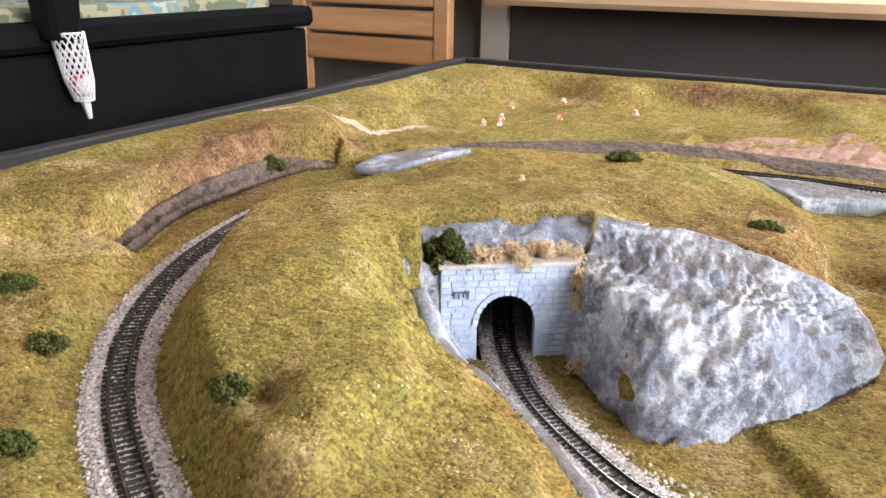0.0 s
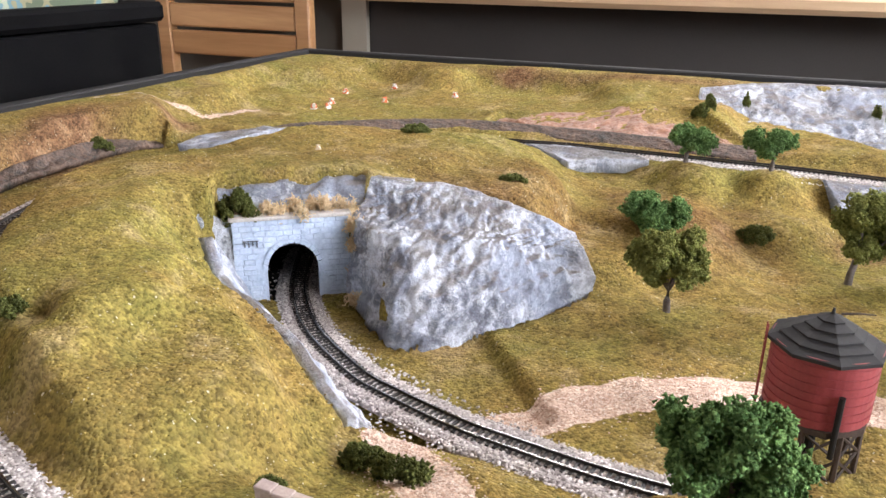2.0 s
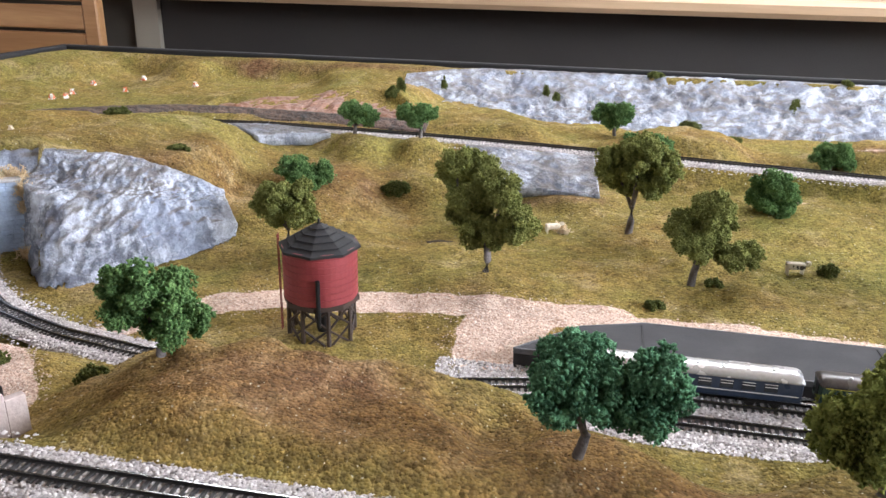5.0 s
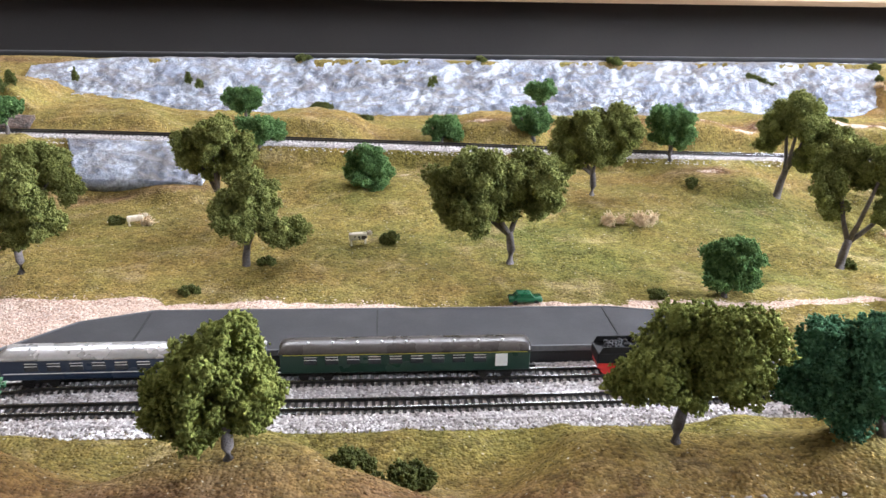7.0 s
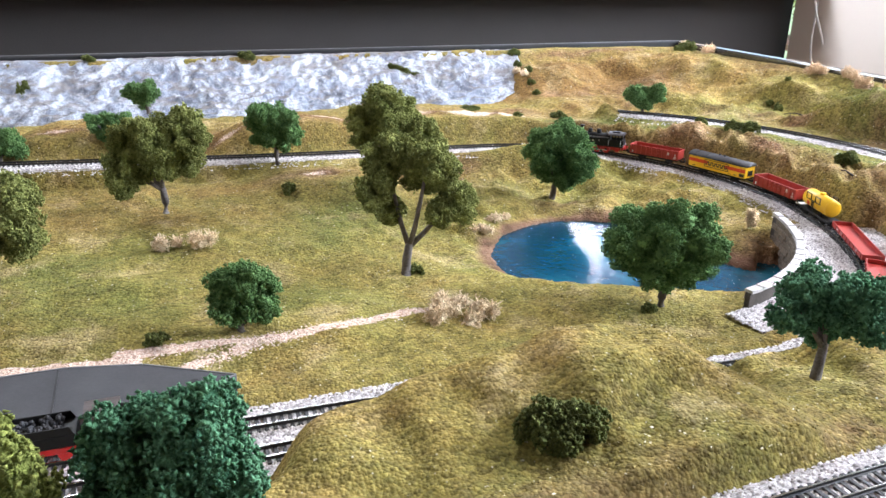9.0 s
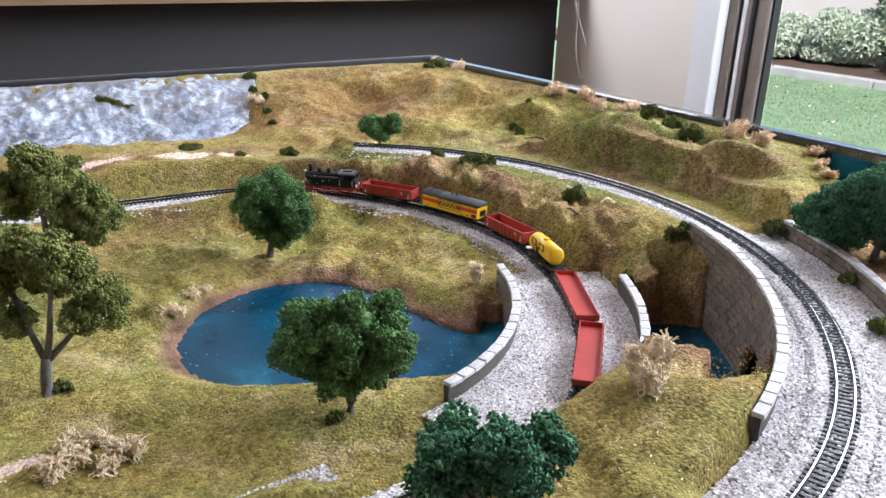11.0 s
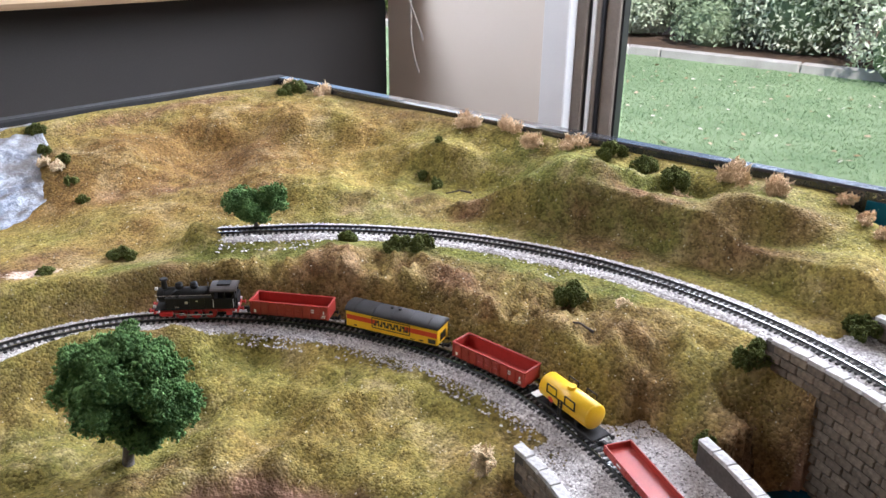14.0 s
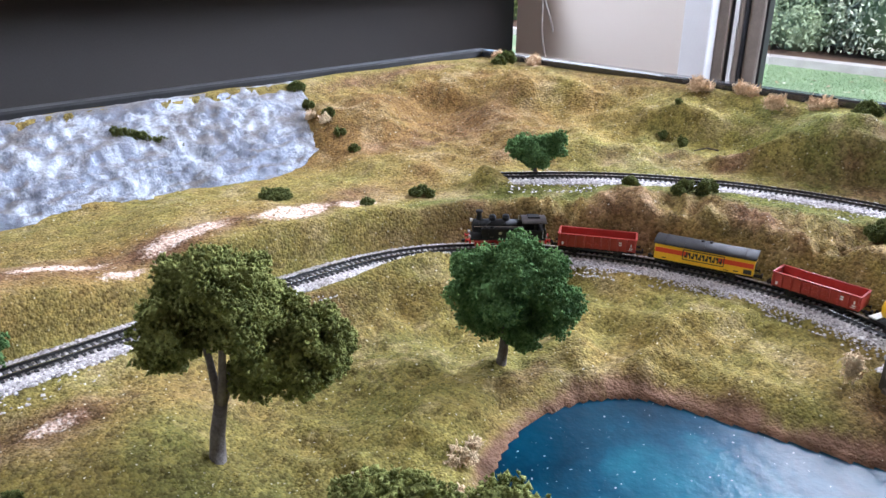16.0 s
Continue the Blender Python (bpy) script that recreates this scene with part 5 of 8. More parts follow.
def curved_wall(name, cx, cy, rad, a0, a1, z0, z1, side, label, arch=None, course=0.0062, block=0.0125, thick=0.0055):
    """A stone block wall on an arc, its face to one side (-1 inward, 1 outward), coping on top, with an arch."""
    ob = thing(name, None, label, "bridge wall", "stone bridge walls")
    span = radians(a1 - a0) * rad
    blocks = [block_mesh("stone", block - 0.0007, 0.004, course - 0.0007, STONE, s) for s in range(3)]
    caps = [block_mesh("coping", 0.0125, thick + 0.0012, 0.0030, COPING, s + 9) for s in range(3)]
    rng = random.Random(int(rad * 1000))

    def place(me, s, z, off, nm):
        a = radians(a0) + s / rad
        o = new(nm, me)
        o.parent = ob
        r = rad + off
        o.matrix_basis = Matrix.Translation((cx + r * math.cos(a), cy + r * math.sin(a), z)) @ Matrix.Rotation(a + math.pi / 2 + rng.uniform(-0.02, 0.02), 4, "Z")

    def in_arch(s, z, grow=0.0):
        return arch is not None and z < arch[2] + 0.001 and ((s - arch[0]) / (arch[1] + grow)) ** 2 + (max(0, z - z0) / (arch[2] - z0 + grow)) ** 2 < 1
    rows = int((z1 - z0) / course)
    for faceside in ((side,) if arch else (-1, 1)):
        for r in range(rows):
            n = int(span / block)
            z = z1 - (r + 0.5) * course
            if faceside != side and r > 2:
                continue
            for k in range(n):
                s = (k + 0.5 + (0.5 if r % 2 else 0)) * block
                if s < span - block * 0.3 and not in_arch(s, z, 0.002):
                    place(rng.choice(blocks), s, z, faceside * (thick / 2 - 0.0012) + rng.uniform(-0.0004, 0.0004), "stone")
    k = 0
    while (k + 0.5) * 0.0131 < span:
        place(rng.choice(caps), (k + 0.5) * 0.0131, z1 + 0.0012 + rng.uniform(-0.0003, 0.0003), 0, "coping")
        k += 1
    # core behind the blocks, left open in the arch
    bm = bmesh.new()
    n = 48
    for i in range(n):
        s = span * (i + 0.5) / n
        lo = z0
        if arch is not None and abs(s - arch[0]) < arch[1]:
            lo = z0 + (arch[2] - z0) * math.sqrt(1 - ((s - arch[0]) / arch[1]) ** 2)
        a = radians(a0) + s / rad
        mm = Matrix.Translation((cx + rad * math.cos(a), cy + rad * math.sin(a), (lo + z1) / 2)) @ Matrix.Rotation(a + math.pi / 2, 4, "Z")
        box(bm, 0, 0, 0, span / n * 1.04, thick - 0.0012, z1 - lo, 0, mm)
    part("core", bm, stuff_mat("dark_mortar_core", (0.05, 0.042, 0.035), (0.11, 0.095, 0.08), 0.95, scale=80, grain=500), ob, "dark mortar core")
    return ob


curved_wall("bridge_wall", 1.19, 0.550, 0.2115, -78, -18, 0.864, 0.9085, -1, "weathered stone parapet of the pond bridge", arch=(0.11, 0.028, 0.890))
curved_wall("bridge_wall", 1.19, 0.550, 0.3095, -62, -28, 0.864, 0.9125, 1, "weathered stone parapet of the pond bridge, creek side", arch=(0.10, 0.028, 0.890))
curved_wall("viaduct_wall", 1.20, 0.515, 0.3585, -72, -19, 0.864, 0.951, -1, "tall weathered stone viaduct wall with arch and pale coping", arch=(0.168, 0.032, 0.906))
curved_wall("viaduct_wall", 1.20, 0.515, 0.4465, -70, -21, 0.925, 0.951, 1, "low stone viaduct parapet on the lake side")


def deck(name, cx, cy, r0, r1, a0, a1, z0, z1, top_z, label, seed, n_grit):
    """Gravel-filled bridge deck between two parapets."""
    v, f = [], []
    n = 60
    for i in range(n + 1):
        a = radians(a0 + (a1 - a0) * i / n)
        for r, z in ((r0, z0), (r1, z0), (r1, z1 if i else z1), (r0, z1)):
            v.append((cx + r * math.cos(a), cy + r * math.sin(a), z))
    for i in range(n):
        for j in range(4):
            f.append((4 * i + j, 4 * i + (j + 1) % 4, 4 * i + 4 + (j + 1) % 4, 4 * i + 4 + j))
    f += [(0, 1, 2, 3), (4 * n + 3, 4 * n + 2, 4 * n + 1, 4 * n)]
    tagged(add_mesh(name, v, f, GRIT_BED), label, "bridge deck", kind="structure")
    rng = np.random.default_rng(seed)
    a = np.radians(rng.uniform(a0 - 4, a1 + 6, n_grit))
    r = np.sqrt(rng.uniform(r0**2, r1**2, n_grit))
    z = np.full(n_grit, z1) + rng.uniform(-0.4, 0.5, n_grit) * MM
    stones("ballast", np.stack([cx + r * np.cos(a), cy + r * np.sin(a), z], 1), 1.2 * MM, GRIT, "pinkish grey loose gravel on the bridge deck", seed)


deck("bridge_deck", 1.19, 0.550, 0.212, 0.309, -80, -22, 0.888, 0.8965, 0.8965, "gravel deck of the pond bridge", 31, 26000)
deck("viaduct_deck", 1.20, 0.515, 0.359, 0.446, -89, -19, 0.928, 0.937, 0.937, "gravel deck of the viaduct", 33, 34000)
# yard ballast between the platform tracks
rng = np.random.default_rng(41)
yx, yy = rng.uniform(0.30, 1.14, 52000), rng.uniform(0.256, 0.332, 52000)
stones("ballast", np.stack([yx, yy, np.full(52000, 0.8925) + rng.uniform(-0.6, 0.5, 52000) * MM], 1), 1.25 * MM, GRIT, "grey and pink loose gravel between the station tracks", 43)


# ---- trees, bushes, dry plants ----
CLUMP = np.array([(1, 1, 1), (1, -1, -1), (-1, 1, -1), (-1, -1, 1)], float) * 0.68
CLUMP_F = np.array([(0, 1, 2), (0, 3, 1), (0, 2, 3), (1, 3, 2)])


def tufts(name, pts, size, mat, parent, rng):
    """Foam leaf clumps at the given places, one mesh."""
    n = len(pts)
    v = CLUMP[None] * rng.uniform(0.5, 1.5, (n, 4, 1)) * (size * rng.uniform(0.55, 1.4, (n, 1, 1)))
    ax = rng.normal(size=(n, 3))
    ax /= np.linalg.norm(ax, axis=1)[:, None]
    th = rng.uniform(0, 6.28, n)[:, None, None]
    k = ax[:, None, :]
    v = v * np.cos(th) + np.cross(k, v) * np.sin(th) + k * (v * k).sum(2, keepdims=True) * (1 - np.cos(th))
    v = v + pts[:, None]
    f = (CLUMP_F[None] + (np.arange(n) * 4)[:, None, None]).reshape(-1, 3)
    me = bpy.data.meshes.new(name)
    me.vertices.add(n * 4)
    me.vertices.foreach_set("co", v.ravel())
    me.loops.add(f.size)
    me.loops.foreach_set("vertex_index", f.ravel())
    me.polygons.add(len(f))
    me.polygons.foreach_set("loop_start", np.arange(len(f)) * 3)
    me.update(calc_edges=True)
    me.materials.append(mat)
    ob = new(name, me)
    ob.parent = parent
    return ob


def lump_points(lobes, per_mm2, rng):
    """Places on and a little inside lumpy, ragged lobes (centre, radii)."""
    out = []
    for (cx, cy, cz), (rx, ry, rz) in lobes:
        area = 4 * math.pi * ((rx * ry) ** 1.6 / 3 + (rx * rz) ** 1.6 / 3 + (ry * rz) ** 1.6 / 3) ** (1 / 1.6) * 1e6
        n = int(area * per_mm2)
        d = rng.normal(size=(n, 3))
        d /= np.linalg.norm(d, axis=1)[:, None]
        bumps = rng.normal(size=(11, 3))
        bumps /= np.linalg.norm(bumps, axis=1)[:, None]
        k = (d @ bumps.T).max(1)
        r = 0.72 + 0.40 * smooth(0.60, 0.97, k) + rng.normal(0, 0.10, n)
        keep = rng.uniform(size=n) < np.where(k < 0.6, 0.5, 1.0)
        p = d * r[:, None] * (rx, ry, rz) + (cx, cy, cz)
        out.append(p[keep])
    return np.vstack(out)


def limb(bm, pts, r0, r1, n=7):
    """A bent tapering limb along points."""
    rings = []
    pts = [Vector(p) for p in pts]
    for i, p in enumerate(pts):
        d = (pts[min(i + 1, len(pts) - 1)] - pts[max(i - 1, 0)]).normalized()
        q = d.to_track_quat("Z", "Y").to_matrix()
        r = r0 + (r1 - r0) * i / (len(pts) - 1)
        rings.append([bm.verts.new(p + q @ Vector((r * math.cos(6.2832 * k / n), r * math.sin(6.2832 * k / n), 0))) for k in range(n)])
    for a, b in zip(rings, rings[1:]):
        for k in range(n):
            bm.faces.new((a[k], a[(k + 1) % n], b[(k + 1) % n], b[k]))
    bm.faces.new(rings[0][::-1])
    bm.faces.new(rings[-1])


TREES = {"olive": (LEAF_OLIVE, "olive green"), "green": (LEAF_GREEN, "bright green"), "dark": (LEAF_DARK, "dark bottle green"), "lime": (LEAF_LIME, "yellowish green")}


def tree(x, y, hue, lobes, seed, fork=0.34, label="", base=None, limbs=4):
    """A foam-foliage model tree: wire trunk with bent limbs, crown of lumpy lobes given in millimetres from the foot (x, y, z, radius)."""
    rng = np.random.default_rng(seed)
    mat, word = TREES[hue]
    z = (top(x, y) if base is None else base) - 0.002
    ob = thing("model_tree", Matrix.Translation((x, y, z)), label or f"{word} foam model tree on a grey wire trunk", "tree", "model trees")
    L = [(np.array((p[0], p[1], p[2] - 1.5)) * MM, p[3] * 1.10 * MM) for p in lobes]
    high = max(c[2] + r for c, r in L)
    mid = np.mean([c for c, r in L], 0)
    ft = max(high * fork, 0.006)
    r0 = 0.0013 + high * 0.020
    bm = bmesh.new()
    knee = Vector((mid[0] * 0.18 + rng.uniform(-1, 1) * 0.001, mid[1] * 0.18, ft))
    limb(bm, [(0, 0, -0.003), (0, 0, 0.001), Vector((knee.x * 0.3 + rng.uniform(-1, 1) * 0.0012, knee.y * 0.3, ft * 0.45)), knee * 0.96], r0 * 1.35, r0 * 0.9, 9)
    for c, r in sorted(L, key=lambda q: -q[1])[:limbs]:
        e = Vector(c)
        limb(bm, [knee * 0.86, knee.lerp(e, 0.30) + Vector((0, 0, -0.10 * (e.z - ft))), knee.lerp(e, 0.62) + Vector((rng.uniform(-1, 1) * 0.0015, rng.uniform(-1, 1) * 0.0015, -0.04 * (e.z - ft))), e], r0 * 0.70, r0 * 0.30, 7)
    part("trunk", bm, TRUNK, ob, smooth=True)
    sub = []
    for c, r in L:
        k = 9 if r > 0.009 else 5
        for j in range(k):
            u = 1 - 2 * (j + 0.5) / k
            a = 2.4 * j + rng.uniform(0, 1.2)
            d = np.array([math.sqrt(1 - u * u) * math.cos(a), math.sqrt(1 - u * u) * math.sin(a), u]) * rng.uniform(0.50, 0.92)
            q = r * rng.uniform(0.36, 0.62)
            sub.append((tuple(c + d * r), (q * rng.uniform(0.85, 1.2), q * rng.uniform(0.85, 1.2), q * rng.uniform(0.7, 1.0))))
    core = bmesh.new()
    for c, r in sub:
        q = bmesh.ops.create_icosphere(core, subdivisions=2, radius=1.0)["verts"]
        knob = [Vector(rng.normal(size=3)).normalized() for _ in range(7)]
        for v in q:
            k = max(v.co.dot(u) for u in knob)
            f = 0.60 + 0.26 * max(0.0, k - 0.5) / 0.5 + rng.uniform(-0.11, 0.11)
            v.co = Vector((v.co.x * r[0] * f + c[0], v.co.y * r[1] * f + c[1], v.co.z * r[2] * f + c[2]))
    pts = lump_points(sub, 0.42, rng)
    # what lies deep in a neighbouring clump is never seen
    deep = np.zeros(len(pts), bool)
    for c, r in sub:
        deep |= (((pts - c) / r) ** 2).sum(1) < 0.5
    pts = pts[~deep]
    crown = tufts("crown", pts + rng.normal(0, 0.55 * MM, pts.shape), 1.10 * MM, mat, ob, rng)
    part("inner_foliage", core, mat, crown)
    return ob


# the meadow
tree(0.310, 0.487, "olive", [(-15, 5, 65, 15), (14, -9, 76, 14), (1, 4, 80, 13), (25, -9, 53, 14), (-9, 4, 43, 14), (9, -6, 39, 11), (-28, 10, 51, 9)], 1, 0.30, limbs=3)
tree(0.253, 0.645, "olive", [(-11, 3, 59, 11), (3, -7, 70, 13), (16, 8, 70, 13), (31, 1, 60, 14), (15, 12, 50, 14), (4, -5, 39, 11), (33, 15, 38, 11), (37, 5, 29, 7)], 2, 0.30)
tree(0.113, 0.519, "olive", [(-21, -1, 46, 11), (-7, -5, 55, 12), (8, 8, 55, 11), (18, 2, 48, 8), (-13, 0, 34, 9), (8, -6, 41, 10), (19, 8, 34, 7)], 3, 0.36)
tree(0.088, 0.632, "green", [(-11, 0, 22, 14), (-5, -8, 15, 12), (12, 11, 18, 11), (15, -2, 14, 8)], 4, 0.2)
tree(0.437, 0.645, "olive", [(-20, 8, 74, 17), (3, -11, 90, 16), (7, 2, 72, 18), (28, -8, 77, 14), (-9, 8, 57, 13), (19, -4, 60, 13), (4, 9, 97, 10), (-25, -10, 86, 9)], 5, 0.32, limbs=3)
tree(0.487, 0.508, "olive", [(-10, 8, 54, 14), (9, -5, 74, 13), (18, 9, 60, 12), (-1, -8, 46, 12), (15, 8, 41, 11), (29, -10, 37, 10), (43, 4, 36, 10), (10, -10, 82, 8), (32, 10, 22, 7), (-12, -12, 48, 9)], 6, 0.26)
tree(0.715, 0.505, "olive", [(-53, 8, 72, 18), (-33, -14, 92, 16), (-37, 8, 66, 15), (-19, -6, 78, 15), (-52, 18, 50, 14), (-36, -16, 55, 14), (18, 17, 84, 16), (23, -11, 78, 15), (22, 10, 56, 13), (-2, -3, 80, 13), (-40, 17, 38, 9), (30, -16, 64, 9), (-8, 4, 60, 15), (8, 8, 66, 13)], 7, 0.30, limbs=4)
tree(0.838, 0.703, "olive", [(-25, 11, 74, 18), (-32, 3, 47, 16), (-2, 10, 77, 16), (1, -5, 61, 18), (26, 4, 85, 16), (32, -16, 76, 13), (25, 6, 55, 15), (-38, -3, 34, 10), (24, 4, 97, 9), (-16, -11, 90, 11)], 8, 0.28, limbs=3)
tree(1.056, 0.705, "olive", [(3, 14, 98, 15), (1, -20, 108, 14), (27, -2, 90, 15), (-16, -8, 90, 14), (31, -15, 84, 13), (6, -22, 88, 14), (-10, 20, 64, 11), (22, -28, 70, 14), (19, -8, 50, 12), (37, -46, 80, 12), (50, -36, 64, 11), (31, -42, 64, 13), (39, -18, 44, 10), (-6, -24, 116, 10)], 9, 0.30, limbs=3)
tree(1.022, 0.511, "olive", [(-15, 17, 99, 15), (-29, -2, 81, 13), (-10, 13, 56, 10), (14, -13, 106, 15), (18, 1, 89, 13), (22, -22, 97, 12), (42, -6, 69, 14), (26, -14, 60, 11), (-2, 6, 111, 11), (41, -18, 60, 9)], 10, 0.26, limbs=3)
tree(0.875, 0.427, "green", [(-5, 7, 34, 12), (3, -6, 46, 11), (17, -3, 34, 11), (-3, -2, 20, 12), (14, 0, 20, 11), (-13, -2, 28, 8)], 11, 0.12, label="low bright green foam shrub tree on the meadow")
tree(0.597, 0.715, "green", [(-17, 4, 25, 14), (-4, -2, 33, 14), (4, 2, 18, 13), (-6, -4, 13, 13), (-23, 6, 17, 9)], 12, 0.15)
tree(1.253, 0.679, "green", [(-4, 18, 62, 17), (1, -18, 76, 16), (22, -10, 60, 15), (-9, -5, 56, 17), (15, 2, 42, 16), (16, -33, 54, 12), (-4, 17, 34, 14), (5, -12, 33, 13), (-8, 24, 70, 10), (17, -28, 40, 10), (12, 2, 78, 11)], 13, 0.24)
tree(1.179, 0.372, "green", [(-16, 18, 60, 15), (-8, -9, 72, 15), (20, -4, 64, 15), (19, -23, 58, 12), (-13, 17, 41, 15), (1, -5, 51, 17), (27, 1, 40, 14), (-7, -5, 33, 13), (15, 0, 28, 12), (-32, 2, 58, 12)], 14, 0.24)
# along the far track
FAR = "small bright green foam tree beside the far track"
tree(0.099, 0.776, "green", [(-5, 2, 31, 12), (12, 1, 27, 12), (20, 6, 24, 7), (1, -6, 21, 8)], 20, 0.3, FAR, base=0.951)
tree(0.183, 0.776, "green", [(-20, -1, 31, 9), (2, -1, 33, 11), (13, 5, 31, 7), (-6, -5, 25, 9)], 21, 0.4, FAR, base=0.951)
tree(0.420, 0.944, "green", [(-15, 4, 34, 12), (6, -2, 36, 13), (-3, 5, 27, 11)], 22, 0.4, FAR)
tree(0.456, 0.810, "green", [(-13, 3, 27, 11), (9, -6, 29, 13), (22, 2, 22, 10), (-2, -6, 18, 10)], 23, 0.2, FAR)
tree(0.680, 0.857, "green", [(-9, 6, 23, 12), (8, -2, 26, 12), (17, 4, 17, 10), (-6, -6, 15, 8)], 24, 0.3, FAR)
tree(0.800, 0.860, "green", [(-16, 4, 30, 12), (3, -4, 31, 13), (-4, 2, 20, 11), (-24, -6, 40, 7)], 25, 0.3, FAR)
tree(0.834, 0.974, "green", [(-13, 4, 26, 11), (0, -3, 27, 11), (-5, 4, 17, 9)], 26, 0.4, FAR, base=0.948)
tree(0.966, 0.814, "green", [(-15, 3, 58, 13), (9, -3, 52, 14), (18, 2, 38, 11), (-12, 4, 37, 12), (4, -5, 33, 12), (-20, 0, 62, 7), (2, 2, 64, 8)], 27, 0.28, FAR)
tree(1.462, 0.819, "green", [(-6, 10, 29, 10), (-4, -4, 28, 11), (11, -10, 34, 10), (10, -19, 42, 6), (3, 1, 20, 9), (-15, 7, 35, 6)], 28, 0.3, FAR)
# front ridge
tree(0.163, 0.210, "green", [(-20, -3, 43, 10), (-6, -9, 49, 10), (5, 4, 44, 10), (-13, -9, 35, 10), (-1, 8, 30, 10), (13, 0, 35, 11), (-4, 7, 20, 9), (10, -4, 23, 9), (20, 12, 22, 7), (-17, -11, 31, 7), (2, 7, 47, 6)], 40, 0.28)
tree(0.399, 0.176, "dark", [(-6, 5, 48, 13), (-7, -9, 43, 12), (1, 8, 51, 11), (8, -7, 42, 11), (21, 8, 40, 12), (33, -3, 51, 11), (34, 8, 56, 6), (29, -9, 36, 10), (-8, 4, 26, 9), (38, -9, 45, 7)], 41, 0.26, limbs=2)
tree(0.535, 0.179, "lime", [(2, 9, 57, 10), (-9, -6, 54, 11), (8, 8, 47, 10), (-3, -5, 43, 12), (-21, 4, 37, 10), (15, -5, 40, 10), (-25, 1, 28, 9), (-15, -7, 27, 10), (10, 9, 24, 10), (21, -4, 36, 6), (0, 8, 26, 10), (2, -6, 68, 6)], 42, 0.26)
tree(0.746, 0.190, "lime", [(4, 1, 58, 14), (21, -12, 64, 12), (-6, 9, 45, 13), (15, -8, 50, 13), (29, 0, 41, 11), (-14, -7, 48, 11), (-21, 14, 30, 10), (0, -5, 38, 10), (24, 5, 32, 9), (14, -11, 70, 7)], 43, 0.30)
tree(0.842, 0.178, "dark", [(-27, 13, 42, 14), (-8, -3, 53, 13), (-22, 13, 26, 15), (-5, -3, 36, 15), (-34, 15, 22, 12), (-20, 4, 18, 12), (5, 8, 18, 9), (-36, 4, 44, 9), (1, 6, 55, 8), (5, -11, 38, 7)], 44, 0.2, limbs=2)
tree(1.146, 0.198, "dark", [(-6, 11, 50, 11), (-16, 3, 42, 10), (2, 3, 42, 11), (2, -11, 53, 10), (29, -8, 44, 10), (12, -10, 38, 9), (3, 8, 28, 8), (14, -17, 40, 8), (12, 3, 50, 8), (-20, -2, 58, 6)], 45, 0.36, limbs=3)
# by the lake
tree(1.604, 0.290, "dark", [(-9, 13, 38, 15), (-18, 16, 28, 15), (-3, 5, 22, 15), (-27, 22, 32, 10), (-7, 12, 48, 9)], 46, 0.18, base=0.948, limbs=2)
tree(1.608, 0.268, "dark", [(-3, 7, 56, 17), (-2, -6, 46, 17), (-9, 14, 58, 10), (7, -14, 28, 15), (10, 0, 24, 15), (5, -19, 42, 12), (16, -6, 14, 9)], 47, 0.18, base=0.948, limbs=2)


def bush(x, y, wide, high, hue=LEAF_DULL, seed=1, base=None, word="olive green"):
    rng = np.random.default_rng(seed)
    z = top(x, y) if base is None else base
    n = 13 + seed % 5
    L = []
    for _ in range(n):
        a, q = rng.uniform(0, 6.28), math.sqrt(rng.uniform(0, 1))
        L.append(((math.cos(a) * q * wide * 0.46, math.sin(a) * q * wide * 0.34, high * (0.16 + 0.5 * (1 - q * q) * rng.uniform(0.5, 1.1))), (wide * rng.uniform(0.09, 0.17),) * 2 + (high * rng.uniform(0.20, 0.36),)))
    ob = tagged(tufts("bush", lump_points(L, 0.55, rng), 1.05 * MM, hue, None, rng), f"low {word} foam bush on the scenery", "bush", "low bushes")
    ob.location = (x, y, z)
    return ob


rnd = random.Random(3)
for k, (x, y, w, h) in enumerate([(-0.485, 0.565, 0.030, 0.013), (-0.175, 0.70, 0.03, 0.009), (-0.035, 0.588, 0.022, 0.006), (-0.2235, 0.4385, 0.034, 0.030), (-0.215, 0.218, 0.020, 0.009), (-0.015, 0.250, 0.026, 0.016), (0.008, 0.243, 0.030, 0.018),
                                  (0.093, 0.240, 0.022, 0.015), (-0.03, 0.185, 0.016, 0.010), (0.176, 0.687, 0.032, 0.014), (0.34, 0.633, 0.018, 0.009), (0.61, 0.560, 0.022, 0.012), (0.453, 0.447, 0.016, 0.007), (0.612, 0.190, 0.030, 0.013), (0.588, 0.188, 0.022, 0.011),
                                  (0.963, 0.727, 0.018, 0.013), (0.978, 0.181, 0.036, 0.022), (0.988, 0.178, 0.030, 0.018), (1.03, 0.512, 0.014, 0.010), (1.165, 0.368, 0.012, 0.007), (0.505, 0.505, 0.016, 0.008), (0.82, 0.425, 0.018, 0.008)]):
    bush(x, y, w, h, LEAF_DULL, 100 + k)
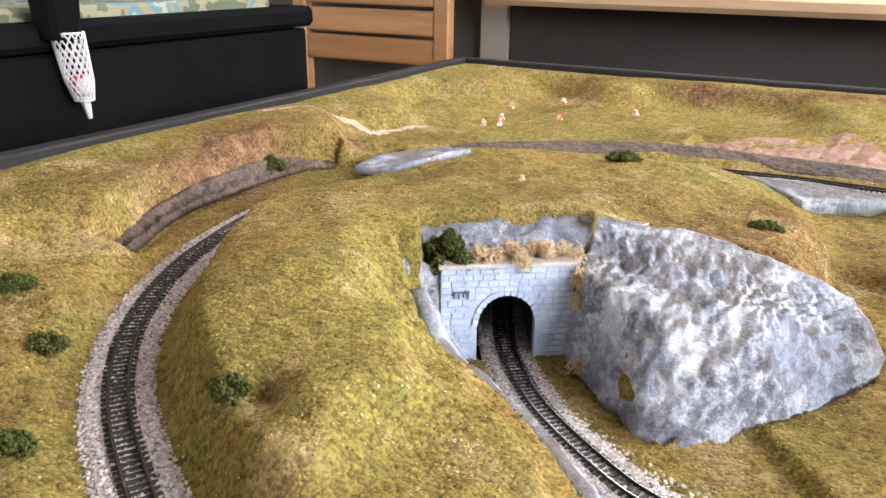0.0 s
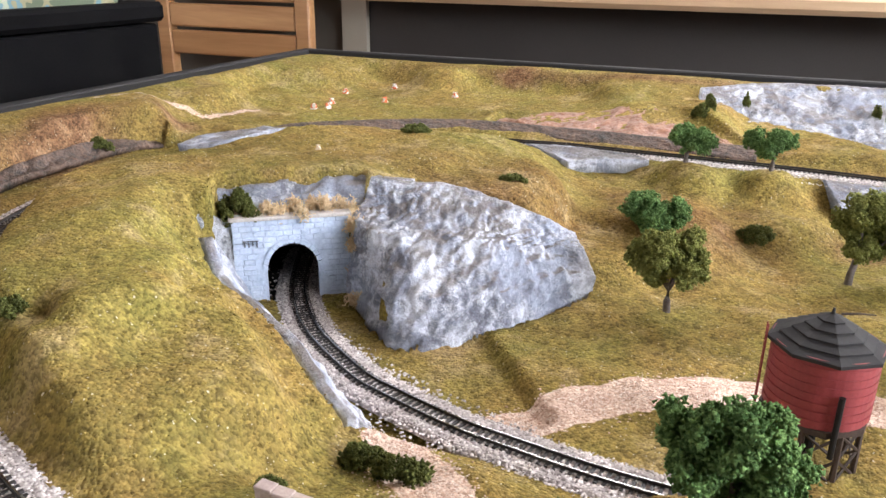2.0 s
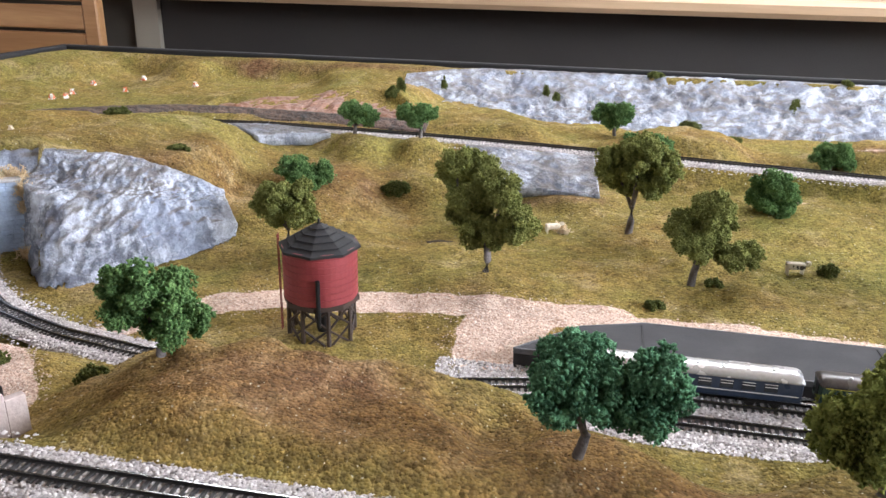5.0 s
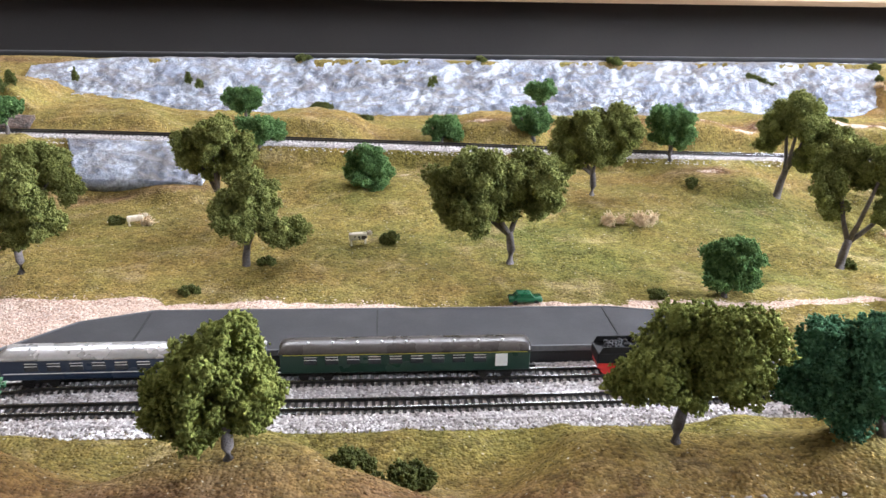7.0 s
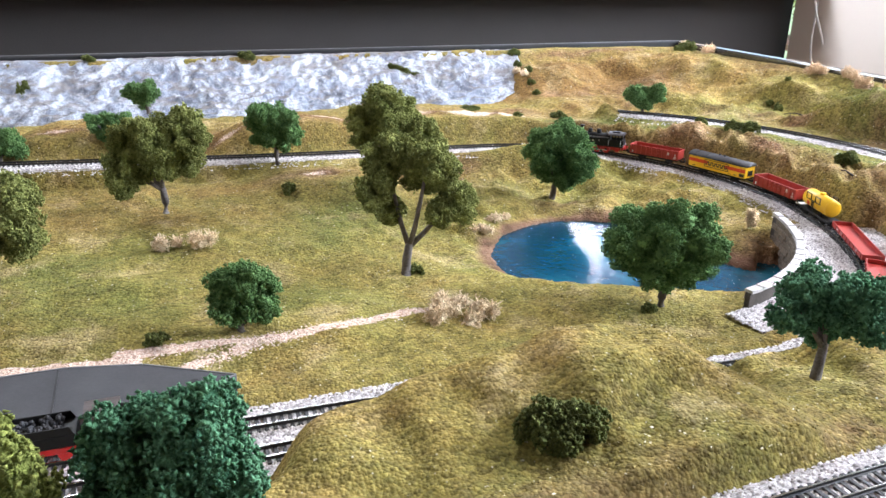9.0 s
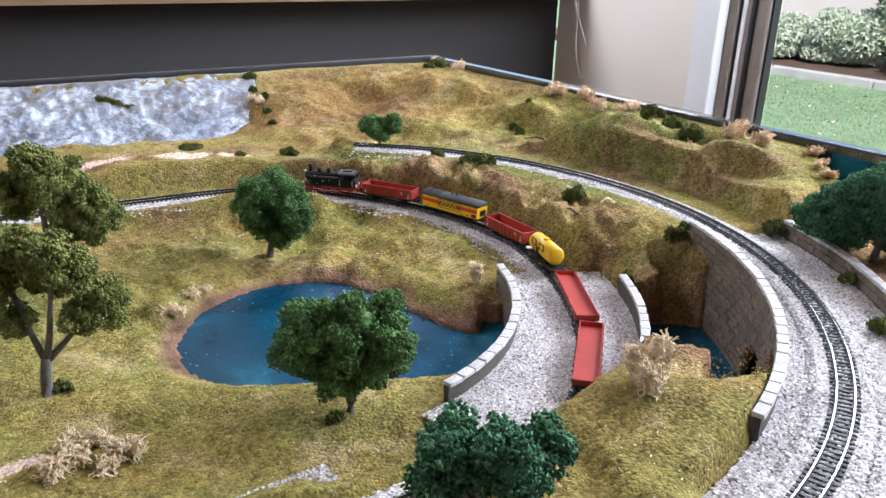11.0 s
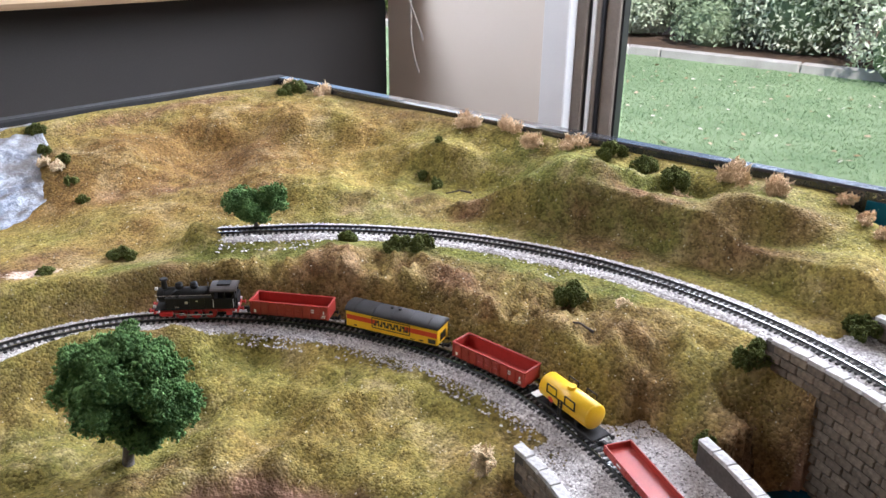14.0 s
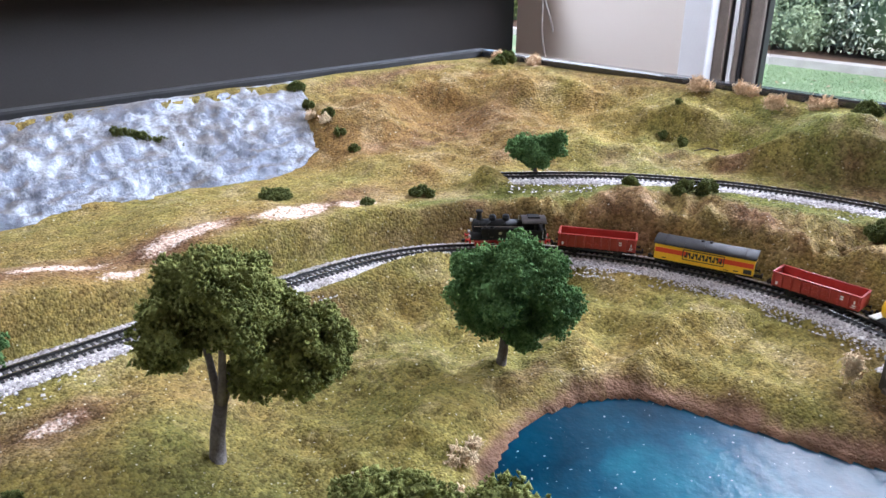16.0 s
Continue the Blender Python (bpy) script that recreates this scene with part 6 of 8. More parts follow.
for k, (x, y, w, h) in enumerate([(1.530, 0.536, 0.028, 0.015), (1.510, 0.690, 0.026, 0.015), (1.522, 0.675, 0.022, 0.016), (1.494, 0.736, 0.018, 0.010), (1.664, 0.800, 0.012, 0.010), (1.65, 0.77, 0.016, 0.011), (1.690, 0.80, 0.010, 0.006), (1.737, 0.62, 0.030, 0.016),
                                  (1.735, 0.585, 0.028, 0.016), (1.722, 0.55, 0.030, 0.020), (1.533, 0.402, 0.026, 0.018), (1.609, 0.358, 0.030, 0.016), (1.36, 0.868, 0.026, 0.010), (1.735, 1.085, 0.030, 0.018), (1.712, 1.08, 0.02, 0.014), (1.415, 1.07, 0.016, 0.010), (1.41, 1.10, 0.014, 0.012),
                                  (1.405, 1.04, 0.014, 0.010), (1.42, 1.135, 0.02, 0.010), (1.40, 1.01, 0.012, 0.008), (1.268, 0.965, 0.034, 0.010), (0.98, 1.145, 0.030, 0.012), (0.48, 1.148, 0.024, 0.010), (0.76, 1.148, 0.022, 0.009), (1.30, 0.872, 0.014, 0.006), (1.56, 0.258, 0.02, 0.010), (1.50, 0.20, 0.026, 0.012),
                                  (0.52, 0.96, 0.030, 0.009), (0.58, 0.965, 0.026, 0.008), (0.10, 0.952, 0.018, 0.016), (0.108, 0.965, 0.016, 0.02), (1.47, 0.405, 0.014, 0.012), (-0.425, 0.255, 0.034, 0.010), (-0.355, 0.225, 0.022, 0.010), (-0.29, 0.158, 0.024, 0.008)]):
    b = bush(x, y, w, h, LEAF_DULL, 200 + k)
    if 1.59 < x < 1.62 or 1.49 < x < 1.57 and y < 0.3:
        b.location.z = 0.939
# moss clinging to the cliff
for k, (x, y, z, w, h) in enumerate([(0.313, 1.085, 0.958, 0.016, 0.020), (0.33, 1.080, 0.952, 0.014, 0.016), (0.152, 1.075, 0.962, 0.010, 0.022), (0.679, 1.092, 0.945, 0.010, 0.026), (0.685, 1.10, 0.958, 0.010, 0.016)]):
    bush(x, y, w, h, LEAF_DULL, 300 + k, z, "mossy dull green")


def moss_strip(a, b, wide):
    """A continuous ragged strip of moss from one place to another."""
    rng = np.random.default_rng(320)
    n = 26
    L = []
    for i in range(n):
        u = (i + rng.uniform(0, 0.8)) / n
        c = Vector(a).lerp(Vector(b), u) - Vector(a)
        L.append(((c.x, c.y, c.z + rng.normal(0, 0.0015)), (wide * rng.uniform(0.5, 1.1), wide * 0.7, wide * rng.uniform(0.4, 0.9))))
    ob = tagged(tufts("moss", lump_points(L, 0.55, rng), 1.05 * MM, LEAF_DULL, None, rng), "long dull green moss streak running down the grey rock face", "moss", "low bushes")
    ob.location = a


moss_strip((1.195, 1.118, 0.972), (1.295, 1.071, 0.938), 0.006)


def straw(x, y, wide, high, seed, base=None, n=150):
    """A tangle of dry bent fibres."""
    rng = np.random.default_rng(seed)
    z = top(x, y) if base is None else base
    v, f = [], []
    heads = [(rng.uniform(-0.36, 0.36) * wide, rng.uniform(-0.22, 0.22) * wide, high * rng.uniform(0.25, 0.5), rng.uniform(0.75, 1.15)) for _ in range(4)]
    for i in range(int(n * 1.5)):
        hx, hy, hz, hs = heads[i % 4]
        d = rng.normal(size=3)
        d /= np.linalg.norm(d)
        p = np.array([hx, hy, hz]) + d * np.array([wide * 0.17, wide * 0.15, high * 0.36]) * hs * rng.uniform(0.5, 1.0)
        p[2] = abs(p[2])
        r = rng.uniform(0.6, 1.15) * MM
        pts = [p]
        d = rng.normal(size=3)
        for _ in range(4):
            d = d + rng.normal(0, 1.0, 3)
            d /= np.linalg.norm(d)
            q = pts[-1] + d * min(high, 0.014) * 0.15
            q[2] = abs(q[2])
            pts.append(q)
        i0 = len(v)
        for j, q in enumerate(pts):
            s = r * (1 - 0.15 * j)
            v += [q + (s, 0, 0), q + (-s * 0.5, s * 0.87, 0.3 * s), q + (-s * 0.5, -s * 0.87, -0.3 * s)]
        for j in range(4):
            a = i0 + 3 * j
            f += [(a + k, a + (k + 1) % 3, a + 3 + (k + 1) % 3, a + 3 + k) for k in range(3)]
    rim_side = x > 1.7
    ob = add_mesh("dry_plant", v, f, STRAW_BROWN if rim_side else STRAW)
    ob.location = (x, y, z)
    return tagged(ob, "tangled brown dry twigs heaped along the rim" if rim_side else "tangled pale straw coloured dry plant on the scenery", "dry plant", "dry plants")


for k, (x, y, w, h, n) in enumerate([(-0.214, 0.442, 0.020, 0.012, 110), (-0.200, 0.452, 0.030, 0.019, 170), (-0.182, 0.464, 0.030, 0.021, 190), (-0.165, 0.477, 0.028, 0.022, 190), (-0.151, 0.487, 0.026, 0.024, 170), (-0.139, 0.484, 0.016, 0.030, 130), (-0.127, 0.455, 0.012, 0.014, 70), (0.836, 0.605, 0.024, 0.014, 160), (0.860, 0.595, 0.030, 0.014, 200),
                                     (1.015, 0.405, 0.034, 0.016, 220), (1.045, 0.400, 0.034, 0.018, 220), (1.03, 0.425, 0.026, 0.012, 150), (1.13, 0.60, 0.034, 0.009, 140), (1.16, 0.625, 0.030, 0.009, 140), (1.735, 0.80, 0.034, 0.018, 200), (1.737, 0.755, 0.032, 0.017, 200),
                                     (1.733, 0.711, 0.030, 0.018, 240), (1.735, 0.672, 0.036, 0.012, 170), (1.735, 0.500, 0.036, 0.018, 220), (1.728, 0.462, 0.030, 0.018, 200), (1.705, 0.535, 0.020, 0.010, 60), (1.742, 1.11, 0.026, 0.016, 180), (1.742, 1.05, 0.024, 0.014, 150), (1.54, 0.50, 0.030, 0.008, 120),
                                     (1.737, 0.412, 0.018, 0.010, 90), (1.726, 0.393, 0.018, 0.009, 90), (1.713, 0.374, 0.018, 0.009, 90), (1.700, 0.355, 0.018, 0.009, 90), (1.688, 0.338, 0.016, 0.008, 70), (1.375, 0.50, 0.018, 0.028, 110), (1.285, 0.222, 0.036, 0.030, 420), (1.408, 1.06, 0.02, 0.012, 90), (1.40, 1.085, 0.02, 0.01, 90), (0.37, 0.632, 0.016, 0.012, 60)]):
    straw(x + (0.010 if x > 1.728 else 0.0), y, w * (1.35 if x > 1.7 else 1), h, 400 + k, n=int(n * (1.5 if x > 1.7 else 1)))
straw(-0.1405, 0.4775, 0.013, 0.020, 480, 0.932, 90)
straw(-0.1385, 0.4765, 0.012, 0.018, 481, 0.918, 70)


# ---- rolling stock (built in millimetres along x, rail top at zero) ----
def mm(name, bm, mat, parent, label="", soft=False):
    bmesh.ops.scale(bm, vec=(MM, MM, MM), verts=bm.verts)
    return part(name, bm, mat, parent, label, soft)


CAR_RED = stuff_mat("oxide_red_plastic", (0.30, 0.028, 0.020), (0.42, 0.048, 0.034), 0.42, scale=80, grain=700, relief=0.08)
CAR_YELLOW = stuff_mat("signal_yellow_plastic", (0.78, 0.44, 0.010), (0.90, 0.53, 0.018), 0.35, scale=60, grain=700, relief=0.04)
STRIPE_RED = stuff_mat("orange_red_stripe", (0.62, 0.045, 0.015), (0.72, 0.065, 0.02), 0.4, relief=0)
ROOF_GREY = stuff_mat("dark_brown_grey_roof", (0.014, 0.012, 0.012), (0.032, 0.027, 0.026), 0.75, scale=60, grain=600, relief=0.1)
BLACK = stuff_mat("black_plastic", (0.005, 0.005, 0.0055), (0.011, 0.0105, 0.0105), 0.55, scale=90, grain=800, relief=0.1)
BLACK.node_tree.nodes["Principled BSDF"].inputs["Specular IOR Level"].default_value = 0.3
RED_FRAME = stuff_mat("bright_red_frame", (0.55, 0.020, 0.018), (0.70, 0.035, 0.028), 0.4, relief=0)
STEEL = stuff_mat("bright_steel_rod", (0.42, 0.40, 0.36), (0.62, 0.60, 0.55), 0.3, 0.9, relief=0)
PRINT_BLACK = stuff_mat("printed_black", (0.02, 0.02, 0.02), (0.035, 0.033, 0.03), 0.5, relief=0)
PRINT_WHITE = stuff_mat("printed_white", (0.70, 0.69, 0.66), (0.82, 0.81, 0.79), 0.5, relief=0)
BLUE = stuff_mat("night_blue_carriage_paint", (0.012, 0.022, 0.045), (0.022, 0.038, 0.07), 0.3, relief=0)
BOTTLE = stuff_mat("bottle_green_carriage_paint", (0.008, 0.030, 0.020), (0.016, 0.048, 0.034), 0.3, relief=0)
SILVER = stuff_mat("silver_roof_paint", (0.52, 0.51, 0.50), (0.68, 0.67, 0.66), 0.28, 0.55, scale=50, grain=600, relief=0.03)
GREY_ROOF = stuff_mat("grey_roof_paint", (0.055, 0.047, 0.043), (0.10, 0.088, 0.08), 0.3, 0.1, scale=50, grain=600, relief=0.03)
GLASS_DARK = stuff_mat("dark_carriage_window", (0.015, 0.017, 0.02), (0.05, 0.055, 0.06), 0.12, relief=0)
LINE_YELLOW = stuff_mat("yellow_lining", (0.55, 0.50, 0.05), (0.65, 0.58, 0.07), 0.4, relief=0)


def on_track(line, x, lift=1.95 * MM):
    """Pose of a vehicle whose middle stands at x beside the platform."""
    i = int(np.argmin(np.abs(line[:, 0] - x) + 3 * np.abs(line[:, 1] - 0.295)))
    j = min(i + 3, len(line) - 1)
    k = max(i - 3, 0)
    d = line[j] - line[k]
    return Matrix.Translation((line[i][0], line[i][1], line[i][2] + lift)) @ Matrix.Rotation(math.atan2(d[1], d[0]), 4, "Z")


def on_line(line, way, lift=1.95 * MM):
    """Pose of a vehicle whose middle stands a way of metres along a line."""
    s = np.r_[0, np.cumsum(np.linalg.norm(np.diff(line, axis=0), axis=1))]
    a, c, b = (np.array([np.interp(way + o, s, line[:, k]) for k in range(3)]) for o in (-0.018, 0.0, 0.018))
    m = (a + b) * 0.35 + c * 0.3
    return Matrix.Translation((m[0], m[1], m[2] + lift)) @ Matrix.Rotation(math.atan2(b[1] - a[1], b[0] - a[0]), 4, "Z")


def wheelset(x, parent, r=3.1, mat=BLACK):
    bm = bmesh.new()
    for s in (-1, 1):
        rod(bm, (x, s * 4.0, r), (x, s * 5.6, r), r, r, 16)
        rod(bm, (x, s * 3.6, r), (x, s * 4.0, r), r + 0.55, r + 0.55, 16)
    rod(bm, (x, -4, r), (x, 4, r), 0.6, 0.6, 6)
    mm("wheelset", bm, mat, parent)


def running_gear(half, parent, axles=None):
    bm = bmesh.new()
    box(bm, 0, 0, 6.1, half * 2 - 2, 13, 1.6, 0.2)
    for s in (-1, 1):
        box(bm, 0, s * 6.9, 5.8, half * 2 - 1, 1.0, 1.8, 0.15)
    mm("underframe", bm, BLACK, parent, "black underframe")
    for x in axles or (-half * 0.56, half * 0.56):
        wheelset(x, parent)
        for s in (-1, 1):
            g = bmesh.new()
            prism(g, [(x - 3.2, 5.4), (x - 1.1, 2.2), (x + 1.1, 2.2), (x + 3.2, 5.4)], 1, s * 6.4 - 0.4, s * 6.4 + 0.4)
            box(g, x, s * 6.9, 3.2, 2.0, 1.0, 1.8, 0.2)
            mm("axle_guard", g, BLACK, parent)
    for s in (-1, 1):
        c = box(bmesh.new(), s * (half + 2.8), 0, 4.6, 6.0, 2.6, 1.8, 0.3)
        box(c, s * (half + 5.4), 0, 5.4, 1.6, 4.4, 3.0, 0.3)
        mm("coupler", c, BLACK, parent)
        for y in (-5.4, 5.4):
            b = rod(bmesh.new(), (s * half, y, 7.0), (s * (half + 2.6), y, 7.0), 0.7, 0.7, 8)
            rod(b, (s * (half + 2.6), y, 7.0), (s * (half + 3.2), y, 7.0), 1.5, 1.5, 10)
            mm("buffer", b, BLACK, parent)


def marks(parent, y, items, mat=PRINT_WHITE):
    """Small printed bars on a side: (x, z, width, height)."""
    for x, z, w, h in items:
        mm("marking", box(bmesh.new(), x, y, z, w, 0.12, h), mat, parent)


def gondola(x):
    ob = thing("open_wagon", on_line(STATION, x), "red open goods wagon with ribbed sides, empty", "wagon", "goods train")
    h, w, lo, hi = 31.5, 9.0, 7.0, 17.6
    bm = bmesh.new()
    box(bm, 0, 0, lo + 0.5, 2 * h, 2 * w, 1.0)
    for s in (-1, 1):
        box(bm, 0, s * (w - 0.45), (lo + hi) / 2, 2 * h, 0.9, hi - lo, 0.12)
        box(bm, s * (h - 0.45), 0, (lo + hi) / 2, 0.9, 2 * w - 1.8, hi - lo, 0.12)
    mm("body", bm, CAR_RED, ob)
    bm = bmesh.new()
    for s in (-1, 1):
        box(bm, 0, s * (w - 0.2), hi + 0.2, 2 * h + 0.6, 1.5, 0.6, 0.15)
        box(bm, s * (h - 0.2), 0, hi + 0.2, 1.5, 2 * w - 1.2, 0.6, 0.15)
    mm("top_rail", bm, CAR_RED, ob)
    for s in (-1, 1):
        for k in range(10):
            xx = -h + 1.0 + k * (2 * h - 2.0) / 9
            r = bmesh.new()
            prism(r, [(xx - 0.7, s * w), (xx + 0.7, s * w), (xx + 0.35, s * (w + 0.9)), (xx - 0.35, s * (w + 0.9))], 2, lo, hi - 0.2)
            mm("rib", r, CAR_RED, ob)
        for k in (3, 4, 5):
            xx = -h + 1.0 + (k + 0.5) * (2 * h - 2.0) / 9
            p = box(bmesh.new(), xx, s * (w + 0.12), 14.4, 3.6, 0.5, 3.6, 0.3)
            box(p, xx, s * (w + 0.12), 9.8, 3.6, 0.5, 3.6, 0.3)
            mm("panel", p, CAR_RED, ob)
        marks(ob, s * (w + 0.08), [(-18.6, 14.2, 2.6, 1.2), (-18.6, 12.4, 2.6, 1.2), (-27.5, 10.0, 2.6, 0.9), (-27.5, 12.6, 1.0, 2.4), (27.6, 9.6, 1.6, 2.4), (-27.0, 8.6, 3.2, 0.6)])
    running_gear(h, ob)
    return ob


def van(x):
    ob = thing("covered_wagon", on_line(STATION, x), "yellow covered wagon with red stripe and dark curved roof", "wagon", "goods train")
    h, w = 38.0, 9.2
    mm("body", box(bmesh.new(), 0, 0, 13.6, 2 * h, 2 * w, 13.0, 0.4), CAR_YELLOW, ob)
    arcp = [(-w - 0.7, 20.0)] + [((w + 0.7) * math.cos(a), 20.2 + 4.6 * math.sin(a)) for a in np.linspace(math.pi, 0, 15)] + [(w + 0.7, 20.0)]
    mm("roof", prism(bmesh.new(), arcp, 0, -h - 0.8, h + 0.8), ROOF_GREY, ob, "dark grey curved roof", True)
    for k in range(-2, 3):
        seam = [((w + 1.0) * math.cos(a), 20.3 + 4.75 * math.sin(a)) for a in np.linspace(math.pi, 0, 15)]
        mm("roof_seam", prism(bmesh.new(), seam + [(p[0] * 0.97, p[1] - 0.4) for p in seam[::-1]], 0, k * 15.2 - 0.25, k * 15.2 + 0.25), ROOF_GREY, ob)
    for k in (-1.5, 1.5):
        mm("roof_vent", rod(bmesh.new(), (k * 2.2, 0, 24.4), (k * 2.2, 0, 26.2), 1.4, 1.2, 10), ROOF_GREY, ob)
    for s in (-1, 1):
        y = s * (w + 0.06)
        mm("stripe", box(bmesh.new(), -24.5, y, 15.2, 26.0, 0.14, 3.9), STRIPE_RED, ob, "orange red stripe")
        mm("stripe", box(bmesh.new(), 24.5, y, 15.2, 26.0, 0.14, 3.9), STRIPE_RED, ob, "orange red stripe")
        sign = bmesh.new()
        for zz in (-4.0, 4.0):
            box(sign, 0, y + s * 0.05, 14.6 + zz, 31.0, 0.2, 0.7)
        for xx in (-15.6, 15.6):
            box(sign, xx, y + s * 0.05, 14.6, 0.7, 0.2, 8.0)
        mm("sign_border", sign, PRINT_BLACK, ob, "black sign border")
        for k in range(11):
            g = bmesh.new()
            xx = -13.2 + k * 2.64
            box(g, xx - 0.5, y + s * 0.05, 14.6, 1.1, 0.2, 4.8)
            box(g, xx + 0.6, y + s * 0.05, 14.6 + (1.3 if k % 2 else -1.3), 1.2, 0.2, 2.0)
            mm("sign_bar", g, PRINT_BLACK, ob, "black printed bar")
        marks(ob, y, [(-33.5, 10.0, 6.0, 3.6), (-25, 9.0, 3.5, 1.0), (-18.0, 8.4, 4.0, 0.6), (30, 9.0, 3.0, 1.0)], PRINT_BLACK)
        mm("wire_grating", box(bmesh.new(), s * (h + 0.3), 0, 12.5, 0.5, 9.0, 6.0, 0.2), BLACK, ob, "black end grating")
    running_gear(h, ob)
    return ob


def tanker(x):
    ob = thing("tank_wagon", on_line(STATION, x), "yellow tank wagon with black walkway on a black frame", "wagon", "goods train")
    r, h, zc = 8.4, 21.5, 17.0
    bm = rod(bmesh.new(), (-h, 0, zc), (h, 0, zc), r, r, 28)
    for s in (-1, 1):
        ball(bm, (s * h, 0, zc), r, 0.28, 1, 1, 24)
    mm("tank", bm, CAR_YELLOW, ob, "glossy yellow tank", True)
    d = rod(bmesh.new(), (0, 0, zc + r - 1), (0, 0, zc + r + 1.8), 3.0, 2.7, 14)
    mm("filler_dome", d, CAR_YELLOW, ob)
    for s in (-1, 1):
        for xx in (-12, 12):
            sd = box(bmesh.new(), xx, s * 5.2, 9.2, 3.0, 2.0, 4.2, 0.3)
            mm("saddle", sd, BLACK, ob)
        mm("walkway", box(bmesh.new(), 0, s * 8.3, zc + 1.6, 26, 1.6, 0.5, 0.1), BLACK, ob, "black side walkway")
        rl = bmesh.new()
        for xx in (-13, -4, 4, 13):
            rod(rl, (xx, s * 8.9, zc + 1.6), (xx, s * 8.9, zc + 7.6), 0.5, 0.5, 5)
        for a, b in ((-13, -4), (4, 13)):
            rod(rl, (a, s * 8.9, zc + 7.6), (b, s * 8.9, zc + 7.6), 0.5, 0.5, 5)
        mm("handrail", rl, BLACK, ob, "black handrail")
        ld = bmesh.new()
        for xx in (-1.5, 1.5):
            rod(ld, (xx, s * 9.0, 6.0), (xx, s * 9.0, zc + 2), 0.5, 0.5, 5)
        for k in range(6):
            rod(ld, (-1.5, s * 9.0, 7.5 + 1.9 * k), (1.5, s * 9.0, 7.5 + 1.9 * k), 0.4, 0.4, 5)
        mm("ladder", ld, BLACK, ob, "black ladder")
        mm("emblem", rod(bmesh.new(), (10, s * 7.6, zc - 2.6), (10, s * 8.35, zc - 2.8), 2.2, 2.2, 16), STRIPE_RED, ob, "orange round emblem")
    mm("end_platform", box(bmesh.new(), 27.0, 0, 7.9, 6.0, 16, 0.8, 0.1), PRINT_WHITE, ob, "pale end platform")
    running_gear(30.0, ob)
    return ob


def flat(x):
    ob = thing("low_side_wagon", on_line(STATION, x), "red low-sided flat wagon, empty", "wagon", "goods train")
    h, w = 45.0, 9.0
    bm = box(bmesh.new(), 0, 0, 7.6, 2 * h, 2 * w, 1.0)
    for s in (-1, 1):
        box(bm, 0, s * (w - 0.4), 9.6, 2 * h, 0.8, 4.4, 0.12)
        box(bm, s * (h - 0.4), 0, 9.6, 0.8, 2 * w - 1.6, 4.4, 0.12)
    mm("body", bm, CAR_RED, ob)
    for s in (-1, 1):
        for k in range(9):
            mm("stake", box(bmesh.new(), -h + 3 + k * (2 * h - 6) / 8, s * (w + 0.3), 9.2, 1.1, 0.7, 4.2, 0.1), CAR_RED, ob)
        marks(ob, s * (w + 0.08), [(-30, 9.4, 5.0, 1.0), (-20, 8.6, 3.0, 0.8), (28, 9.2, 4.0, 1.0)])
    running_gear(h, ob)
    return ob


def drivers(ob, xs, r, rods=True):
    for x in xs:
        for s in (-1, 1):
            w = rod(bmesh.new(), (x, s * 4.6, r), (x, s * 5.8, r), r, r, 20)
            tyre = w
            mm("driving_wheel", tyre, RED_FRAME, ob, "red spoked driving wheel")
            c = rod(bmesh.new(), (x, s * 5.8, r), (x, s * 6.1, r), r * 0.35, r * 0.35, 10)
            mm("wheel_hub", c, BLACK, ob)
    if rods:
        for s in (-1, 1):
            b = box(bmesh.new(), (xs[0] + xs[-1]) / 2, s * 6.6, r - 0.9, xs[-1] - xs[0] + 2.5, 0.5, 1.0, 0.1)
            box(b, xs[-1] + 3.5, s * 7.0, r + 0.4, 13.0, 0.4, 0.7, 0.1)
            mm("coupling_rod", b, STEEL, ob, "bright steel coupling rod")


def boiler_top(ob, x0, x1, zc, r, stacks):
    mm("boiler", rod(bmesh.new(), (x0, 0, zc), (x1, 0, zc), r, r, 24), BLACK, ob, "", True)
    for k in np.linspace(x0 + 4, x1 - 4, 4):
        mm("boiler_band", rod(bmesh.new(), (k - 0.25, 0, zc), (k + 0.25, 0, zc), r + 0.2, r + 0.2, 24), BLACK, ob)
    mm("smokebox_door", rod(bmesh.new(), (x1, 0, zc), (x1 + 0.9, 0, zc), r * 0.9, r * 0.7, 20), BLACK, ob)
    for x, rr, hh, kind in stacks:
        b = rod(bmesh.new(), (x, 0, zc + r - 1), (x, 0, zc + r + hh), rr, rr * (0.95 if kind == "dome" else 0.8), 14)
        if kind == "dome":
            ball(b, (x, 0, zc + r + hh), rr * 0.96, 1, 1, 0.6, 14)
            mm("steam_dome", b, BLACK, ob, "", True)
        else:
            rod(b, (x, 0, zc + r + hh), (x, 0, zc + r + hh + 1.3), rr * 0.85, rr * 1.35, 14)
            rod(b, (x, 0, zc + r + hh + 1.3), (x, 0, zc + r + hh + 2.2), rr * 1.35, rr * 1.1, 14)
            mm("chimney", b, BLACK, ob)
    for s in (-1, 1):
        mm("handrail", rod(bmesh.new(), (x0, s * (r + 0.6), zc + 1.5), (x1, s * (r + 0.6), zc + 1.5), 0.25, 0.25, 5), STEEL, ob)


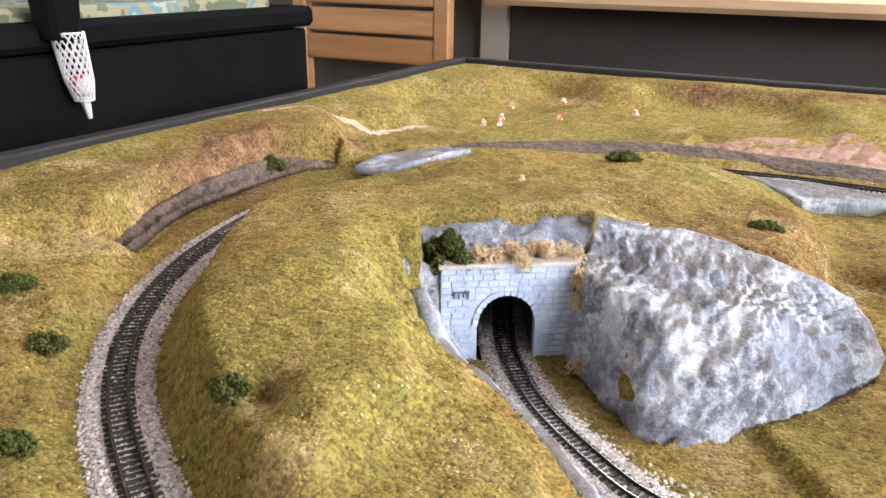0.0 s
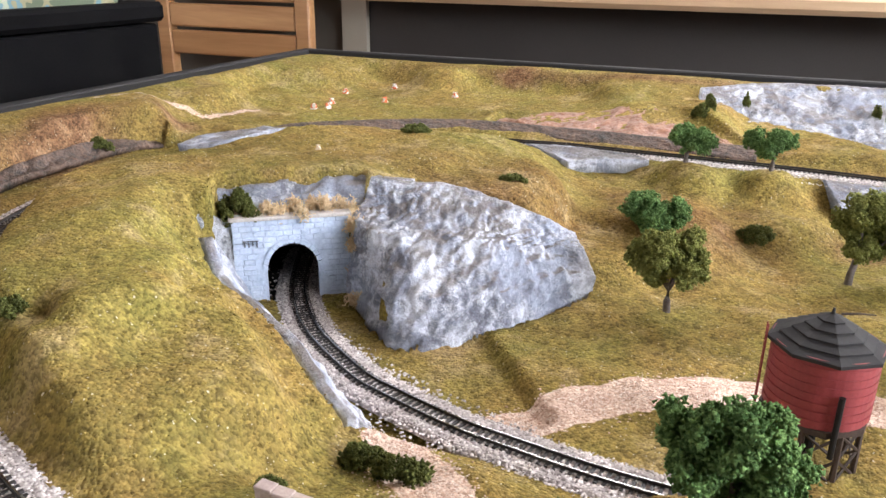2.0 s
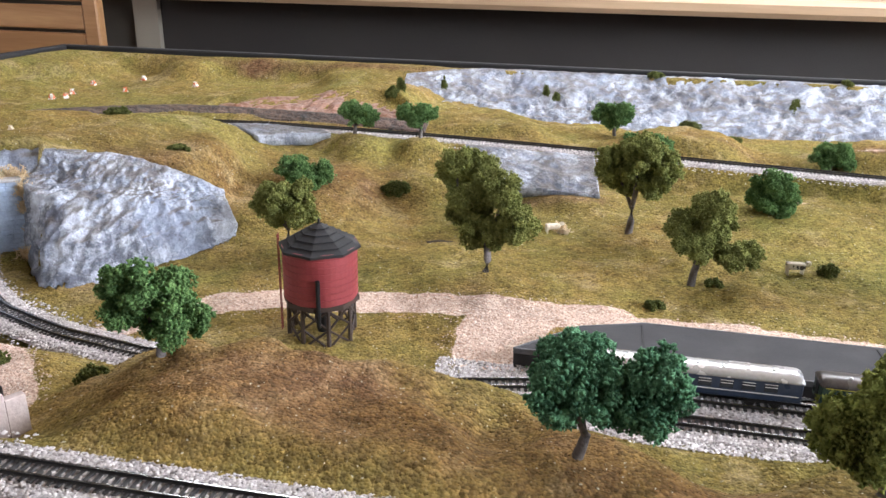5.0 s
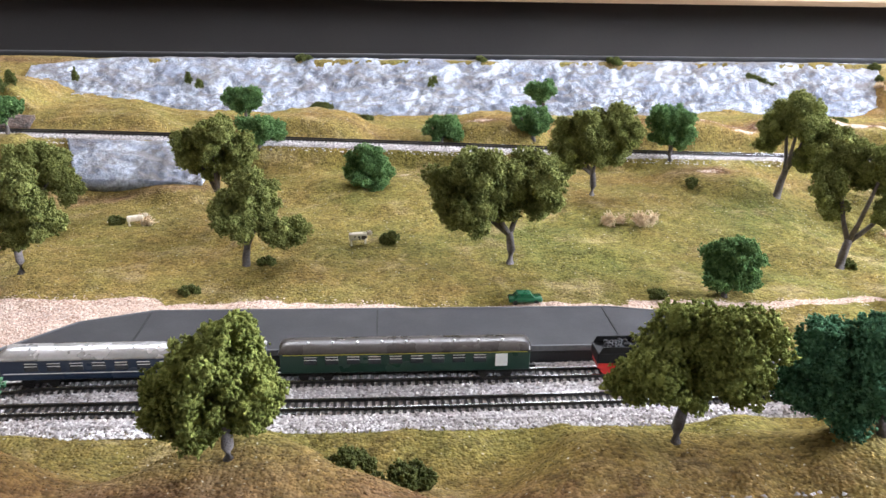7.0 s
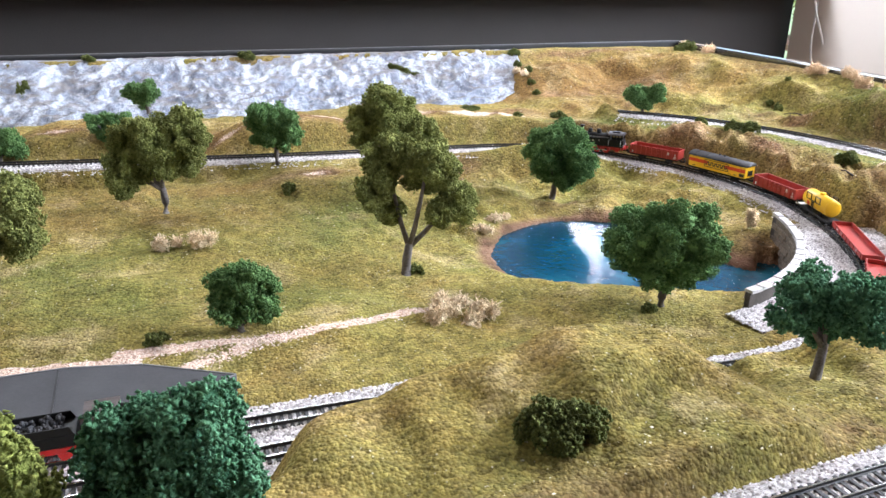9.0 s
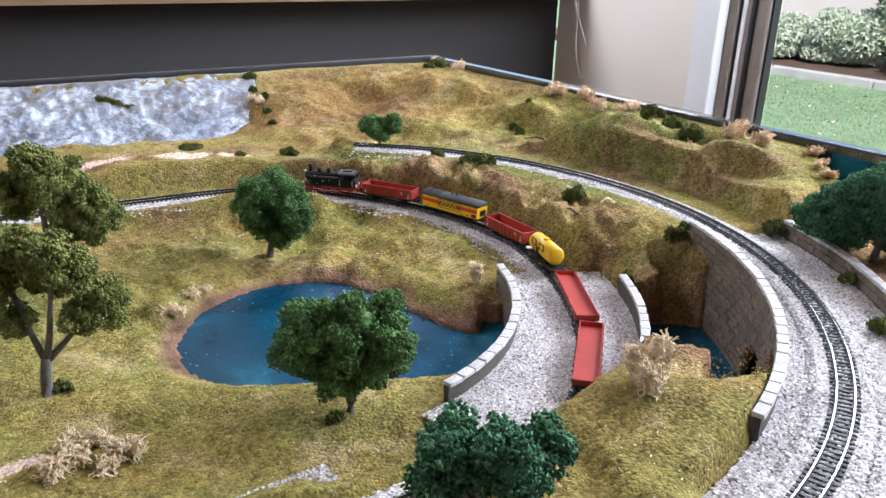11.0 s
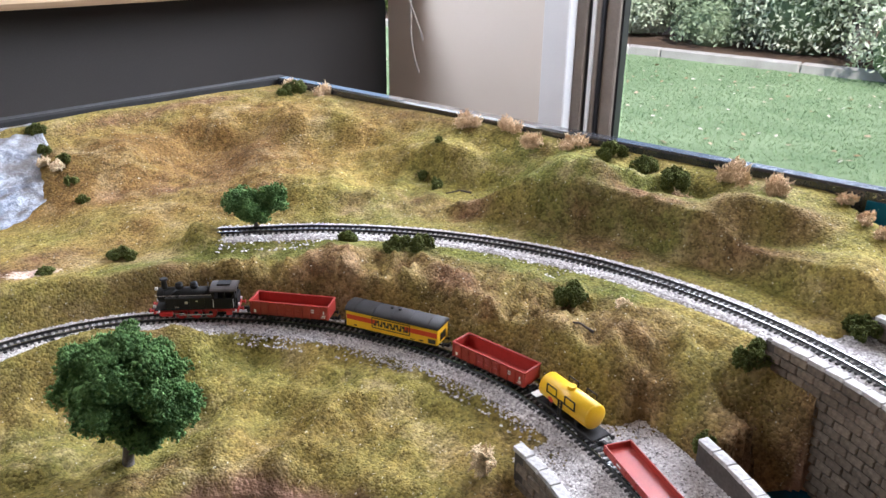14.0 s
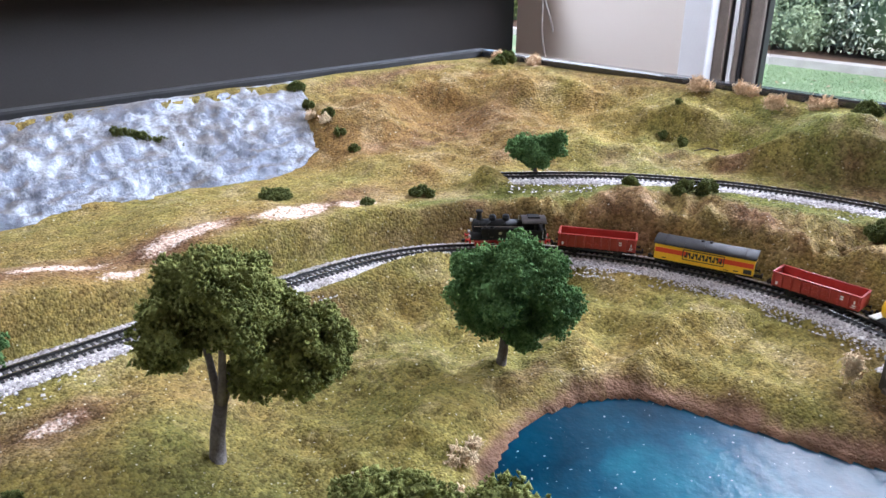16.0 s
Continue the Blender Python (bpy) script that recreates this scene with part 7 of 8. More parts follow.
def front_end(ob, x, s=1):
    b = box(bmesh.new(), x, 0, 7.0, 1.4, 17.5, 3.2, 0.2)
    mm("buffer_beam", b, RED_FRAME, ob, "red buffer beam")
    for y in (-5.6, 5.6):
        q = rod(bmesh.new(), (x, y, 7.2), (x + s * 3.0, y, 7.2), 0.8, 0.8, 8)
        rod(q, (x + s * 3.0, y, 7.2), (x + s * 3.6, y, 7.2), 1.7, 1.7, 12)
        mm("buffer", q, RED_FRAME, ob)
        mm("headlamp", rod(bmesh.new(), (x - s * 0.5, y, 10.5), (x + s * 1.2, y, 10.5), 1.2, 1.2, 10), PRINT_WHITE, ob)
    mm("coupler", box(bmesh.new(), x + s * 3, 0, 4.8, 6.5, 3.0, 2.0, 0.3), BLACK, ob)


def tank_engine(x):
    ob = thing("tank_locomotive", on_line(STATION, x) @ Matrix.Diagonal((1.12, 1.04, 1.06, 1)), "black steam tank locomotive with red frames and wheels", "locomotive", "goods train")
    mm("running_plate", box(bmesh.new(), 0, 0, 8.8, 56, 17.6, 1.0, 0.15), BLACK, ob)
    mm("frame", box(bmesh.new(), 0, 0, 6.0, 50, 7.6, 4.4, 0.2), RED_FRAME, ob, "red frame")
    boiler_top(ob, -11, 25.5, 17.2, 5.6, [(1.5, 2.8, 2.8, "dome"), (11.5, 2.8, 2.6, "dome"), (21.4, 2.2, 5.2, "stack")])
    for s in (-1, 1):
        t = box(bmesh.new(), 4.0, s * 7.2, 13.6, 32.0, 3.4, 9.0, 0.5)
        mm("side_tank", t, BLACK, ob)
        mm("cylinder", box(bmesh.new(), 20.5, s * 7.4, 5.2, 8.5, 3.2, 4.2, 0.7), RED_FRAME, ob, "red cylinder")
        mm("guide_bar", box(bmesh.new(), 12.5, s * 7.6, 5.0, 8.5, 0.6, 0.9, 0.1), STEEL, ob)
        mm("step", box(bmesh.new(), -22.0, s * 8.2, 5.4, 4.0, 0.8, 4.6, 0.1), RED_FRAME, ob)
        marks(ob, s * 8.98, [(6.0, 14.2, 2.0, 2.0), (12.5, 11.0, 2.6, 0.5), (-1.0, 15.2, 1.4, 0.8)], STEEL)
    cab = bmesh.new()
    for s in (-1, 1):
        box(cab, -19.0, s * 8.6, 13.0, 15.5, 0.7, 7.4, 0.1)
        for xx in (-26.2, -19.5, -12.0):
            box(cab, xx, s * 8.6, 19.6, 1.4, 0.7, 6.0, 0.1)
    for xx in (-26.5, -11.5):
        box(cab, xx, 0, 13.0, 0.7, 17.0, 7.4, 0.1)
        box(cab, xx, 0, 19.6, 0.7, 3.0, 6.0, 0.1)
    mm("cab", cab, BLACK, ob)
    arcp = [(9.6 * math.cos(a), 22.2 + 3.0 * math.sin(a)) for a in np.linspace(math.pi, 0, 11)]
    mm("cab_roof", prism(bmesh.new(), arcp, 0, -28.0, -10.2), stuff_mat("rusty_black_roof", (0.02, 0.016, 0.014), (0.05, 0.036, 0.03), 0.5), ob)
    mm("roof_hatch", box(bmesh.new(), -19.0, 0, 25.4, 9.0, 8.0, 1.2, 0.3), BLACK, ob)
    mm("coal_bunker", box(bmesh.new(), -26.2, 0, 13.0, 4.0, 15.0, 7.0, 0.3), BLACK, ob)
    for s in (-1, 1):
        mm("grab_rail", rod(bmesh.new(), (-12.0, s * 9.3, 10.0), (-12.0, s * 9.3, 16.5), 0.25, 0.25, 5), PRINT_WHITE, ob, "white grab rail")
        mm("grab_rail", rod(bmesh.new(), (-25.5, s * 9.3, 10.0), (-25.5, s * 9.3, 16.5), 0.25, 0.25, 5), PRINT_WHITE, ob, "white grab rail")
    for s in (-1, 1):
        mm("air_pump", rod(bmesh.new(), (17.0, s * 6.6, 12.0), (17.0, s * 6.6, 18.6), 1.5, 1.5, 10), BLACK, ob, "", True)
        pipe = bmesh.new()
        limb(pipe, [(13.0, s * 3.6, 22.4), (15.0, s * 5.4, 20.8), (18.0, s * 6.0, 17.5), (20.0, s * 6.6, 9.0)], 0.55, 0.55, 6)
        mm("steam_pipe", pipe, BLACK, ob, "", True)
        mm("tank_filler", rod(bmesh.new(), (12.0, s * 7.2, 18.0), (12.0, s * 7.2, 19.2), 1.3, 1.2, 10), BLACK, ob)
        for k, xx in enumerate((-6.0, 4.0, 14.0)):
            mm("tank_seam", box(bmesh.new(), xx, s * 8.95, 13.6, 0.35, 0.25, 8.6), BLACK, ob)
        mm("cab_step", box(bmesh.new(), -16.0, s * 8.4, 3.4, 5.0, 1.4, 0.6, 0.1), BLACK, ob)
    mm("whistle", rod(bmesh.new(), (-8.0, 0, 22.5), (-8.0, 0, 26.0), 0.5, 0.4, 6), STEEL, ob, "bright whistle")
    mm("top_lamp", rod(bmesh.new(), (26.2, 0, 22.0), (28.0, 0, 22.0), 1.3, 1.3, 10), PRINT_WHITE, ob, "pale front lamp")
    drivers(ob, (-9.0, 1.0, 11.0), 4.2)
    front_end(ob, 28.0)
    front_end(ob, -28.0, -1)
    return ob


def tender_engine(x):
    ob = thing("tender_locomotive", on_track(SIDING, x), "black steam locomotive with red wheels standing on the siding", "locomotive")
    mm("running_plate", box(bmesh.new(), 0, 0, 9.4, 66, 17.4, 0.9, 0.15), BLACK, ob)
    mm("frame", box(bmesh.new(), 0, 0, 6.2, 60, 7.4, 4.6, 0.2), RED_FRAME, ob, "red frame")
    boiler_top(ob, -14, 29, 17.6, 5.9, [(0.0, 2.4, 2.2, "dome"), (11.0, 2.5, 2.4, "dome"), (24.0, 1.9, 4.8, "stack")])
    cab = bmesh.new()
    for s in (-1, 1):
        box(cab, -21.0, s * 8.4, 14.5, 12.0, 0.7, 9.0, 0.1)
        box(cab, -16.0, s * 8.4, 20.8, 2.0, 0.7, 4.6, 0.1)
        box(cab, -26.0, s * 8.4, 20.8, 2.0, 0.7, 4.6, 0.1)
    box(cab, -15.0, 0, 17.0, 0.7, 16.4, 13.0, 0.1)
    mm("cab", cab, BLACK, ob)
    arcp = [(9.4 * math.cos(a), 22.8 + 2.8 * math.sin(a)) for a in np.linspace(math.pi, 0, 11)]
    mm("cab_roof", prism(bmesh.new(), arcp, 0, -30.0, -13.0), stuff_mat("brown_black_roof", (0.03, 0.02, 0.017), (0.075, 0.05, 0.04), 0.55), ob, "rusty brown-black roof")
    for s in (-1, 1):
        mm("cylinder", box(bmesh.new(), 25.0, s * 7.4, 6.0, 8.5, 3.2, 4.4, 0.8), RED_FRAME, ob, "red cylinder")
        mm("smoke_lamp", rod(bmesh.new(), (31, s * 5, 12), (33, s * 5, 12), 1.2, 1.2, 10), PRINT_WHITE, ob)
    drivers(ob, (-12.0, -1.0, 10.0), 5.0)
    front_end(ob, 33.0)
    # tender
    tn = box(bmesh.new(), -55.0, 0, 12.6, 42.0, 16.6, 7.0, 0.4)
    for s in (-1, 1):
        prism(tn, [(-75.0, 16.0), (-35.0, 16.0), (-37.0, 20.4), (-73.0, 20.4)], 1, s * 7.8 - 0.3, s * 7.8 + 0.3)
    mm("tender_body", tn, BLACK, ob)
    coal = bmesh.new()
    r = random.Random(8)
    for _ in range(120):
        bmesh.ops.create_icosphere(coal, subdivisions=1, radius=r.uniform(0.9, 1.7), matrix=Matrix.Translation((r.uniform(-70, -40), r.uniform(-5.5, 5.5), 16.5 + r.uniform(0, 3.4))))
    mm("coal", coal, stuff_mat("glossy_coal", (0.012, 0.012, 0.013), (0.06, 0.06, 0.065), 0.4), ob, "glinting black coal")
    mm("tender_frame", box(bmesh.new(), -55, 0, 6.8, 40, 14.0, 3.6, 0.2), RED_FRAME, ob, "red tender frame")
    for xx in (-69.0, -55.0, -41.0):
        wheelset(xx, ob, 3.3, RED_FRAME)
    return ob


def coach(x, body, roof, label, line_mat, white_door):
    ob = thing("passenger_coach", on_track(SIDING, x), label, "coach", "standing coaches")
    h, w = 77.0, 8.9
    mm("body", box(bmesh.new(), 0, 0, 13.6, 2 * h, 2 * w, 13.4, 0.5), body, ob)
    arcp = [(w + 0.5) * 1.0 for _ in range(0)] + [((w + 0.45) * math.cos(a), 20.0 + 4.9 * math.sin(a) ** 0.85) for a in np.linspace(math.pi - 1e-6, 1e-6, 17)]
    bm = bmesh.new()
    rings = []
    for xx, k in [(-h - 0.6, 0.55), (-h + 1.2, 0.86), (-h + 4, 0.98), (-h + 8, 1.0), (h - 8, 1.0), (h - 4, 0.98), (h - 1.2, 0.86), (h + 0.6, 0.55)]:
        rings.append([bm.verts.new((xx, u * (0.86 + 0.14 * k), 20.0 + (z - 20.0) * k)) for u, z in arcp])
    for a, b in zip(rings, rings[1:]):
        for k in range(len(a) - 1):
            bm.faces.new((a[k], a[k + 1], b[k + 1], b[k]))
        bm.faces.new((a[0], b[0], b[-1], a[-1]))
    bm.faces.new(rings[0])
    bm.faces.new(rings[-1][::-1])
    mm("roof", bm, roof, ob, "smooth painted roof with domed ends", True)
    for k in range(9):
        v = rod(bmesh.new(), (-60 + 15 * k, -2.6, 23.8), (-60 + 15 * k, -2.6, 25.4), 0.9, 0.9, 8)
        mm("roof_vent", v, PRINT_WHITE, ob, "white roof ventilator")
    for s in (-1, 1):
        for k in range(10):
            xx = -58.5 + 13 * k
            if white_door and k == 9:
                mm("door_panel", box(bmesh.new(), xx + 0.5, s * (w + 0.08), 14.2, 7.6, 0.2, 8.6, 0.1), PRINT_WHITE, ob, "white door panel")
                continue
            win = mm("window", box(bmesh.new(), xx, s * (w + 0.05), 15.6, 8.0, 0.2, 5.4, 0.1), GLASS_DARK, ob, "dark window")
            fr = bmesh.new()
            box(fr, xx, s * (w + 0.12), 18.0, 7.4, 0.2, 0.4)
            box(fr, xx, s * (w + 0.12), 16.2, 7.4, 0.2, 0.35)
            mm("window_bar", fr, PRINT_WHITE, win, "white window bar")
        mm("lining", box(bmesh.new(), 0, s * (w + 0.08), 19.6 if white_door else 11.4, 2 * h - 4, 0.15, 0.5), line_mat, ob, "thin painted line")
        mm("end_door", box(bmesh.new(), s * (h + 0.15), 0, 13.6, 0.5, 6.0, 12.0, 0.2), BLACK, ob, "black gangway door")
    mm("underframe", box(bmesh.new(), 0, 0, 6.2, 2 * h - 6, 12, 2.0, 0.2), BLACK, ob)
    for c in (-56.0, 56.0):
        bg = box(bmesh.new(), c, 0, 4.4, 22, 12.5, 2.6, 0.3)
        mm("bogie", bg, BLACK, ob)
        wheelset(c - 7.5, ob, 3.1)
        wheelset(c + 7.5, ob, 3.1)
    for s in (-1, 1):
        mm("coupler", box(bmesh.new(), s * (h + 2.5), 0, 5.0, 6.0, 2.6, 1.8, 0.3), BLACK, ob)
    return ob


# the goods train stands on the far curve, its tail on the pond bridge
tank_engine(2.218)
gondola(2.143)
van(2.057)
gondola(1.971)
tanker(1.900)
flat(1.813)
flat(1.712)
coach(0.456, BLUE, SILVER, "dark blue passenger coach with silver roof on the siding", PRINT_WHITE, False)
coach(0.618, BOTTLE, GREY_ROOF, "dark green passenger coach with grey roof on the siding", LINE_YELLOW, True)
tender_engine(0.815)


# ---- platform, tower, walls, small things ----
ASPHALT = stuff_mat("dark_asphalt_card", (0.026, 0.026, 0.028), (0.044, 0.043, 0.046), 0.75, scale=40, grain=700, relief=0.15)


def platform():
    ob = thing("station_platform", None, "dark grey asphalt station platform with sloped ends", "platform")
    out = PLATFORM
    bm = prism(bmesh.new(), out, 2, 0.886, 0.9050)
    part("slab", bm, ASPHALT, ob)
    n = len(out)
    for i in range(n):
        (x0, y0), (x1, y1) = out[i], out[(i + 1) % n]
        m = Matrix.Translation(((x0 + x1) / 2, (y0 + y1) / 2, 0.9034)) @ Matrix.Rotation(math.atan2(y1 - y0, x1 - x0), 4, "Z")
        part("edge", box(bmesh.new(), 0, 0, 0, math.hypot(x1 - x0, y1 - y0), 0.0016, 0.0042, 0.0003, m), stuff_mat("worn_grey_edge", (0.10, 0.10, 0.105), (0.18, 0.18, 0.185), 0.6), ob)
    for x in (0.44, 0.60, 0.765):
        part("joint", box(bmesh.new(), x, 0.362, 0.9051, 0.0012, 0.056, 0.0006), BLACK, ob)


platform()


def water_tower():
    z0 = 0.884
    ob = thing("water_tower", Matrix.Translation((0.205, 0.357, z0)) @ Matrix.Rotation(radians(8), 4, "Z"), "red plank water tower with black octagonal roof on brown trestle", "water tower")
    red = stuff_mat("barn_red_planks", (0.21, 0.028, 0.032), (0.31, 0.050, 0.052), 0.6, scale=60, grain=600, relief=0.15)
    brown = stuff_mat("dark_brown_trestle", (0.028, 0.017, 0.013), (0.065, 0.042, 0.032), 0.65, scale=80, grain=600, relief=0.2)
    black = stuff_mat("black_shingle_roof", (0.006, 0.006, 0.007), (0.015, 0.0145, 0.016), 0.75, scale=80, grain=500, relief=0.3)
    tank = part("tank", rod(bmesh.new(), (0, 0, 0.036), (0, 0, 0.075), 0.0265, 0.0268, 40), red, ob)
    for k in range(8):
        part("hoop", rod(bmesh.new(), (0, 0, 0.0375 + k * 0.005), (0, 0, 0.0412 + k * 0.005), 0.0272, 0.0272, 40), red, tank)
    for k in range(8):
        a0, a1 = 2 * math.pi * k / 8, 2 * math.pi * (k + 1) / 8
        bm = bmesh.new()
        for j in range(5):
            f0, f1 = j / 5, (j + 1) / 5
            r0, r1 = 0.0302 * (1 - f0) + 0.0016 * f0, 0.0302 * (1 - f1) + 0.0016 * f1
            h0, h1 = 0.0745 + 0.0165 * f0, 0.0745 + 0.0165 * f1
            q = [(r0 * math.cos(a0), r0 * math.sin(a0), h0), (r0 * math.cos(a1), r0 * math.sin(a1), h0), (r1 * math.cos(a1), r1 * math.sin(a1), h1), (r1 * math.cos(a0), r1 * math.sin(a0), h1)]
            up = [bm.verts.new((x, y, z + 0.0011)) for x, y, z in q[:2]] + [bm.verts.new((x, y, z + 0.0002)) for x, y, z in q[2:]]
            dn = [bm.verts.new((x, y, z - 0.0008)) for x, y, z in q]
            bm.faces.new(up)
            bm.faces.new(dn[::-1])
            for i in range(4):
                bm.faces.new((up[i], dn[i], dn[(i + 1) % 4], up[(i + 1) % 4]))
        part("roof_panel", bm, black, ob, "black shingled roof panel")
    part("finial", rod(bmesh.new(), (0, 0, 0.089), (0, 0, 0.0945), 0.0014, 0.0006, 8), black, ob)
    part("deck", rod(bmesh.new(), (0, 0, 0.0325), (0, 0, 0.0362), 0.0285, 0.0285, 8), brown, ob)
    feet = [(0.0225 * math.cos(2 * math.pi * (k + 0.5) / 8) * 1.1, 0.0225 * math.sin(2 * math.pi * (k + 0.5) / 8) * 1.1) for k in range(8)]
    for k, (x, y) in enumerate(feet):
        part("post", rod(bmesh.new(), (x, y, -0.004), (x * 0.98, y * 0.98, 0.034), 0.0018, 0.0016, 6), brown, ob)
        x1, y1 = feet[(k + 1) % 8]
        for za, zb in ((0.002, 0.017), (0.017, 0.002), (0.017, 0.032), (0.032, 0.017)):
            part("brace", rod(bmesh.new(), (x, y, za), (x1, y1, zb), 0.0009, 0.0009, 5), brown, ob)
    part("feed_pipe", rod(bmesh.new(), (0.004, -0.029, 0.022), (0.004, -0.029, 0.058), 0.0016, 0.0016, 10), BLACK, ob, "black feed pipe")
    part("riser", rod(bmesh.new(), (0, 0, 0), (0, 0, 0.034), 0.004, 0.004, 12), BLACK, ob, "black riser pipe")
    ld = bmesh.new()
    for dx in (-0.0016, 0.0016):
        rod(ld, (-0.0305, dx, 0.0), (-0.0305, dx, 0.082), 0.0004, 0.0004, 5)
    for k in range(20):
        rod(ld, (-0.0305, -0.0016, 0.003 + k * 0.004), (-0.0305, 0.0016, 0.003 + k * 0.004), 0.0003, 0.0003, 4)
    part("ladder", ld, red, ob, "red ladder")


water_tower()


def panel_wall():
    ob = thing("retaining_wall", None, "pale pinkish concrete panel wall beside the front track", "wall")
    pale = stuff_mat("pale_pink_concrete", (0.42, 0.33, 0.30), (0.66, 0.56, 0.52), 0.85, scale=50, grain=500, relief=0.4, depth=0.0006, each=0.08)
    n = 13
    a, b = Vector((-0.018, 0.160, 0.0)), Vector((0.092, 0.152, 0.0))
    d = (b - a) / n
    rot = Matrix.Rotation(math.atan2(d.y, d.x), 4, "Z")
    for k in range(n):
        c = a + d * (k + 0.5)
        part("panel", box(bmesh.new(), 0, 0, 0, d.length - 0.0001, 0.0055, 0.026, 0.0003, Matrix.Translation((c.x, c.y, 0.9295 - 0.0006 * k)) @ rot), pale, ob)
        part("coping", box(bmesh.new(), 0, 0, 0, d.length - 0.0001, 0.0062, 0.0022, 0.0003, Matrix.Translation((c.x, c.y, 0.9434 - 0.0006 * k)) @ rot), pale, ob)
    turn = Matrix.Rotation(radians(62), 4, "Z")
    for k in range(2):
        part("panel", box(bmesh.new(), 0, 0, 0, 0.0108, 0.0055, 0.026, 0.0003, Matrix.Translation((0.0945 + 0.0051 * k, 0.1575 + 0.0096 * k, 0.9205 - 0.004 * k)) @ turn), pale, ob)


panel_wall()


def figurine(x, y, s, turn, label, mats, tent=False):
    z = top(x, y)
    m = Matrix.Translation((x, y, z)) @ Matrix.Rotation(turn, 4, "Z") @ Matrix.Scale(s, 4)
    bm = bmesh.new()
    if tent:
        prism(bm, [(-0.004, 0), (0.004, 0), (0.0006, 0.0062), (-0.0006, 0.0062)], 1, -0.003, 0.003)
        box(bm, 0, 0, 0.0062, 0.006, 0.0012, 0.0016, 0.0003)
    else:
        box(bm, 0, 0, 0.0058, 0.0125, 0.0046, 0.0048, 0.0014, seg=2)
        for a in (-0.0048, 0.0048):
            for b in (-0.0015, 0.0015):
                rod(bm, (a, b, -0.0005), (a, b, 0.004), 0.0007, 0.0008, 6)
        box(bm, 0.0078, 0, 0.0078, 0.004, 0.0026, 0.003, 0.0008)
    bmesh.ops.transform(bm, matrix=m, verts=bm.verts)
    return tagged(part("figurine", bm, mats, None), label, "figurine", "small figurines")


def patched(name, a, b, scale, cut):
    m, nt, p = nodes_of(name)
    nt.links.new(ramp(nt, nz(nt, scale, 2), (cut, a), (cut + 0.03, b)), p.inputs["Base Color"])
    p.inputs["Roughness"].default_value = 0.6
    return m


SPOTTED = patched("cream_with_dark_patches", (0.74, 0.68, 0.56), (0.06, 0.05, 0.045), 190, 0.56)
CREAM = patched("cream_figurine_paint", (0.78, 0.70, 0.56), (0.62, 0.50, 0.36), 150, 0.55)
ORANGE = patched("white_and_orange_paint", (0.80, 0.76, 0.70), (0.70, 0.16, 0.05), 210, 0.50)
figurine(0.359, 0.629, 1.25, 0.4, "plain cream animal-like figurine standing in the meadow", CREAM)
figurine(0.581, 0.556, 1.35, 0.1, "plain cream figurine with dark patches in the meadow", SPOTTED)
for k, (x, y) in enumerate([(-0.254, 1.031), (-0.337, 0.962), (-0.428, 1.013), (-0.392, 0.893), (-0.371, 1.071), (-0.402, 0.922), (-0.41, 0.885)]):
    figurine(x, y, 1.15, 0.8 * k, "tiny white and orange figurine on the grass field", ORANGE, True)
figurine(-0.228, 0.580, 0.7, 0.3, "tiny cream figurine on the tunnel hill", CREAM, True)


def toy_car():
    ob = thing("model_car", Matrix.Translation((0.712, 0.414, top(0.712, 0.414) + 0.001)), "small dark green model car parked by the platform", "car")
    green = stuff_mat("dark_green_car_paint", (0.008, 0.085, 0.035), (0.015, 0.13, 0.055), 0.3, relief=0)
    b = box(bmesh.new(), 0, 0, 3.4, 26, 10, 3.6, 1.4, seg=2)
    mm("body", b, green, ob, "", True)
    c = bmesh.new()
    prism(c, [(-9, 5), (7, 5), (3.5, 8.4), (-6, 8.4)], 1, -4.2, 4.2)
    mm("cabin", c, green, ob)
    for x in (-8, 8):
        for s in (-1, 1):
            mm("wheel", rod(bmesh.new(), (x, s * 4.2, 1.8), (x, s * 5.2, 1.8), 1.9, 1.9, 12), BLACK, ob)


toy_car()
# round black drain beside the gravel patch
d = rod(bmesh.new(), (0.048, 0.206, 0.894), (0.048, 0.206, 0.9035), 0.006, 0.006, 18)
tagged(part("culvert_pipe", d, BLACK, None), "short black pipe end in the gravel", "pipe")
# fallen twigs on the eastern slope
for k, (x, y, a) in enumerate([(1.66, 0.70, 0.3), (1.665, 0.735, 2.2), (0.24, 0.56, 0.1), (1.50, 0.50, 1.4)]):
    z = top(x, y) + 0.002
    bm = bmesh.new()
    limb(bm, [(x, y, z), (x + 0.012 * math.cos(a), y + 0.012 * math.sin(a), z + 0.002), (x + 0.026 * math.cos(a + 0.2), y + 0.026 * math.sin(a + 0.2), z)], 0.0011, 0.0005, 6)
    tagged(part("twig", bm, stuff_mat("dark_twig_bark", (0.03, 0.022, 0.018), (0.08, 0.06, 0.05), 0.9), None), "dark fallen twig lying on the turf", "twig")

# loose peach gravel on the paths
for k, (line, wide, n) in enumerate(zip(PATHS, PATH_W, (7000, 1500, 600, 1300, 3200, 3200, 3200))):
    rng = np.random.default_rng(60 + k)
    i = rng.integers(0, len(line), n)
    px = line[i] + rng.normal(0, wide * 0.52, (n, 2)) + rng.uniform(-0.005, 0.005, (n, 2))
    stones("path_gravel", np.c_[px, ground(px[:, 0], px[:, 1]) + 0.0001], 0.95 * MM, PEACH, "loose peach coloured path gravel", 70 + k, 0.6)
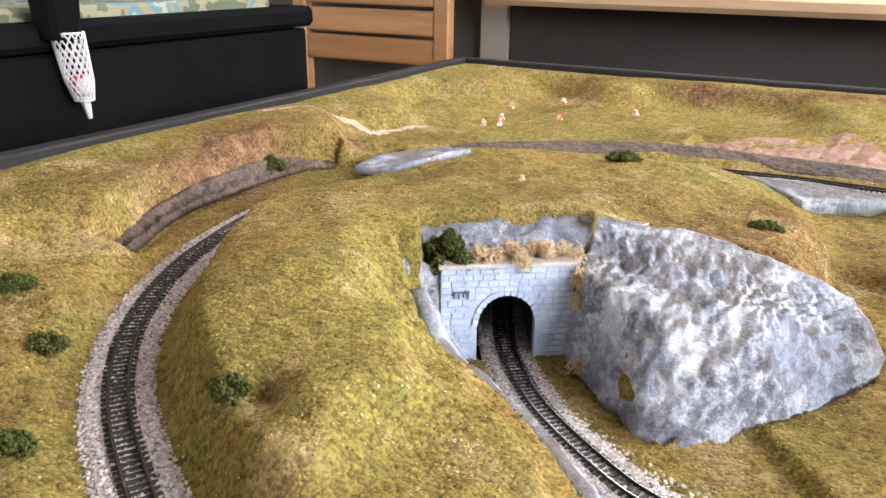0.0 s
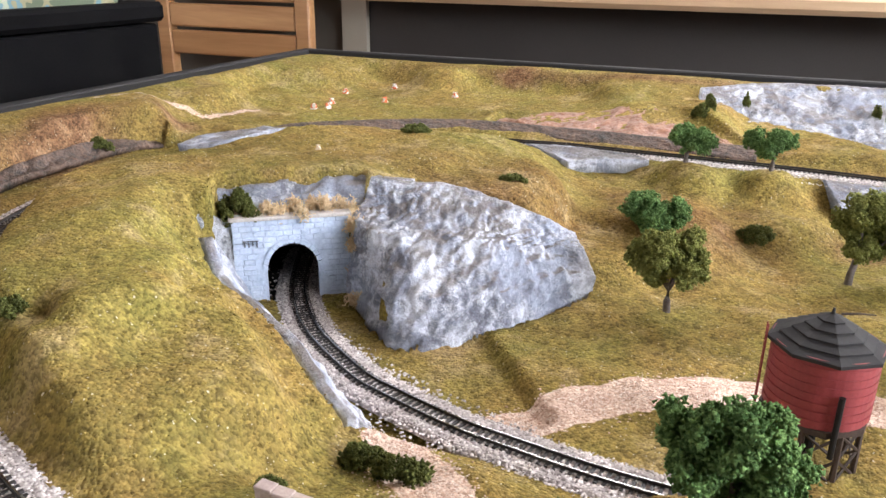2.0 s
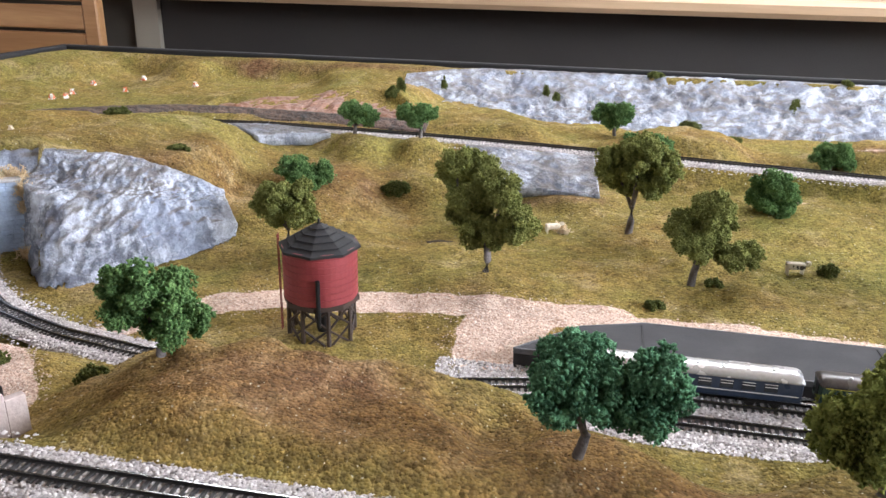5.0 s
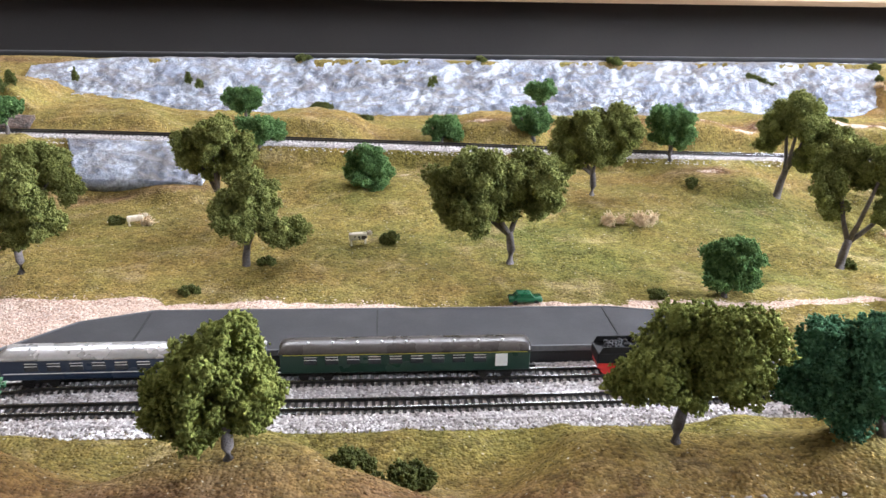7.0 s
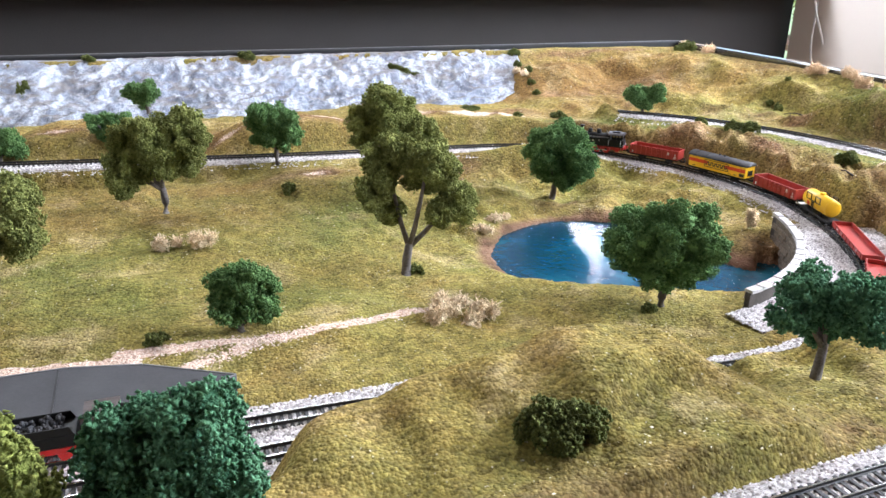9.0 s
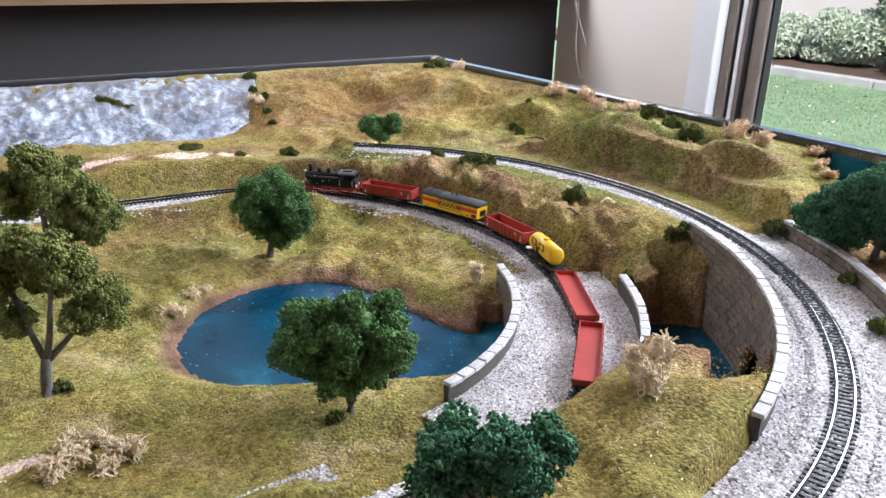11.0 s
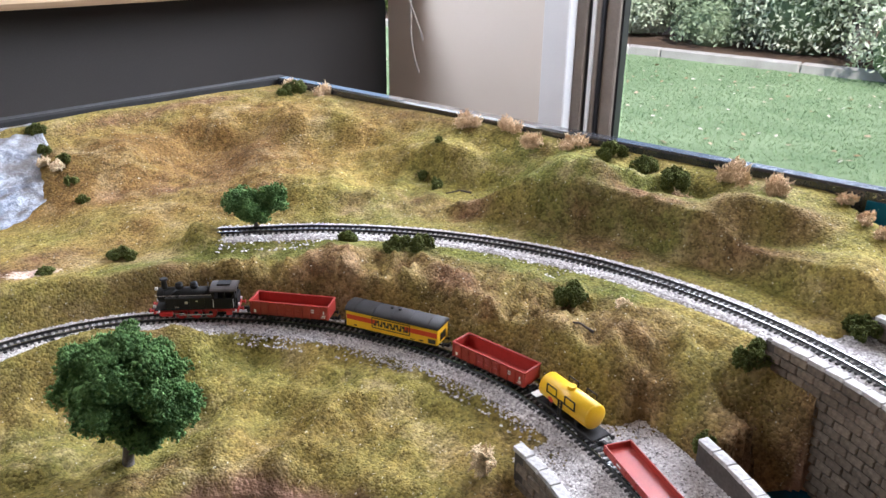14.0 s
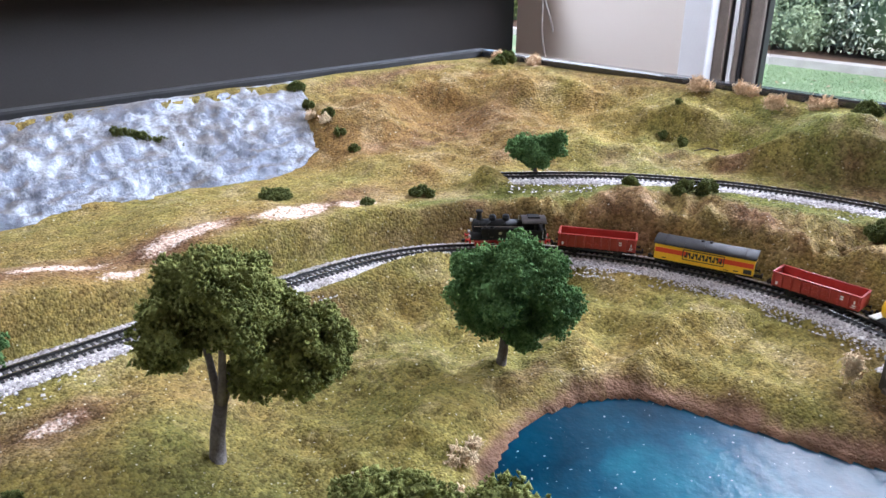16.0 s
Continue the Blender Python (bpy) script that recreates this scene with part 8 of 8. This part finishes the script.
# pale flower crumbs strewn over the meadow
rng = np.random.default_rng(91)
fx, fy = rng.uniform(-0.5, 1.7, 2600), rng.uniform(0.13, 1.0, 2600)
keep = ~(inside(fx, fy, POND) | inside(fx, fy, CREEK) | inside(fx, fy, LAKE) | inside(fx, fy, BIG_ROCK_FOOT)) & (fbm(fx, fy, 6, 3, 11.0) > -0.05)
fx, fy = fx[keep], fy[keep]
stones("turf_crumbs", np.stack([fx, fy, ground(fx, fy) + 0.0004], 1), 0.55 * MM, grit_material("cream_crumb", (0.0, (0.5, 0.42, 0.25)), (1.0, (0.85, 0.8, 0.68))), "cream coloured crumbs strewn over the turf", 92)
# crumbly foam flock lying on the turf
rng = np.random.default_rng(95)
fx, fy = rng.uniform(WEST + 0.01, EAST - 0.01, 190000), rng.uniform(0.085, NORTH - 0.01, 190000)
d1 = np.minimum.reduce([near(fx, fy, l)[0] for l in (STATION, LOOP, SIDING)])
dpath = np.minimum.reduce([near(fx, fy, np.c_[l, np.zeros(len(l))].repeat(2, 0))[0] - w for l, w in zip(PATHS, PATH_W)])
keep = (d1 > 0.020) & (dpath > 0.002) & ~(inside(fx, fy, grown(POND, 1.12)) | inside(fx, fy, CREEK) | inside(fx, fy, LAKE) | inside(fx, fy, BIG_ROCK_FOOT) | inside(fx, fy, YARD)) & (fbm(fx, fy, 11, 3, 21.0) > -0.2)
fx, fy = fx[keep], fy[keep]
flock = tufts("turf_flock", np.stack([fx, fy, ground(fx, fy) - 0.0003], 1), 0.80 * MM, FLOCK, None, rng)
tagged(flock, "loose olive and straw flock on the scenery", "turf", kind="stuff")
col = flock.data.attributes.new("zone", "FLOAT_COLOR", "POINT")
zb, zg, zm = zones(fx, fy)
col.data.foreach_set("color", np.stack([zb, zg * 0, zm, lush(fx, fy)], 1).repeat(4, 0).ravel())
# broad ballast shoulder on the pond side of the inner curve
rng = np.random.default_rng(97)
u = rng.integers(0, len(STATION) - 1, 60000)
q = STATION[u]
q = q[(q[:, 0] > 1.28) & (q[:, 1] > 0.50) & (q[:, 1] < 0.84)]
inward = np.stack([1.19 - q[:, 0], 0.55 - q[:, 1]], 1)
inward /= np.linalg.norm(inward, axis=1)[:, None]
px = q[:, :2] + inward * (0.010 + np.abs(rng.normal(0, 0.0065, len(q))).clip(0, 0.015))[:, None] + rng.uniform(-0.002, 0.002, (len(q), 2))
stones("ballast", np.c_[px, ground(px[:, 0], px[:, 1]) + 0.0008], 1.15 * MM, GRIT, "pinkish grey loose stone ballast under the rails", 98)


# ---- furniture of the room ----
def pool_table():
    ob = thing("pool_table", None, "black pool table with camouflage cloth and white net pocket", "pool table")
    black = stuff_mat("black_lacquered_wood", (0.004, 0.004, 0.005), (0.010, 0.010, 0.010), 0.7, scale=10, grain=300, relief=0.05)
    black.node_tree.nodes["Principled BSDF"].inputs["Specular IOR Level"].default_value = 0.03
    xe, y0, y1, t = -0.93, -0.75, 1.195, 1.074
    part("apron", box(bmesh.new(), xe - 0.02, (y0 + y1) / 2, t - 0.125, 0.04, y1 - y0, 0.15, 0.004), black, ob)
    part("apron", box(bmesh.new(), xe - 0.52, y1 - 0.02, t - 0.125, 0.96, 0.04, 0.15, 0.004), black, ob)
    part("rail", box(bmesh.new(), xe - 0.035, (y0 + y1) / 2, t - 0.028, 0.09, y1 - y0 + 0.03, 0.036, 0.008), black, ob)
    part("rail", box(bmesh.new(), xe - 0.54, y1 - 0.03, t - 0.028, 0.92, 0.09, 0.036, 0.008), black, ob)
    m, nt, p = nodes_of("camouflage_cloth")
    c = ramp(nt, nz(nt, 22, 2, 0.5), (0.38, (0.12, 0.15, 0.10)), (0.42, (0.30, 0.28, 0.17)), (0.5, (0.14, 0.26, 0.30)), (0.58, (0.36, 0.40, 0.30)), (0.64, (0.09, 0.07, 0.05)))
    for e in c.node.color_ramp.elements:
        pass
    c.node.color_ramp.interpolation = "CONSTANT"
    nt.links.new(c, p.inputs["Base Color"])
    p.inputs["Roughness"].default_value = 0.95
    bump(nt, p, nz(nt, 500, 2), 0.3, 0.001)
    part("cloth", box(bmesh.new(), xe - 0.49, (y0 + y1) / 2 - 0.03, t - 0.008, 0.92, y1 - y0 - 0.06, 0.03, 0.006), m, ob, "camouflage patterned cloth")
    part("bed", box(bmesh.new(), xe - 0.50, (y0 + y1) / 2, t - 0.09, 0.90, y1 - y0 - 0.08, 0.05), black, ob)
    for y, w in ((0.585, 0.15), (1.17, 0.10), (-0.55, 0.15)):
        for x in (xe - 0.09, xe - 0.90):
            part("leg", box(bmesh.new(), x, y, (FLOOR + t - 0.19) / 2, 0.13, w, t - 0.19 - FLOOR, 0.006), black, ob)
    part("stretcher", box(bmesh.new(), xe - 0.50, 0.30, FLOOR + 0.30, 0.10, 1.6, 0.10, 0.005), black, ob)
    cup = part("pocket_cup", rod(bmesh.new(), (xe + 0.012, 0.668, t - 0.030), (xe + 0.012, 0.668, t + 0.02), 0.026, 0.030, 20), black, ob, "black rubber pocket")
    # knotted net bag
    net = bmesh.new()
    n, rows = 15, 11
    def pt(i, j):
        f = j / rows
        r = (0.021 * (1 - f) + 0.0165 * f) * (1 - 0.5 * max(0, f - 0.75) * 2)
        a = 2 * math.pi * (i + 0.5 * (j % 2)) / n
        return (xe + 0.022 + r * math.cos(a), 0.672 + r * math.sin(a) + 0.012 * f, t - 0.022 - 0.088 * f)
    for j in range(rows):
        for i in range(n):
            rod(net, pt(i, j), pt(i, j + 1), 0.0010, 0.0010, 4)
            rod(net, pt(i, j), pt(i + 1 if j % 2 else i - 1, j + 1), 0.0010, 0.0010, 4)
    for j in (0, 1):
        for i in range(n):
            rod(net, pt(i, rows * j), pt(i + 1, rows * j), 0.0015, 0.0015, 4)
    limb(net, [(xe + 0.022, 0.684, t - 0.106), (xe + 0.022, 0.687, t - 0.122), (xe + 0.022, 0.689, t - 0.136)], 0.007, 0.003, 6)
    part("net", net, WHITE_PAINT, ob, "white knotted net")
    nb = ball(bmesh.new(), (xe + 0.022, 0.682, t - 0.090), 0.0145, 1, 1, 1, 18)
    tagged(part("pool_ball", nb, patched("white_red_ball", (0.8, 0.78, 0.74), (0.62, 0.09, 0.05), 26, 0.52), None, smooth=True), "white and red pool ball hanging in the net", "ball")


pool_table()


def slat_chair():
    ob = thing("wooden_chair", None, "golden timber chair with wide horizontal back slats", "chair")
    y, x0, x1 = 1.84, -1.47, -0.965
    for x in (x0 + 0.022, x1 - 0.022):
        part("back_post", box(bmesh.new(), x, y, (FLOOR + 1.19) / 2, 0.045, 0.035, 1.19 - FLOOR, 0.004), ACACIA, ob)
        part("front_leg", box(bmesh.new(), x, y - 0.40, (FLOOR + 0.70) / 2, 0.045, 0.04, 0.70 - FLOOR, 0.004), ACACIA, ob)
        part("side_rail", box(bmesh.new(), x, y - 0.2, 0.68, 0.03, 0.36, 0.05, 0.003), ACACIA, ob)
    for z, h in ((1.150, 0.07), (1.066, 0.066), (0.990, 0.064), (0.915, 0.066)):
        part("back_slat", box(bmesh.new(), (x0 + x1) / 2, y - 0.004, z, x1 - x0 - 0.09, 0.022, h, 0.004), ACACIA, ob)
    for k in range(5):
        part("seat_slat", box(bmesh.new(), (x0 + x1) / 2, y - 0.06 - 0.08 * k, 0.715, x1 - x0 - 0.01, 0.07, 0.02, 0.004), ACACIA, ob)


slat_chair()


def blind_cord():
    ob = thing("blind_cord", None, "white looped blind cord hanging by the window", "cord")
    cord = stuff_mat("white_cord", (0.70, 0.69, 0.66), (0.82, 0.81, 0.78), 0.7, relief=0)
    x, y = 2.70, 1.80
    for s in (-1, 1):
        bm = bmesh.new()
        pts = []
        for k in range(22):
            f = k / 21
            w = 0.016 * math.sin(f * math.pi * 3.1) * s + 0.075 * f**1.6
            pts.append((x + 0.02 + w, y - 0.01 * s + 0.01 * math.sin(5 * f), 1.30 - 0.53 * f))
        if s > 0:
            pts[-1] = (x + 0.02 + 0.075, y, 0.768)
        limb(bm, pts, 0.0033, 0.0033, 7)
        part("strand", bm, cord, ob, smooth=True)


blind_cord()
slab("skirting", 0.97, NW_Y - 0.005, FLOOR + 0.06, 3.6, 0.014, 0.12, DARK_WALL, "charcoal skirting board", "skirting")


# ---- the garden ----
def garden():
    gx = 8.0
    for k in range(9):
        y0 = 7.2 - 1.25 * k
        e = box(bmesh.new(), gx + 0.05, y0 - 0.62, LAWN_Z + 0.025, 0.10, 1.24, 0.11, 0.012)
        tagged(part("garden_edging", e, edge_m, None), "grey timber sleeper edging the lawn", "edging", "garden edging", kind="structure")
    soil = stuff_mat("brown_garden_soil", (0.05, 0.03, 0.02), (0.16, 0.10, 0.06), 0.95, scale=4, grain=60, relief=0.6, depth=0.02)
    slab("garden_bed", gx + 1.75, 1.8, LAWN_Z + 0.025, 3.4, 13.0, 0.09, soil, "brown soil garden bed behind the edging", "garden bed")
    fence = stuff_mat("pale_sunlit_fence", (0.80, 0.76, 0.66), (0.88, 0.84, 0.76), 0.8, scale=3, grain=40, relief=0.2)
    slab("garden_fence", gx + 3.6, 2.0, LAWN_Z + 1.0, 0.06, 16.0, 2.0, fence, "pale garden fence in bright light", "fence")
    hedge_dark = foliage_material("deep_hedge_foliage", (0.16, 0.23, 0.14), (0.46, 0.56, 0.36))
    hedge_pale = foliage_material("pale_variegated_foliage", (0.36, 0.45, 0.30), (0.78, 0.83, 0.66))
    hedge_mid = foliage_material("mid_green_foliage", (0.06, 0.11, 0.03), (0.34, 0.40, 0.14))
    for k, (x, y, w, h, mat, word) in enumerate([(gx + 0.8, 5.0, 0.7, 0.30, hedge_pale, "pale sunlit"), (gx + 0.9, 4.25, 0.6, 0.40, hedge_pale, "pale sunlit"), (gx + 0.95, 3.35, 1.1, 2.2, hedge_dark, "dark green"), (gx + 1.1, 2.70, 1.3, 2.4, hedge_dark, "dark green"), (gx + 0.55, 1.95, 1.5, 2.3, hedge_pale, "pale variegated"), (gx + 1.0, -0.5, 2.0, 2.4, hedge_pale, "pale variegated"), (gx + 1.2, 7.3, 1.8, 0.9, hedge_mid, "light green")]):
        rng = np.random.default_rng(500 + k)
        ob = thing("garden_shrub", Matrix.Translation((x, y, LAWN_Z + 0.08)), f"dense {word} leafy garden shrub behind the lawn", "shrub", "garden shrubs")
        L = [((rng.uniform(-0.3, 0.3) * w, rng.uniform(-0.4, 0.4) * w, h * (0.08 + 0.75 * j / 13)), (w * rng.uniform(0.24, 0.36),) * 3) for j in range(14)]
        pts = []
        for c, r in L:
            d = rng.normal(size=(3200, 3))
            d /= np.linalg.norm(d, axis=1)[:, None]
            pts.append(d * np.array(r) * rng.uniform(0.80, 1.18, (3200, 1)) + c)
        pts = np.vstack(pts)
        pts = pts[pts[:, 2] > 0.03]
        n = len(pts)
        # pointed leaves
        ln = rng.uniform(0.03, 0.07, (n, 1))
        d = rng.normal(size=(n, 3)) + (0, 0, -0.2)
        d /= np.linalg.norm(d, axis=1)[:, None]
        s = np.cross(d, rng.normal(size=(n, 3)))
        s /= np.linalg.norm(s, axis=1)[:, None]
        v = np.stack([pts - d * ln * 0.5, pts + s * ln * 0.2, pts + d * ln * 0.5, pts - s * ln * 0.2], 1).reshape(-1, 3)
        f = [(4 * i, 4 * i + 1, 4 * i + 2, 4 * i + 3) for i in range(n)]
        crown = add_mesh("leaves", v, f, mat, ob)
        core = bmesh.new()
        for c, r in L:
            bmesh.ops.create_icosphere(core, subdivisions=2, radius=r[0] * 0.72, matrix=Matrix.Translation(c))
        # darker core colour stands for the shade deep among the leaves
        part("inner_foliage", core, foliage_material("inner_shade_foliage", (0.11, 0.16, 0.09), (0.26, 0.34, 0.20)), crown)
        st = bmesh.new()
        limb(st, [(0, 0, -0.06), (0.02, 0.03, h * 0.3), (0, 0, h * 0.6)], 0.05, 0.02, 8)
        part("stem", st, TRUNK, ob)
    rng = np.random.default_rng(75)
    n = 70000
    bx, by = rng.uniform(3.4, gx - 0.02, n), rng.uniform(0.3, 5.2, n)
    d = rng.uniform(0, 6.28, n)
    hgt, lean = rng.uniform(0.008, 0.020, n), rng.normal(0, 0.012, (n, 2))
    wx, wy = np.cos(d) * 0.003, np.sin(d) * 0.003
    v = np.stack([np.stack([bx - wx, by - wy, np.full(n, LAWN_Z)], 1), np.stack([bx + wx, by + wy, np.full(n, LAWN_Z)], 1), np.stack([bx + lean[:, 0], by + lean[:, 1], LAWN_Z + hgt], 1)], 1).reshape(-1, 3)
    blades = add_mesh("grass_blades", v, np.arange(3 * n).reshape(-1, 3).tolist(), grit_material("mown_grass_blade", (0.0, (0.20, 0.325, 0.155)), (0.6, (0.26, 0.39, 0.205)), (1.0, (0.34, 0.46, 0.27))))
    tagged(blades, "short mown green grass blades on the lawn", "grass", kind="stuff")
    rng = np.random.default_rng(77)
    n = 520
    lx, ly = rng.uniform(3.1, gx - 0.2, n), rng.uniform(-0.5, 5.5, n)
    m = grit_material("fallen_leaf", (0.0, (0.45, 0.30, 0.16)), (0.4, (0.70, 0.60, 0.42)), (1.0, (0.85, 0.82, 0.70)))
    stones("fallen_leaves", np.stack([lx, ly, np.full(n, LAWN_Z + 0.012)], 1), 0.017, m, "dry fallen leaves scattered on the lawn", 78, 0.2)
    lx, ly = rng.normal(gx + 0.25, 0.10, 500), rng.uniform(-1.5, 1.7, 500)
    stones("fallen_leaves", np.stack([lx, ly, np.full(500, LAWN_Z + 0.11)], 1), 0.035, grit_material("brown_leaf_litter", (0.0, (0.22, 0.08, 0.03)), (0.6, (0.42, 0.20, 0.08)), (1.0, (0.6, 0.42, 0.2))), "brown leaf litter under the shrubs", 79, 0.3)


garden()
